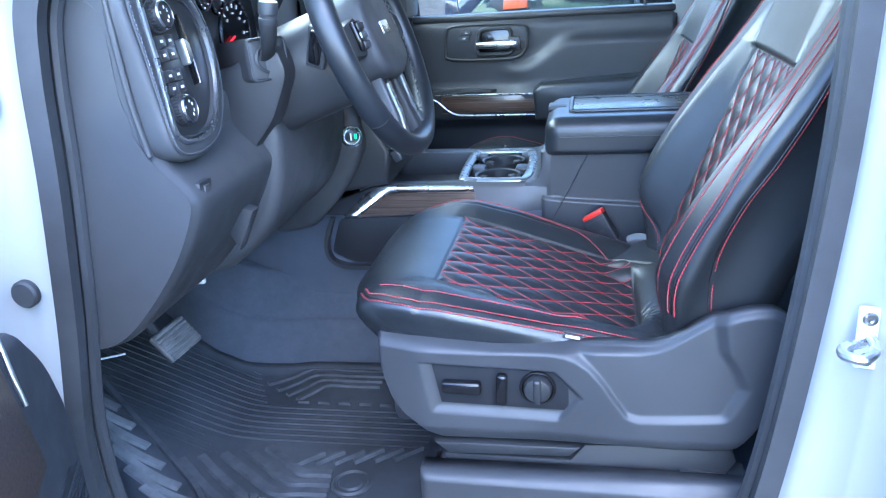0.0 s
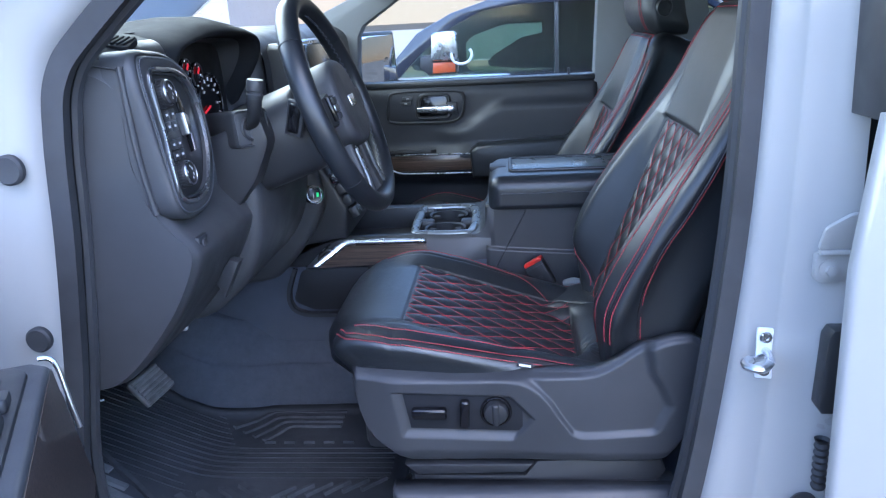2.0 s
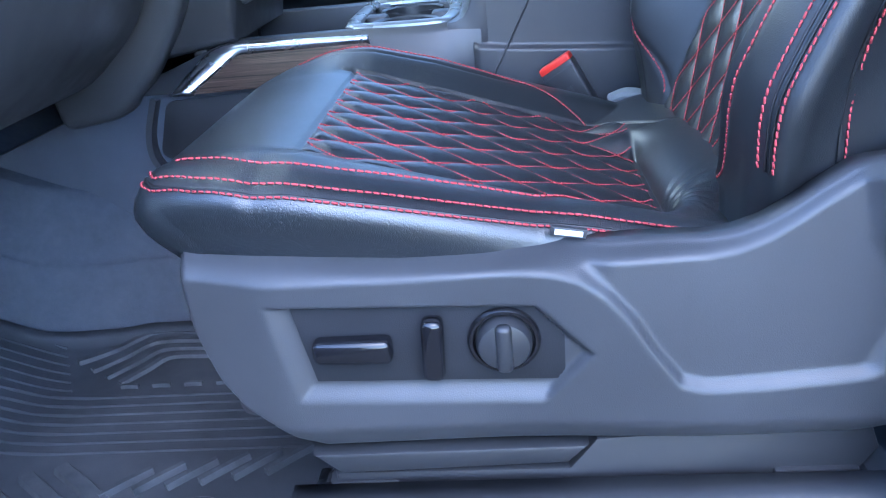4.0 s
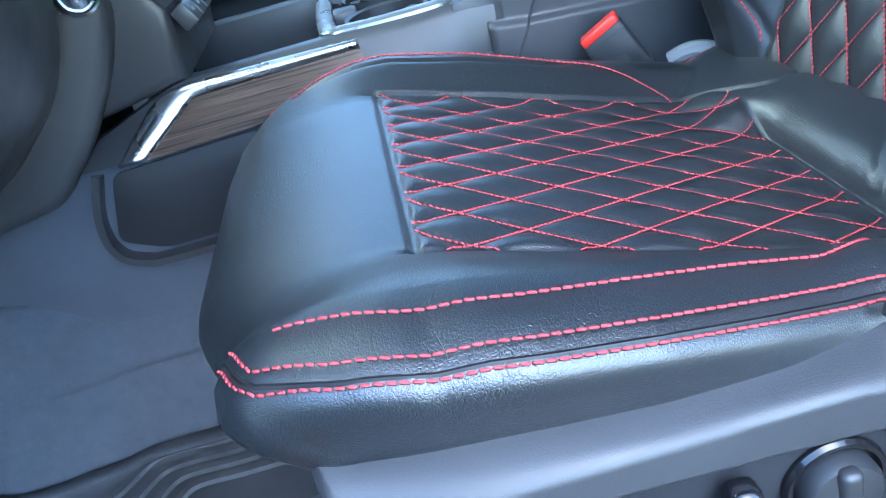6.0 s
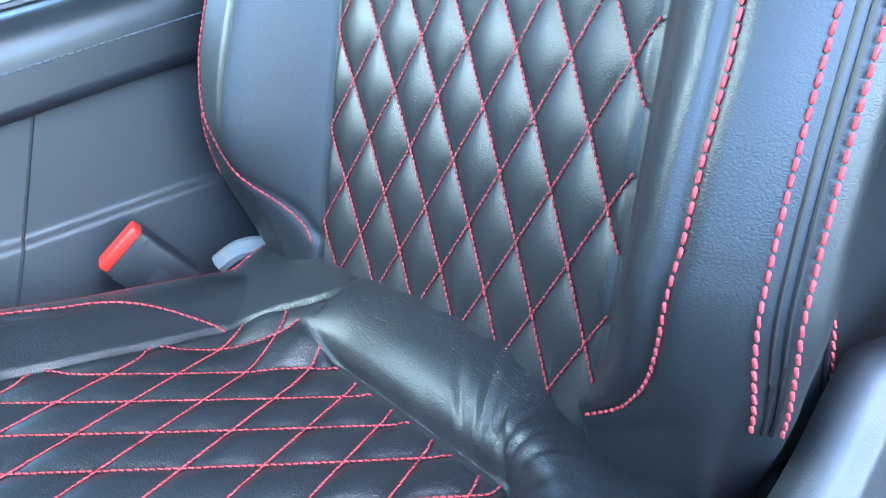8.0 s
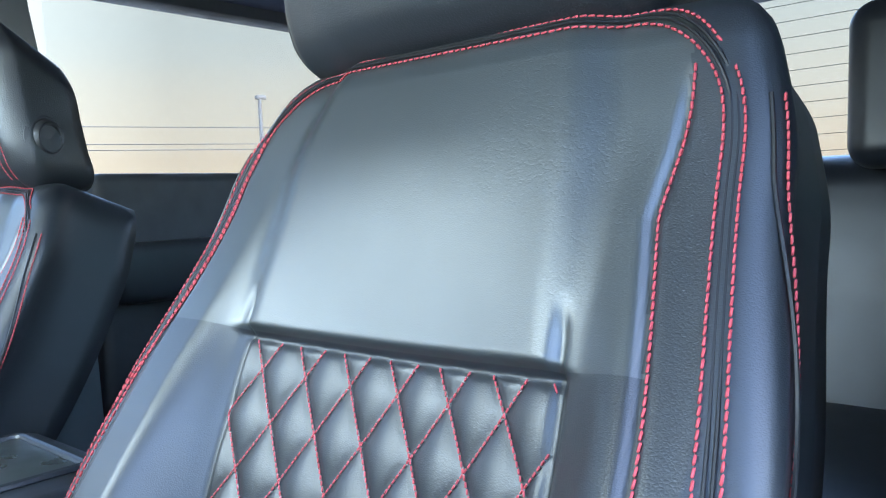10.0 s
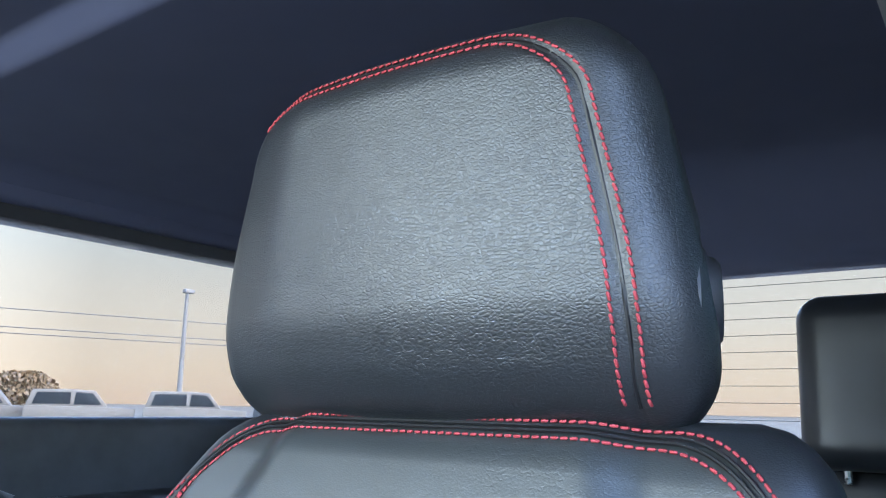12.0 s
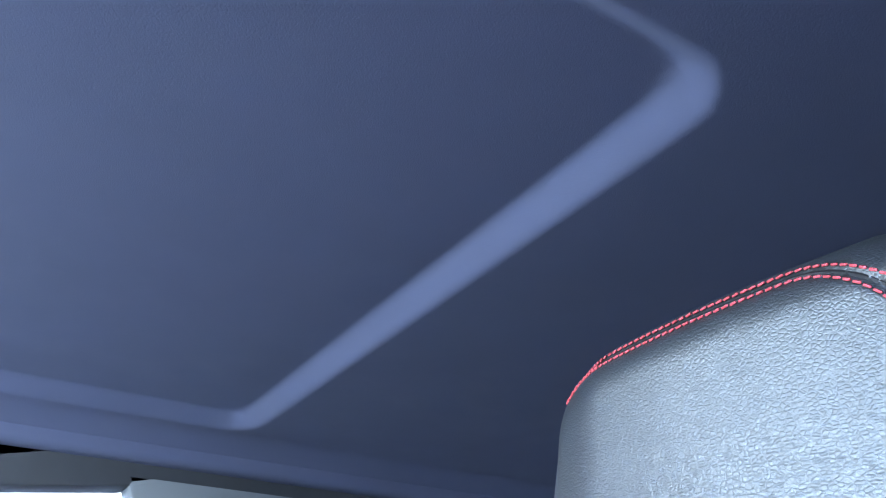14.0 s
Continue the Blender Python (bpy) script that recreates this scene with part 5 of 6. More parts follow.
def hood_fn(U, W):
    i, w = U.astype(int), W.astype(int)
    Y, Z = HY[i], HZ[i]
    back = np.array([-0.046, -0.012, 0.0, -0.003, -0.018, -0.050, -0.11, -0.22])[w]
    grow = np.array([-0.004, -0.001, 0.003, 0.011, 0.024, 0.034, 0.036, 0.026])[w]
    cy, cz = 0.03, 0.78
    d = np.hypot(Y - cy, Z - cz)
    rimx = -0.338 - 0.078 * (1 - step(0.70, 0.86, Z))
    return rimx + back, Y + (Y - cy) / d * grow, Z + (Z - cz) / d * grow


V, Fc = sheet(range(len(hood_pts)), range(8), hood_fn)
hood = part("instrument_hood", mesh_of("instrument_hood", V, Fc), DASH_TOP, dash)
V, Fc = sheet(range(len(hood_pts)), range(3), lambda U, W: (np.where(W > 0.5, -0.338 - 0.078 * (1 - step(0.70, 0.86, HZ[U.astype(int)])) - 0.045 * W, -0.338 - 0.078 * (1 - step(0.70, 0.86, HZ[U.astype(int)])) - 0.04), HY[U.astype(int)] * (1 - 0.02 * W), HZ[U.astype(int)] - 0.003 * W - 0.003))
part("hood_lining", mesh_of("hood_lining", V, Fc), PLASTIC_SOFT, hood)
clu = part("gauge_panel", box(-0.45, -0.424, -0.19, 0.245, 0.69, 0.875, 0.004), PLASTIC_DARK, dash, "dark gauge panel with red needles")
for y, z, r, ang in ((-0.10, 0.752, 0.056, -2.7), (0.138, 0.748, 0.058, 3.45), (0.040, 0.816, 0.022, 0.9), (0.088, 0.806, 0.023, 0.9)):
    mm = Matrix.Translation((-0.4235, y, z)) @ Euler((0, radians(90), 0)).to_matrix().to_4x4()
    dial = part("dial", lathe([(r, 0), (r, 0.004), (r * 0.95, 0.006), (r * 0.9, 0.003), (0, 0.002)], 36, mm), GLOSS_BLACK, clu)
    part("dial_ring", lathe([(r * 1.02, 0.004), (r * 1.02, 0.007), (r * 0.97, 0.007), (r * 0.96, 0.004)], 36, mm), CHROME_DARK, dial)
    part("needle", turned(box(-0.0017, 0.0017, r * 0.15, r * 0.70, 0.005, 0.0072), mm @ Euler((0, 0, ang)).to_matrix().to_4x4()), RED_GLOW, dial)
    for q in range(13 if r > 0.05 else 7):
        a = 0.75 * math.pi + 1.5 * math.pi * q / (12 if r > 0.05 else 6)
        part("dial_mark", turned(box(-0.0007, 0.0007, r * 0.76, r * 0.88, 0.003, 0.005), mm @ Euler((0, 0, a + 1.57)).to_matrix().to_4x4()), WHITE_GLOW, dial)
        if r > 0.05 and q % 2 == 0:
            part("dial_figure", turned(box(-0.0022, 0.0022, r * 0.58, r * 0.63, 0.003, 0.005), mm @ Euler((0, 0, a + 1.57)).to_matrix().to_4x4()), WHITE_GLOW, dial)

# knee panel, small switch, release lever, start button, column
part("column_cover", box(-0.44, -0.325, -0.20, 0.16, 0.59, 0.70, 0.02, 3), PLASTIC_SOFT, dash)
part("knee_switch", box(-0.310, -0.2868, -0.318, -0.286, 0.576, 0.608, 0.002), PLASTIC_DARK, dash)
part("switch_face", box(-0.290, -0.2845, -0.309, -0.295, 0.581, 0.603, 0.001), PLASTIC, dash)
part("hood_release", prism([(-0.33, 0.50), (-0.30, 0.535), (-0.285, 0.53), (-0.315, 0.47)], -0.185, -0.16, "y", 0.004), PLASTIC, dash)
part("diagnostic_socket", box(-0.43, -0.415, -0.125, -0.114, 0.390, 0.40, 0.003), WHITE_MARK, dash)
knee = spline([(-0.272, 0.64), (-0.268, 0.58), (-0.288, 0.50), (-0.335, 0.44), (-0.42, 0.395), (-0.60, 0.42), (-0.60, 0.66), (-0.32, 0.69)], 5, True)
part("knee_bolster", prism([tuple(p) for p in knee], -0.10, 0.235, "y", 0.02, 3), PLASTIC_SOFT, dash)
mm = Matrix.Translation((-0.270, 0.262, 0.537)) @ Vector((0.42, -0.88, 0.2)).to_track_quat("Z", "Y").to_matrix().to_4x4()
sb = part("start_button", lathe([(0.0205, -0.02), (0.0205, 0.004), (0.018, 0.007), (0.0165, 0.005), (0.015, 0.001), (0.0142, 0.003), (0, 0.004)], 36, mm), CHROME, dash, "round start button with chrome ring")
part("button_cap", lathe([(0.0142, 0.002), (0.0135, 0.0055), (0, 0.006)], 30, mm), GLOSS_BLACK, sb)
part("led", turned(box(0.004, 0.009, -0.005, 0.005, 0.006, 0.0066), mm), GREEN_GLOW, sb)
part("button_text", turned(box(-0.004, -0.001, -0.007, 0.007, 0.006, 0.0066), mm), WHITE_MARK, sb)
part("button_mount", prism(rounded([(-0.50, 0.64), (-0.33, 0.64), (-0.262, 0.585), (-0.250, 0.515), (-0.275, 0.462), (-0.32, 0.40), (-0.37, 0.350), (-0.46, 0.335)], 0.02), 0.262, 0.305, "y", 0.012, 3), PLASTIC_SOFT, dash)
# centre stack
stack = part("console_panel", prism([(-0.345, 0.85), (-0.290, 0.84), (-0.268, 0.72), (-0.250, 0.585), (-0.205, 0.50), (-0.215, 0.43), (-0.40, 0.40), (-0.50, 0.6)], 0.295, 0.56, "y", 0.012, 3), PLASTIC_DARK, dash)
scr = part("display_screen", turned(box(-0.008, 0.008, -0.10, 0.10, -0.06, 0.06, 0.004), Matrix.Translation((-0.272, 0.43, 0.785)) @ Euler((0, radians(-12), 0)).to_matrix().to_4x4()), GLOSS_BLACK, dash, "dark display screen")
part("screen_frame", turned(box(-0.012, 0.004, -0.112, 0.112, -0.072, 0.072, 0.008, 3), Matrix.Translation((-0.275, 0.43, 0.785)) @ Euler((0, radians(-12), 0)).to_matrix().to_4x4()), CHROME_DARK, dash)
for r_ in range(4):
    for c_ in range(4):
        z, y = 0.565 - 0.026 * r_, 0.312 + 0.036 * c_
        x = -0.240 + (0.565 - z) * 0.50 + 0.004
        kb = part("stack_key", turned(box(-0.006, 0.012, -0.015, 0.015, -0.012, 0.012, 0.003), Matrix.Translation((x, y, z)) @ Euler((0, radians(-27), 0)).to_matrix().to_4x4()), CHROME_DARK if r_ == 0 else PLASTIC, stack)
        if r_:
            part("key_mark", turned(box(0.0118, 0.0124, -0.004, 0.004, -0.002, 0.002), Matrix.Translation((x, y, z)) @ Euler((0, radians(-27), 0)).to_matrix().to_4x4()), GREY_MARK, kb)
settle(dash)

# ---- steering wheel and column ----
wheel = thing("steering_wheel", "black leather steering wheel with stitched rim and chrome spokes", "steering wheel")
WM = Matrix.Translation((-0.140, 0.0, 0.750)) @ Euler((0, radians(70), 0)).to_matrix().to_4x4()
rimp = [(0.178 * math.cos(a), 0.178 * math.sin(a), 0) for a in np.linspace(0, 2 * math.pi, 73)[:-1]]
part("rim", turned(sweep(rimp, ring(0.0165, 14, 0.95, 1.12), True), WM), LEATHER_SIDE, wheel, "black leather rim")
lines = [[tuple(WM @ Vector(((0.1615) * math.cos(a), (0.1615) * math.sin(a), 0.003 * math.sin(a * 90)))) for a in np.linspace(s0, s1, 240)] for s0, s1 in ((0.2, 2.94), (3.34, 6.08))]
for line_ in lines:
    part("rim_stitching", stitch_row([line_], 0.004, 0.0009), THREAD_GREY, wheel)
for a in (0.9, 2.24, 4.04, 5.38):
    part("rim_joint", turned(sweep([(0.178 * math.cos(a + d), 0.178 * math.sin(a + d), 0) for d in (-0.006, 0.006)], ring(0.0172, 14, 0.95, 1.12)), WM), PLASTIC_DARK, wheel)
hubp = spline([(-0.075, 0.0), (-0.06, 0.055), (0.0, 0.078), (0.055, 0.07), (0.075, 0.0), (0.055, -0.07), (0.0, -0.078), (-0.06, -0.055)], 5, True)
hub = part("hub", turned(prism([tuple(p) for p in hubp], -0.035, 0.022, "z", 0.012, 4), WM), PLASTIC_SOFT, wheel, "padded centre with a small emblem")
part("emblem", turned(box(-0.010, 0.010, -0.020, 0.020, 0.021, 0.0245, 0.002), WM), CHROME, hub, "small bright emblem")
for sy in (-1, 1):
    part("side_spoke", turned(prism([(-0.030, 0.06 * sy), (0.030, 0.06 * sy), (0.022, 0.168 * sy), (-0.016, 0.168 * sy)], -0.022, 0.006, "z", 0.006, 2), WM), PLASTIC_DARK, wheel)
    part("spoke_switches", turned(box(-0.022, 0.020, 0.085 * sy - 0.022, 0.085 * sy + 0.022, 0.004, 0.013, 0.004), WM), GLOSS_BLACK, wheel)
    for k in range(3):
        part("switch_key", turned(box(-0.018 + 0.013 * k, -0.008 + 0.013 * k, 0.085 * sy - 0.016, 0.085 * sy + 0.016, 0.011, 0.0155, 0.002), WM), CHROME_DARK if k == 1 else PLASTIC, wheel)
    part("lower_spoke", turned(prism([(0.050, 0.012 * sy), (0.055, 0.056 * sy), (0.120, 0.056 * sy), (0.163, 0.080 * sy), (0.172, 0.030 * sy), (0.110, 0.018 * sy)], -0.018, 0.003, "z", 0.006, 3), WM), PLASTIC, wheel)
    part("spoke_trim", turned(prism([(0.070, 0.036 * sy), (0.075, 0.050 * sy), (0.124, 0.050 * sy), (0.160, 0.070 * sy), (0.164, 0.054 * sy), (0.120, 0.034 * sy)], 0.001, 0.007, "z", 0.0025, 3), WM), SATIN, wheel, "satin silver spoke trim")
settle(wheel)
column = thing("steering_column", "charcoal steering column shroud with indicator stalk", "steering column")
CM = Matrix.Translation((-0.140, 0.0, 0.750)) @ Euler((0, radians(70), 0)).to_matrix().to_4x4()
sh = spline([(-0.055, -0.06), (-0.06, 0.06), (0.0, 0.085), (0.075, 0.065), (0.085, 0.0), (0.075, -0.065), (0.0, -0.085)], 5, True)
part("shroud", turned(prism([tuple(p) for p in sh], -0.26, -0.045, "z", 0.016, 3), CM), PLASTIC_DARK, column)
part("column_neck", prism(rounded([(-0.40, 0.695), (-0.29, 0.735), (-0.245, 0.752), (-0.232, 0.71), (-0.262, 0.645), (-0.30, 0.60), (-0.40, 0.59)], 0.015), -0.125, 0.12, "y", 0.006, 2), PLASTIC_DARK, column)
PDM = Matrix.Translation((-0.193, -0.100, 0.742)) @ Euler((0, radians(14), radians(-20))).to_matrix().to_4x4()
part("paddle_recess", turned(box(-0.016, 0.016, -0.004, 0.004, -0.029, 0.029, 0.0035, 3), PDM), PLASTIC, column)
part("paddle", turned(box(-0.011, 0.011, -0.007, 0.005, -0.024, 0.024, 0.0045, 3), PDM), GLOSS_BLACK, column)
SM = Matrix.Translation((-0.259, -0.120, 0.732)) @ Vector((0.75, -0.65, 0.1)).to_track_quat("Z", "Y").to_matrix().to_4x4()
part("stalk_base", turned(box(-0.030, 0.030, -0.030, 0.030, -0.11, 0.001, 0.009, 4), SM), PLASTIC_SOFT, column)
part("plate_edge", turned(sweep(rounded([(-0.028, -0.028, 0.0015), (0.028, -0.028, 0.0015), (0.028, 0.028, 0.0015), (-0.028, 0.028, 0.0015)], 0.008), ring(0.0016, 8), True), SM), PLASTIC, column)
part("stalk_boot", lathe([(0.0205, 0.0), (0.0205, 0.0025), (0.0175, 0.004), (0.0150, 0.001), (0, 0.0005)], 28, SM), PLASTIC_DARK, column)
sp_ = spline([(-0.263, -0.118, 0.727), (-0.250, -0.136, 0.742), (-0.243, -0.146, 0.762), (-0.239, -0.150, 0.786)], 6)
rows_ = [[tuple(Vector(p) + Vector((math.cos(a), math.sin(a), 0.35 * math.cos(a + 0.7))) * (0.0085 + 0.0040 * i / (len(sp_) - 1))) for a in np.linspace(0, 2 * math.pi, 19)[:-1]] for i, p in enumerate(sp_)]
stalk = part("stalk", mesh_of("stalk", sum(rows_, []), [(i * 18 + k, i * 18 + (k + 1) % 18, i * 18 + 18 + (k + 1) % 18, i * 18 + 18 + k) for i in range(len(rows_) - 1) for k in range(18)]), PLASTIC_DARK, column)
TM = Matrix.Translation((-0.239, -0.150, 0.784)) @ Vector((0.004, -0.001, 0.024)).to_track_quat("Z", "Y").to_matrix().to_4x4()
part("stalk_tip", lathe([(0.0125, -0.004), (0.0130, 0.0), (0.0130, 0.003), (0.0118, 0.0045), (0.0118, 0.0075), (0.0132, 0.009), (0.0132, 0.0225), (0.0120, 0.0250), (0, 0.0258)], 26, TM), PLASTIC, stalk, "grey ribbed tip")
settle(column)

# ---- pedals ----
ped = thing("brake_pedal", "worn black rubber brake pedal on a steel arm", "brake pedal")
PM = Matrix.Translation((-0.565, 0.005, 0.225)) @ Euler((radians(12), radians(48), radians(-6))).to_matrix().to_4x4()
pp = part("pad", turned(box(-0.030, 0.030, -0.040, 0.040, -0.007, 0.007, 0.005, 3), PM), WORN, ped)
for k in range(6):
    part("tread", turned(box(-0.0235 + 0.0094 * k - 0.0032, -0.0235 + 0.0094 * k + 0.0032, -0.037, 0.037, 0.005, 0.011, 0.002), PM), WORN, pp)
part("arm", tube(spline([(-0.590, -0.005, 0.225), (-0.625, -0.008, 0.30), (-0.68, -0.012, 0.40)], 6), 0.010, n=10), PLASTIC_DARK, ped)
part("cable", tube(spline([(-0.70, -0.14, 0.245), (-0.66, -0.10, 0.235), (-0.62, -0.07, 0.233)], 6), 0.0020, n=8), WHITE_MARK, ped)
settle(ped)

# ---- centre console ----
con = thing("centre_console", "charcoal centre console with cup holders, wood trim and padded armrest", "console")


def con_side(y0, y1, name):
    pts = [(-0.40, 0.36), (-0.27, 0.405), (-0.22, 0.428), (0.085, 0.424), (0.105, 0.44), (0.108, 0.50), (0.42, 0.50), (0.47, 0.30), (0.47, 0.02), (-0.40, 0.02)]
    return part(name, prism(pts, y0, y1, "y", 0.006, 3), PLASTIC, con)


con_side(0.590, 0.622, "far_wall")
# near wall with its sloped shoulder
prof_c = [(0.294, 0.02), (0.292, 0.30), (0.290, 0.362), (0.276, 0.374), (0.298, 0.4195), (0.304, 0.4295), (0.318, 0.4315), (0.322, 0.425), (0.322, 0.02)]
V, Fc = sheet(np.concatenate([np.linspace(-0.82, -0.22, 30), np.linspace(-0.20, 0.10, 20)]), range(9), lambda U, W: (U, np.maximum(np.array([p[0] for p in prof_c])[W.astype(int)], np.interp(U, [0.0, 0.085], [0.270, 0.2995])), np.minimum(np.array([p[1] for p in prof_c])[W.astype(int)], 0.4315 - 0.36 * np.maximum(-0.225 - U, 0))))
part("near_wall", mesh_of("near_wall", V, [f for f in Fc if f[0] % 9 > 2]), PLASTIC, con)
part("tunnel_side", mesh_of("tunnel_side", V, [f for f in Fc if f[0] % 9 < 3]), TUNNEL_TRIM, con, "blue-grey trim on the tunnel side")
def bin_fn(U, W):
    """Side of the bin: the lower part stands proud below a crease."""
    Z = 0.02 + 0.47 * W
    crease = np.interp(U, [0.088, 0.130, 0.285, 0.47], [0.400, 0.394, 0.383, 0.37])
    return U, 0.2925 + 0.0075 * step(-0.002, 0.005, Z - crease), Z


V, Fc = sheet(np.linspace(0.090, 0.47, 40), np.concatenate([np.linspace(0, 0.7, 8), np.linspace(0.72, 1, 60)]), bin_fn, (0, 0.045, 0))
part("deck_rise", prism([(0.058, 0.40), (0.058, 0.4305), (0.070, 0.4318), (0.079, 0.4365), (0.086, 0.446), (0.091, 0.462), (0.094, 0.488), (0.11, 0.488), (0.11, 0.40)], 0.2998, 0.60, "y", 0.002), PLASTIC, con)
part("bin_side", mesh_of("bin_side", V, Fc), PLASTIC, con)
part("tray_floor", box(-0.36, 0.10, 0.318, 0.595, 0.02, 0.375), PLASTIC_DARK, con)
part("bin_core", box(0.092, 0.46, 0.32, 0.60, 0.02, 0.493, 0.008), PLASTIC, con)
# top frame round tray and cups
for x0, x1, y0, y1 in ((-0.262, 0.10, 0.565, 0.60), (-0.285, -0.265, 0.322, 0.565), (-0.080, -0.066, 0.322, 0.565), (0.066, 0.10, 0.322, 0.565)):
    part("top_frame", box(x0, x1, y0, y1, 0.37, 0.4305, 0.004), PLASTIC, con)
part("tray_mat", box(-0.265, -0.080, 0.322, 0.565, 0.370, 0.379), RUBBER, con)
cupf = spline([(-0.050, 0.322), (0.035, 0.316), (0.058, 0.335), (0.064, 0.44), (0.056, 0.54), (0.035, 0.562), (-0.050, 0.562), (-0.070, 0.54), (-0.070, 0.345)], 5, True)
part("cup_frame", sweep([(p[0], p[1], 0.432) for p in cupf], [(-0.010, -0.004), (0.010, -0.004), (0.009, 0.001), (0.005, 0.0035), (-0.004, 0.0035), (-0.009, 0.0)], True), SATIN, con, "satin silver frame of the cup holders")
for cy in (0.380, 0.500):
    mm = Matrix.Translation((-0.004, cy, 0.34))
    cup = part("cup_well", lathe([(0.0, 0.002), (0.038, 0.002), (0.0425, 0.085), (0.047, 0.087), (0.047, 0.0)], 32, mm), PLASTIC_DARK, con, "dark round cup holder")
    for a in (0.6, 2.7, 4.7):
        part("cup_grip", turned(box(0.026, 0.044, -0.008, 0.008, 0.03, 0.080, 0.004), mm @ Euler((0, 0, a)).to_matrix().to_4x4()), RUBBER, cup)
for x0, x1, y0, y1 in ((-0.068, -0.040, 0.322, 0.345), (0.032, 0.062, 0.322, 0.345), (-0.068, -0.034, 0.424, 0.456), (0.028, 0.064, 0.424, 0.456), (-0.068, -0.040, 0.535, 0.562), (0.032, 0.062, 0.535, 0.562)):
    part("cup_lip", box(x0, x1, y0, y1, 0.405, 0.4295, 0.006), PLASTIC, con)
# wood trim on the sloped shoulder, with its chrome band


def slab(quad, out, thick, name, mat_, parent, label="", r=0.0015):
    """A flat four-cornered plate, pushed out along a direction."""
    bm = bmesh.new()
    a = [bm.verts.new(Vector(p)) for p in quad]
    b = [bm.verts.new(Vector(p) + Vector(out).normalized() * thick) for p in quad]
    bm.faces.new(a)
    bm.faces.new(b)
    for i in range(len(quad)):
        k = (i + 1) % len(quad)
        bm.faces.new((a[i], a[k], b[k], b[i]))
    bmesh.ops.recalc_face_normals(bm, faces=bm.faces)
    bmesh.ops.bevel(bm, geom=bm.edges[:], offset=r, segments=2, affect="EDGES")
    return part(name, bm, mat_, parent, label)


OUT = (0, -0.836, 0.549)
slab([(-0.276, 0.2655, 0.3725), (-0.2145, 0.2925, 0.4135), (-0.0415, 0.2935, 0.4145), (-0.0365, 0.2850, 0.4015), (-0.050, 0.2690, 0.3775)], OUT, 0.0035, "wood_trim", WOOD, con, "dark wood veneer trim")
inner_e = spline([(-0.276, 0.2655, 0.3725), (-0.245, 0.2790, 0.3930), (-0.2225, 0.2895, 0.4090), (-0.205, 0.2930, 0.4142), (-0.170, 0.2933, 0.4146), (-0.100, 0.2934, 0.4147), (-0.0415, 0.2935, 0.4147)], 7)
outer_e = spline([(-0.304, 0.2660, 0.3735), (-0.278, 0.2820, 0.3975), (-0.256, 0.2940, 0.4155), (-0.228, 0.3000, 0.4250), (-0.180, 0.3006, 0.4258), (-0.100, 0.3000, 0.4248), (-0.0430, 0.2990, 0.4233)], 7)
IE, OE = np.array(inner_e), np.array(outer_e)


def strip_fn(U, W):
    k = U.astype(int)
    P = IE[k] * (1 - W[..., None]) + OE[k] * W[..., None]
    P = P + np.array(OUT) * (0.003 + 0.0045 * np.sin(W * math.pi) ** 0.7)[..., None]
    return P[..., 0], P[..., 1], P[..., 2]


V, Fc = sheet(range(len(IE)), np.linspace(0, 1, 9), strip_fn, (0, 0.006, -0.004))
part("chrome_strip", mesh_of("chrome_strip", V, Fc), CHROME, con, "rounded chrome strip over the wood trim")
pocket = part("side_pocket", prism(rounded([(-0.322, 0.362), (-0.05, 0.372), (0.03, 0.37), (0.03, 0.272), (-0.30, 0.268), (-0.346, 0.290)], 0.012), 0.2855, 0.2895, "y", 0.001), PLASTIC_DARK, con, "dark recessed storage pocket")
part("pocket_lip", sweep(spline([(-0.334, 0.286, 0.368), (-0.352, 0.286, 0.320), (-0.352, 0.286, 0.284), (-0.330, 0.286, 0.264), (-0.27, 0.286, 0.258), (0.03, 0.286, 0.262)], 6), [(-0.004, -0.011), (0.004, -0.011), (0.006, 0.0), (0.004, 0.011), (-0.004, 0.011)], up=(0, 1, 0)), PLASTIC, pocket)
part("panel_seam", tube([(0.182, 0.2995, 0.49), (0.134, 0.2995, 0.398), (0.130, 0.2920, 0.392), (0.104, 0.2920, 0.345)], 0.0014, n=6), PLASTIC_DARK, con)
lid = Pillow(0.098, 0.44, 0.286, 0.540, 0.028, 0.040, lambda x, y: 0.553 + 0.003 * np.cos((y - 0.41) * 9) - 0.0025 * groove(y - 0.318, 0.003), plain, pitch=0.012)
ar = part("armrest", lid.mesh("armrest"), LEATHER_SIDE, con, "padded black leather armrest lid")
xx = np.linspace(0.125, 0.43, 40)
part("lid_stitching", stitch_row([np.stack([xx, np.full(40, 0.2852), np.full(40, 0.520)], 1)], 0.006, 0.0008), THREAD_GREY, ar)
part("lid_inlay", box(0.150, 0.40, 0.352, 0.495, 0.553, 0.5570, 0.002), SATIN_INLAY, ar, "smooth grey-green inlay")
part("inlay_lip", sweep(rounded([(0.146, 0.346, 0.557), (0.404, 0.346, 0.557), (0.404, 0.500, 0.557), (0.146, 0.500, 0.557)], 0.012), ring(0.0042, 8), True), LEATHER_SIDE, ar)
part("lid_latch", box(0.100, 0.138, 0.40, 0.45, 0.545, 0.558, 0.004), PLASTIC_DARK, ar)
settle(con)

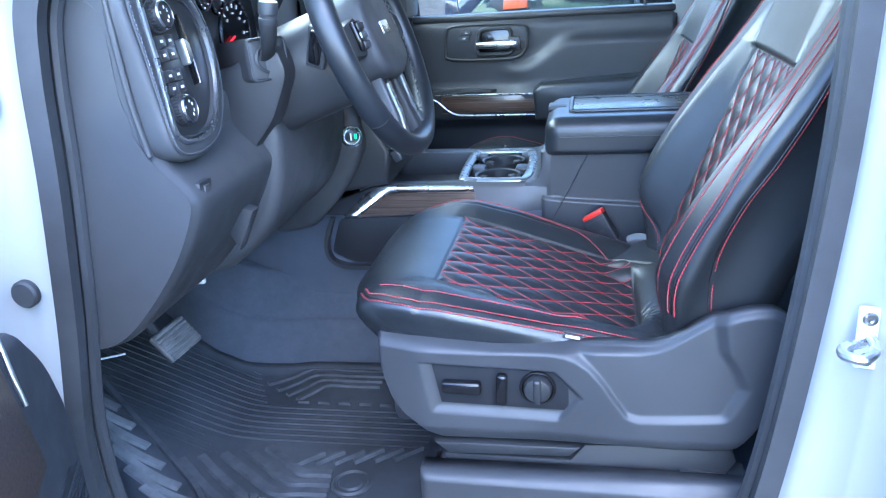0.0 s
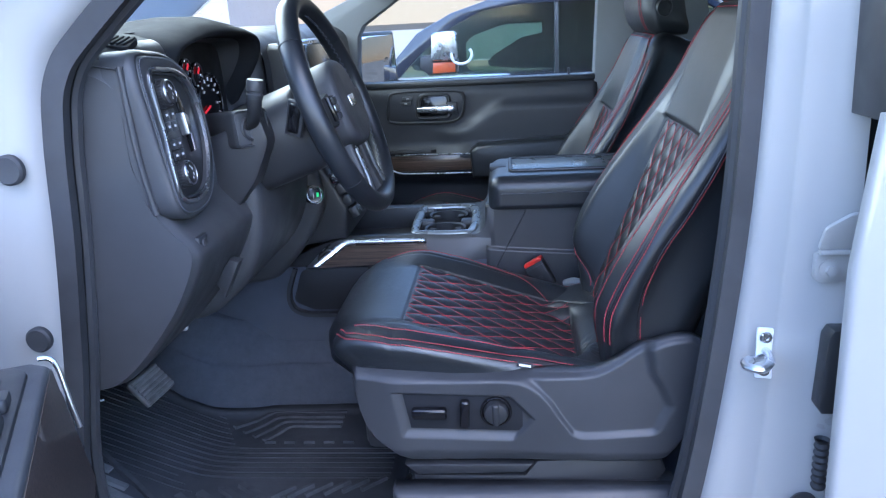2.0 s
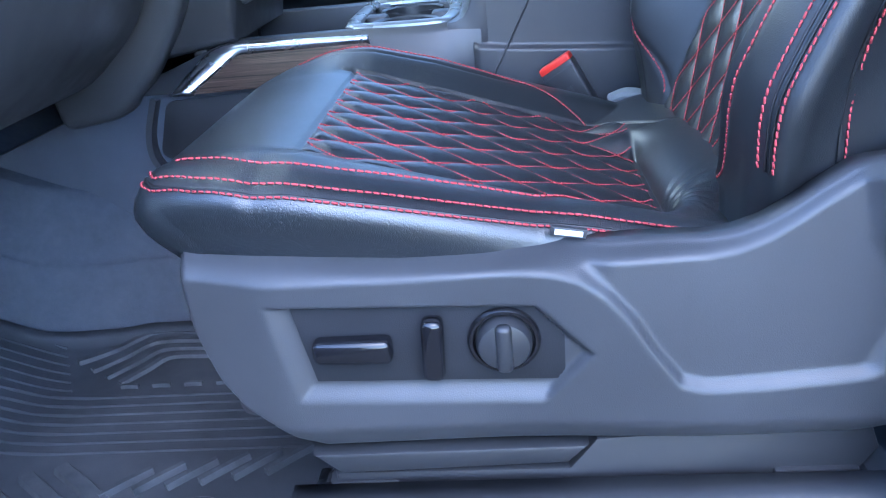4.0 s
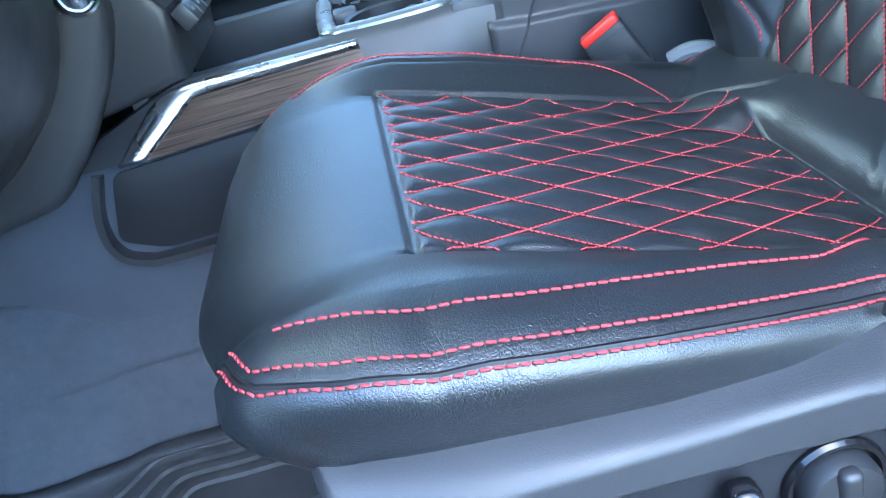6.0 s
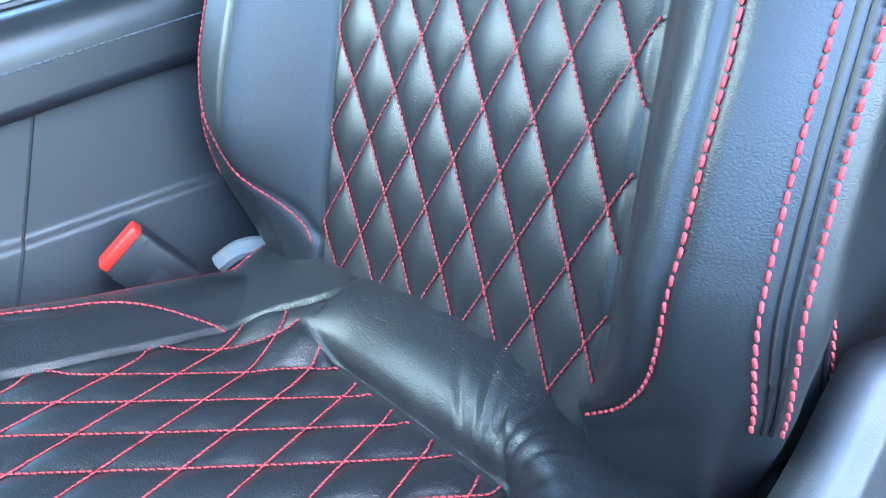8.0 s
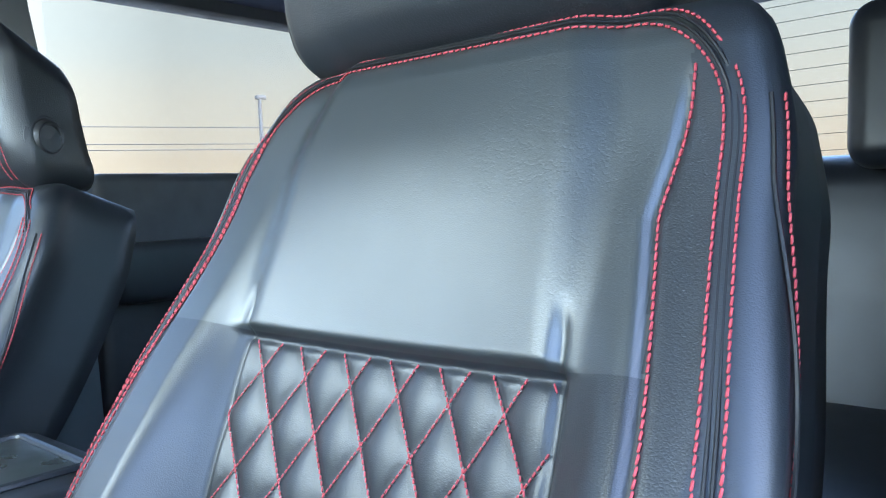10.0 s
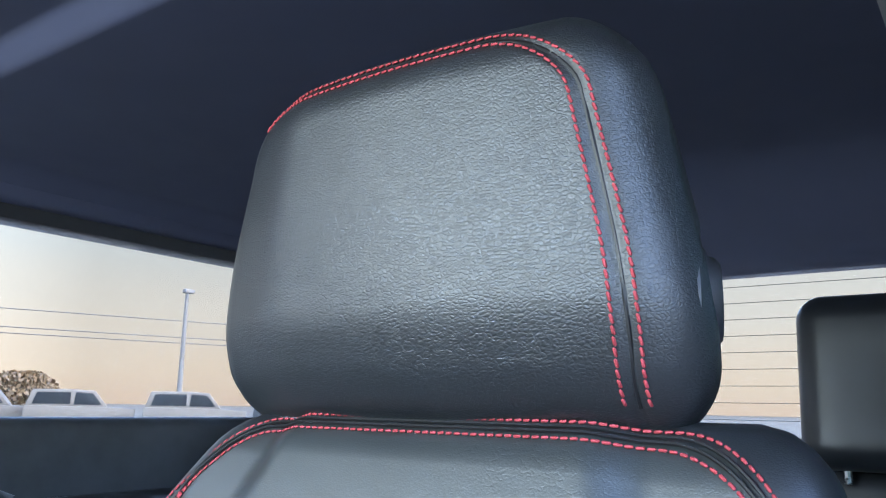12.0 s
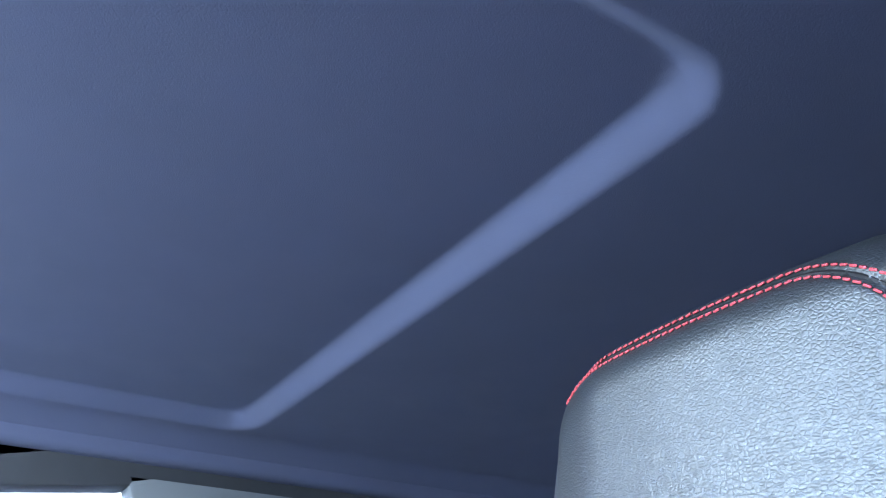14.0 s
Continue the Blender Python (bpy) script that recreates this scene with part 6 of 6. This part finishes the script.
# ---- seat belt buckle ----
buck = thing("seat_belt_buckle", "black seat belt buckle with red press button", "seat belt buckle")
d1 = Vector((0.036, -0.012, 0.024)).normalized()
d3 = Vector((-0.030, 0.007, 0.056)).normalized()
d2 = d3.cross(d1)
BM = Matrix.Translation((0.203, 0.248, 0.353)) @ Matrix((d1, d2, d3)).transposed().to_4x4()
bb = part("body", turned(box(-0.0225, 0.0225, -0.010, 0.010, -0.034, 0.027, 0.004, 3), BM), PLASTIC_DARK, buck)
part("button", turned(box(-0.0215, 0.0215, -0.009, 0.009, 0.024, 0.034, 0.003, 3), BM), RED, bb, "red press button")
part("imprint", turned(box(-0.007, 0.007, -0.0106, -0.0098, -0.012, -0.002), BM), PLASTIC, bb)
part("latch_edge", turned(box(-0.022, 0.022, -0.0105, -0.0095, 0.018, 0.0195), BM), PLASTIC, bb)
part("stalk", turned(box(-0.012, 0.012, -0.004, 0.004, -0.13, -0.03, 0.002), BM), PLASTIC_DARK, buck)
part("bracket", tube(spline([(0.255, 0.245, 0.330), (0.272, 0.236, 0.338), (0.290, 0.226, 0.336), (0.310, 0.220, 0.322)], 6), 0.009, n=10), TRIM_GREY, buck, "pale grey anchor bracket")
settle(buck)

# ---- passenger door ----
pdoor = thing("passenger_door", "closed charcoal passenger door with wood trim and chrome handle", "car door")
V, Fc = sheet(np.linspace(-0.52, 0.42, 60), np.linspace(-0.02, 0.692, 60), lambda U, W: (U, 1.145 - 0.022 * step(0.50, 0.46, W) - 0.020 * (1 - step(-0.014, 0.014, W - 0.545 - 0.075 * step(-0.02, 0.14, U))) * step(0.42, 0.47, W) * step(-0.10, 0.02, U) + 0.035 * step(0.40, 0.37, W) - 0.05 * step(0.22, 0.16, W) + 0.02 * step(0.66, 0.69, W), W), (0, 0.09, 0))
part("door_panel", mesh_of("door_panel", V, Fc), DOOR_SKIN, pdoor)
part("window_sill", box(-0.33, 0.42, 1.15, 1.20, 0.675, 0.695, 0.006), PLASTIC_DARK, pdoor)
g = part("window", prism([(-0.33, 0.69), (0.41, 0.675), (0.45, 1.24), (0.06, 1.24), (-0.36, 0.86)], 1.182, 1.186, "y"), GLASS, pdoor)
g.visible_shadow = False
part("wood_trim", box(-0.25, 0.047, 1.108, 1.125, 0.418, 0.468, 0.004), WOOD, pdoor, "dark wood veneer trim")
part("chrome_strip", tube([(-0.265, 1.106, 0.474), (0.045, 1.106, 0.469)], 0.0022, n=8), CHROME, pdoor)
part("chrome_strip", tube(spline([(-0.30, 1.106, 0.476), (-0.262, 1.106, 0.455), (-0.215, 1.106, 0.418), (-0.15, 1.106, 0.411), (0.045, 1.106, 0.409)], 6), 0.0026, n=8), CHROME, pdoor)
part("trim_ledge", prism([(-0.27, 1.118), (-0.27, 1.102), (-0.10, 1.100), (-0.085, 1.118)], 0.474, 0.486, "z", 0.003), PLASTIC_DARK, pdoor)
part("armrest", prism([(0.030, 0.400), (0.024, 0.482), (0.045, 0.500), (0.40, 0.520), (0.40, 0.400)], 1.055, 1.14, "y", 0.012, 3), LEATHER_SIDE, pdoor, "padded black armrest")
hp = spline([(-0.208, 0.664), (-0.12, 0.667), (-0.012, 0.662), (0.006, 0.645), (0.002, 0.595), (-0.03, 0.570), (-0.12, 0.568), (-0.222, 0.574), (-0.232, 0.600), (-0.226, 0.645)], 5, True)
ho = part("handle_bezel", prism([tuple(p) for p in hp], 1.130, 1.146, "y", 0.005, 3), DOOR_SKIN, pdoor)
part("bezel_rim", sweep([(p[0], 1.131, p[1]) for p in hp], ring(0.0046, 8), True, (0, 1, 0)), PLASTIC_DARK, ho)
cup = rounded([(-0.142, 0.583), (-0.128, 0.655), (-0.040, 0.655), (-0.036, 0.583)], 0.018, 6)
part("handle_recess", prism(cup, 1.1265, 1.134, "y", 0.002), GLOSS_BLACK, ho)
part("recess_rim", sweep([(p[0], 1.127, p[1]) for p in cup], ring(0.0065, 10), True, (0, 1, 0)), PLASTIC_DARK, ho)
part("handle_pivot", prism([(-0.046, 0.594), (-0.046, 0.630), (-0.014, 0.630), (-0.010, 0.594)], 1.116, 1.134, "y", 0.004), PLASTIC_DARK, ho)
part("door_handle", prism([(-0.141, 0.601), (-0.139, 0.619), (-0.040, 0.624), (-0.020, 0.621), (-0.018, 0.604), (-0.045, 0.600)], 1.106, 1.124, "y", 0.006, 4), CHROME, ho, "chrome pull handle")
for k in range(2):
    o = 0.007 * k
    lk = part("lock_switch", prism([(-0.192 + o, 0.624 + 0.015 * k), (-0.190 + o, 0.636 + 0.015 * k), (-0.158 + o, 0.637 + 0.015 * k), (-0.160 + o, 0.625 + 0.015 * k)], 1.124, 1.133, "y", 0.0015), PLASTIC, ho)
    part("lock_mark", box(-0.178 + o, -0.170 + o, 1.1232, 1.1245, 0.629 + 0.015 * k, 0.632 + 0.015 * k), GREY_MARK, lk)
part("lock_pin", lathe([(0.004, 0), (0.004, 0.02), (0.006, 0.024), (0, 0.027)], 12, Matrix.Translation((0.335, 1.165, 0.69))), PLASTIC_DARK, pdoor)
pocket = part("map_pocket", box(-0.40, 0.30, 1.07, 1.14, 0.06, 0.24, 0.02, 3), PLASTIC, pdoor)
settle(pdoor)
mir = thing("side_mirror", "black side mirror reflecting the pale sky", "side mirror")
MM = Matrix.Translation((-0.305, 1.425, 0.757)) @ Euler((0, radians(-3), radians(-24))).to_matrix().to_4x4()
part("housing", turned(box(-0.11, -0.004, -0.125, 0.125, -0.092, 0.092, 0.025, 3), MM), PLASTIC_DARK, mir)
part("mirror_frame", turned(box(-0.03, 0.006, -0.124, 0.124, -0.092, 0.092, 0.012, 3), MM), PLASTIC_DARK, mir)
part("mirror_glass", turned(box(0.0, 0.0075, -0.110, 0.110, -0.079, 0.079, 0.003), MM), MIRROR, mir, "mirror glass")
part("arm", box(-0.42, -0.35, 1.20, 1.34, 0.67, 0.72, 0.01), PLASTIC_DARK, mir)
settle(mir)

# ---- driver's door, standing open ----
ddoor = thing("driver_door", "open driver door with wood trim and window switches", "car door")
DM = Matrix.Translation((-0.545, -0.50, 0.0)) @ Euler((0, 0, radians(-63.8))).to_matrix().to_4x4()


def dd(bm):
    return turned(bm, DM)


# local: x along the door from its hinge, y towards the inside of the cab
part("inner_panel", dd(box(0.02, 0.98, -0.06, 0.03, -0.02, 0.70, 0.02, 3)), PLASTIC_SOFT, ddoor)
part("outer_skin", dd(box(0.0, 1.0, -0.13, -0.06, -0.14, 0.72, 0.02, 3)), PAINT, ddoor, "white outer skin")
AM = DM @ Matrix.Translation((0.25, 0.022, 0.057))


def da(bm):
    return turned(bm, AM)


arm = part("armrest", da(prism([(0.02, -0.02), (0.02, 0.107), (0.035, 0.123), (0.62, 0.123), (0.66, -0.02)], 0.40, 0.535, "z", 0.007, 3)), PLASTIC_SOFT, ddoor)
part("wood_trim", da(prism([(0.110, 0.528), (0.1235, 0.529), (0.142, 0.405), (0.110, 0.398)], 0.030, 0.62, "x", 0.002)), WOOD, arm, "dark wood veneer trim")
part("chrome_edge", da(tube(spline([(0.020, 0.112, 0.5365), (0.020, 0.122, 0.5345), (0.022, 0.128, 0.522), (0.026, 0.133, 0.488), (0.028, 0.137, 0.462)], 6), 0.0024, n=10)), CHROME, arm, "chrome end strip of the armrest")
pod = part("switch_pod", da(prism(rounded([(0.036, 0.0), (0.036, 0.095), (0.052, 0.107), (0.30, 0.107), (0.30, 0.0)], 0.008), 0.532, 0.5395, "z", 0.003)), PLASTIC_DARK, arm)
for k in range(4):
    sw = part("window_switch", da(turned(prism(rounded([(-0.018, -0.020), (-0.020, 0.020), (0.016, 0.022), (0.019, -0.018)], 0.006), -0.004, 0.008, "z", 0.003), Matrix.Translation((0.124 + 0.046 * (k // 2), 0.032 + 0.048 * (k % 2), 0.541)) @ Euler((0, radians(-8), 0)).to_matrix().to_4x4())), PLASTIC_DARK, pod)
    part("switch_mark", da(box(0.118 + 0.046 * (k // 2), 0.123 + 0.046 * (k // 2), 0.024 + 0.048 * (k % 2), 0.040 + 0.048 * (k % 2), 0.5486, 0.5498)), WHITE_MARK, sw)
mdial = part("mirror_switch", da(lathe([(0.026, 0), (0.026, 0.004), (0.023, 0.006), (0.020, 0.004), (0.017, 0.004), (0.016, 0.009), (0, 0.010)], 28, Matrix.Translation((0.072, 0.062, 0.538)))), PLASTIC, pod)
part("mirror_mark", da(box(0.069, 0.075, 0.058, 0.066, 0.5478, 0.5486)), WHITE_MARK, mdial)
part("lower_panel", dd(prism(rounded([(0.015, -0.02), (0.015, 0.385), (0.055, 0.465), (0.13, 0.535), (0.95, 0.535), (0.96, -0.02)], 0.03), 0.02, 0.124, "y", 0.018, 4)), PLASTIC_SOFT, ddoor)
grille = part("speaker_grille", dd(prism(rounded([(0.040, 0.08), (0.040, 0.30), (0.07, 0.335), (0.22, 0.335), (0.24, 0.08)], 0.02), 0.115, 0.1265, "y", 0.004)), PLASTIC_DARK, ddoor)
for k in range(26):
    part("grille_rib", dd(box(0.048, 0.215, 0.126, 0.1285, 0.098 + 0.0088 * k, 0.102 + 0.0088 * k)), PLASTIC, grille)
settle(ddoor)

# ---- rear seat ----
rear = thing("rear_bench", "black rear bench seat with two headrests", "car seat")
part("backrest", Pillow(-0.28, 1.12, 0.30, 0.83, 0.06, 0.05, lambda x, y: 0 * x, lambda b, u, h: (1.52 + (u - 0.3) * 0.2 - h, b, u), pitch=0.05).mesh("rear_back"), LEATHER_SIDE, rear)
part("bench_cushion", Pillow(1.05, 1.60, -0.28, 1.12, 0.05, 0.08, lambda x, y: 0.40 + 0 * x, plain, pitch=0.05).mesh("rear_cushion"), LEATHER_SIDE, rear)
for y in (-0.092, 0.42, 0.915):
    wid, ht = (0.112, 0.275) if y != 0.42 else (0.10, 0.06)
    h = part("headrest", Pillow(y - wid, y + wid, 0.80, 0.815 + ht, 0.045, 0.035, lambda x, z: 0 * x, lambda b, u, h: (1.56 - h + (u - 0.83) * 0.1, b, u), pitch=0.03).mesh("rear_headrest"), LEATHER_SIDE, rear)
    for s in (-0.045, 0.045):
        part("post", tube([(1.60, y + s, 0.78), (1.60, y + s, 0.86)], 0.006, n=8, up=(1, 0, 0)), CHROME, h)
settle(rear)

# windscreen surround
ws = thing("windscreen", "clear windscreen above the dashboard", "windscreen")
g = part("pane", mesh_of("pane", [(-1.03, -0.36, 0.79), (-1.03, 1.20, 0.79), (-0.32, 1.14, 1.30), (-0.32, -0.30, 1.30), (-1.036, -0.36, 0.793), (-1.036, 1.20, 0.793), (-0.326, 1.14, 1.303), (-0.326, -0.30, 1.303)], [(0, 1, 2, 3), (7, 6, 5, 4), (0, 4, 5, 1), (1, 5, 6, 2), (2, 6, 7, 3), (3, 7, 4, 0)], False), GLASS, ws)
g.visible_shadow = False
part("header", box(-0.50, -0.26, -0.36, 1.20, 1.285, 1.37, 0.02), HEADLINER, ws)
part("near_pillar", sweep(spline([(-0.62, -0.352, 0.78), (-0.44, -0.348, 0.885), (-0.345, -0.345, 0.955), (-0.20, -0.34, 1.055), (0.0, -0.33, 1.19), (0.10, -0.32, 1.27)], 5), [(-0.012, -0.018), (0.012, -0.018), (0.016, 0.02), (-0.012, 0.02)]), TRIM_GREY, ws)
part("far_handle", prism(rounded([(-0.26, 0.955), (-0.235, 0.985), (-0.06, 1.10), (-0.03, 1.085), (-0.04, 1.06), (-0.20, 0.945)], 0.012), 1.118, 1.15, "y", 0.008, 3), TRIM_GREY, ws, "grab handle on the far pillar")
part("bonnet", box(-2.3, -1.03, -0.42, 1.26, 0.30, 0.72, 0.06, 3), PAINT, ws, "white bonnet")
settle(ws)

# ---- outside ----
GROUND_Z = -0.66
V, Fc = sheet(np.linspace(-400, 400, 24), np.linspace(-400, 400, 24), lambda U, W: (U, W, GROUND_Z + 0 * U))
tagged(part("ground", mesh_of("ground", V, Fc), ASPHALT), "flat pale concrete parking lot", "ground", kind="structure")
# pale sheet added so the view stays bright below the horizon
V, Fc = sheet(np.linspace(-60, 9, 8), np.linspace(9, 120, 10), lambda U, W: (U, W, GROUND_Z + 0.03 + 0 * U), (0, 0, -0.028))
tagged(part("pavement", mesh_of("pavement", V, Fc, False), CREAM_FILL), "added pale sheet that brightens the far ground", "pavement", kind="structure")

nt_ = thing("parked_truck", "dark blue pickup parked alongside with chrome towing mirrors", "truck")
TY = 3.6
part("body", prism([(-2.6, -0.1), (-2.6, 0.36), (-0.78, 0.46), (-0.62, 0.52), (2.4, 0.52), (2.4, -0.1)], TY, TY + 1.9, "y", 0.05, 3), NAVY_PAINT, nt_)
roofline = [(-0.68, 0.50), (-0.594, 0.60), (-0.406, 0.797), (-0.192, 0.905), (0.10, 0.990), (0.34, 1.002), (0.61, 1.002), (1.35, 0.990), (1.56, 0.90), (1.84, 0.52)]
daylight = [(1.60, 0.53), (1.42, 0.84), (1.26, 0.925), (0.60, 0.938), (0.44, 0.937), (0.20, 0.934), (0.0, 0.908), (-0.178, 0.826), (-0.40, 0.66), (-0.53, 0.53)]
for y0 in (TY + 0.04, TY + 1.80):
    part("cab_side", prism(roofline + daylight, y0, y0 + 0.07, "y", 0.010), NAVY_PAINT, nt_)
    part("door_pillar", prism([(0.438, 0.52), (0.440, 0.94), (0.466, 0.94), (0.464, 0.52)], y0 + 0.012, y0 + 0.06, "y", 0.006), PLASTIC_DARK, nt_)
    part("side_window", prism(daylight[::-1], y0 + 0.03, y0 + 0.036, "y"), TRUCK_GLASS, nt_).visible_shadow = False
part("roof", prism([(0.08, 0.985), (0.34, 0.999), (1.35, 0.988), (1.45, 0.95), (0.30, 0.955)], TY + 0.11, TY + 1.80, "y", 0.008), NAVY_PAINT, nt_)
# the dark lining of the far side leaves the front door glass and the corner of the windscreen open
far_open = [(-0.184, 0.674), (-0.123, 0.730), (0.130, 0.808), (0.424, 0.817), (0.447, 0.775), (0.445, 0.728), (0.265, 0.700), (0.033, 0.567), (-0.086, 0.436), (-0.179, 0.440)]
part("far_lining", prism([(-0.55, 0.30), (-0.55, 0.56), (-0.40, 0.76), (-0.19, 0.875), (0.10, 0.960), (1.3, 0.960), (1.5, 0.88), (1.6, 0.775)] + far_open[4::-1] + [far_open[-1], (-0.179, 0.30)], TY + 1.58, TY + 1.62, "y"), PLASTIC_DARK, nt_)
part("far_lining", prism([(-0.178, 0.30), far_open[-1], far_open[-2]] + far_open[-3:3:-1] + [(1.6, 0.774), (1.6, 0.30)], TY + 1.58, TY + 1.62, "y"), PLASTIC_DARK, nt_)
mr = part("mirror", prism([(-0.300, 0.640), (-0.292, 0.790), (-0.270, 0.802), (-0.165, 0.806), (-0.148, 0.790), (-0.146, 0.655), (-0.160, 0.640)], TY - 0.24, TY - 0.10, "y", 0.014, 3), CHROME, nt_, "chrome towing mirror")
part("mirror_base", prism([(-0.372, 0.600), (-0.365, 0.664), (-0.30, 0.668), (-0.150, 0.634), (-0.155, 0.560), (-0.32, 0.555)], TY - 0.20, TY + 0.05, "y", 0.01), PLASTIC_DARK, mr)
part("mirror_lamp", prism([(-0.296, 0.566), (-0.290, 0.630), (-0.158, 0.632), (-0.160, 0.572)], TY - 0.225, TY - 0.19, "y", 0.008), AMBER, mr)
part("mirror_hook", tube(spline([(-0.178, TY - 0.26, 0.680), (-0.165, TY - 0.26, 0.636), (-0.125, TY - 0.25, 0.618), (-0.080, TY - 0.24, 0.630), (-0.058, TY - 0.24, 0.668), (-0.070, TY - 0.24, 0.700)], 6), 0.008, n=10), WHITE_MARK, mr, "white curved strap")
for x in (-1.7, 1.6):
    mm = Matrix.Translation((x, TY + 0.1, GROUND_Z + 0.40)) @ Euler((radians(90), 0, 0)).to_matrix().to_4x4()
    wh = part("wheel", lathe([(0.40, -0.12), (0.40, 0.10), (0.34, 0.13), (0.25, 0.11), (0.24, 0.04), (0, 0.05)], 32, mm), RUBBER, nt_)
part("roof_lamp", prism([(-0.06, 0.985), (-0.02, 1.020), (0.06, 1.045), (0.20, 1.035), (0.22, 0.985)], TY + 0.30, TY + 0.9, "y", 0.01), PLASTIC_DARK, nt_)
settle(nt_)

wall = thing("block_building", "cream block building with white panels", "building")
part("block_wall", box(-30, -9.5, 24, 32, GROUND_Z, 9.0), BLOCK, wall)
part("white_panel", box(-9.5, -8.6, 23.9, 32, GROUND_Z, 9.0), PAINT, wall)
for k in range(14):
    z = 0.2 + 0.6 * k
    part("course", box(-14.5, -9.45, 23.95, 24.02, z, z + 0.56, 0.02), BLOCK, wall)
settle(wall)


def lot_car(x, y, yaw, dark=False):
    c = thing("parked_pickup", "silver pickup parked far across the lot", "pickup truck", group="cars across the lot")
    M_ = Matrix.Translation((x, y, GROUND_Z)) @ Euler((0, 0, yaw)).to_matrix().to_4x4()
    part("body", turned(prism([(-2.9, 0.45), (-2.9, 1.02), (-1.35, 1.12), (2.9, 1.15), (2.9, 0.45)], -0.95, 0.95, "y", 0.08), M_), CAR_SILVER, c)
    part("cab", turned(prism([(-1.45, 1.10), (-0.70, 2.02), (0.6, 2.08), (2.55, 2.05), (2.85, 1.10)], -0.82, 0.82, "y", 0.08), M_), CAR_SILVER, c)
    part("door_window", turned(prism([(-1.10, 1.22), (-0.58, 1.88), (0.30, 1.92), (0.38, 1.22)], -0.84, 0.84, "y", 0.02), M_), CAR_DARK, c)
    part("rear_side_window", turned(prism([(0.55, 1.24), (0.55, 1.92), (2.30, 1.90), (2.52, 1.24)], -0.84, 0.84, "y", 0.02), M_), CAR_DARK, c)
    part("tail_lamp", turned(box(2.86, 2.93, -0.95, -0.75, 0.8, 1.1), M_), RED_MARK, c)
    for wx in (-1.9, 1.9):
        part("wheel", turned(lathe([(0.39, -0.97), (0.39, 0.97)], 20, Euler((radians(90), 0, 0)).to_matrix().to_4x4()), M_ @ Matrix.Translation((wx, 0, 0.39))), RUBBER, c)
    return settle(c)


lot_car(25.4, 43.6, 2.60)
lot_car(30.2, 39.4, 2.50)
lot_car(37, 36, 2.5)
lot_car(22, 48, 2.6)
lot_car(47, 6, 1.6)
lot_car(50, -1, 1.55)
pole = thing("light_pole", "tall galvanised lamp pole in the lot", "light pole")
part("mast", lathe([(0.20, 0), (0.13, 9.4), (0, 9.4)], 16, Matrix.Translation((35.4, 48.3, GROUND_Z))), POLE_PAINT, pole)
part("lamp_head", box(35.1, 35.9, 48.1, 48.5, GROUND_Z + 9.3, GROUND_Z + 9.6, 0.05), POLE_PAINT, pole)
settle(pole)
random.seed(4)
tree = thing("autumn_tree", "round autumn tree with thinning brown leaves", "tree")
TX = Vector((29.3, 58.5, GROUND_Z))
part("trunk", lathe([(0.22, 0), (0.16, 1.2), (0.10, 2.4), (0.0, 3.6)], 10, Matrix.Translation(TX)), BARK, tree)
V, Fc = [], []
for k in range(2200):
    a, r, z = random.uniform(0, 6.28), 2.6 * math.sqrt(random.random()), random.uniform(0.9, 3.4)
    r *= math.sqrt(max(0.05, 1 - ((z - 1.9) / 1.7) ** 2)) * random.uniform(0.6, 1.15)
    p = TX + Vector((r * math.cos(a), r * math.sin(a), z))
    q = Euler((random.uniform(0, 6), random.uniform(0, 6), random.uniform(0, 6))).to_matrix() * 0.16
    i = len(V)
    V += [p + q @ Vector(c) for c in ((-1, -0.6, 0), (1, -0.6, 0), (1, 0.6, 0), (-1, 0.6, 0))]
    Fc.append((i, i + 1, i + 2, i + 3))
part("crown", mesh_of("crown", V, Fc, False), LEAF, tree)
settle(tree)
cables = thing("overhead_cables", "thin overhead power cables", "cables")
for z in (6.6, 7.1, 8.6):
    part("cable", tube(spline([(-20, 90, z), (40, 62, z - 0.6), (110, 40, z)], 8), 0.035, n=5), PLASTIC_DARK, cables)

# far sky seen through the windows
V, Fc = sheet(np.linspace(radians(-25), radians(150), 60), np.linspace(-4, 84, 20), lambda U, W: (300 * np.cos(U), 300 * np.sin(U), W))
tagged(part("backdrop", mesh_of("backdrop", V, Fc), DUSK), "peach evening sky with thin cloud streaks", "sky", kind="structure")
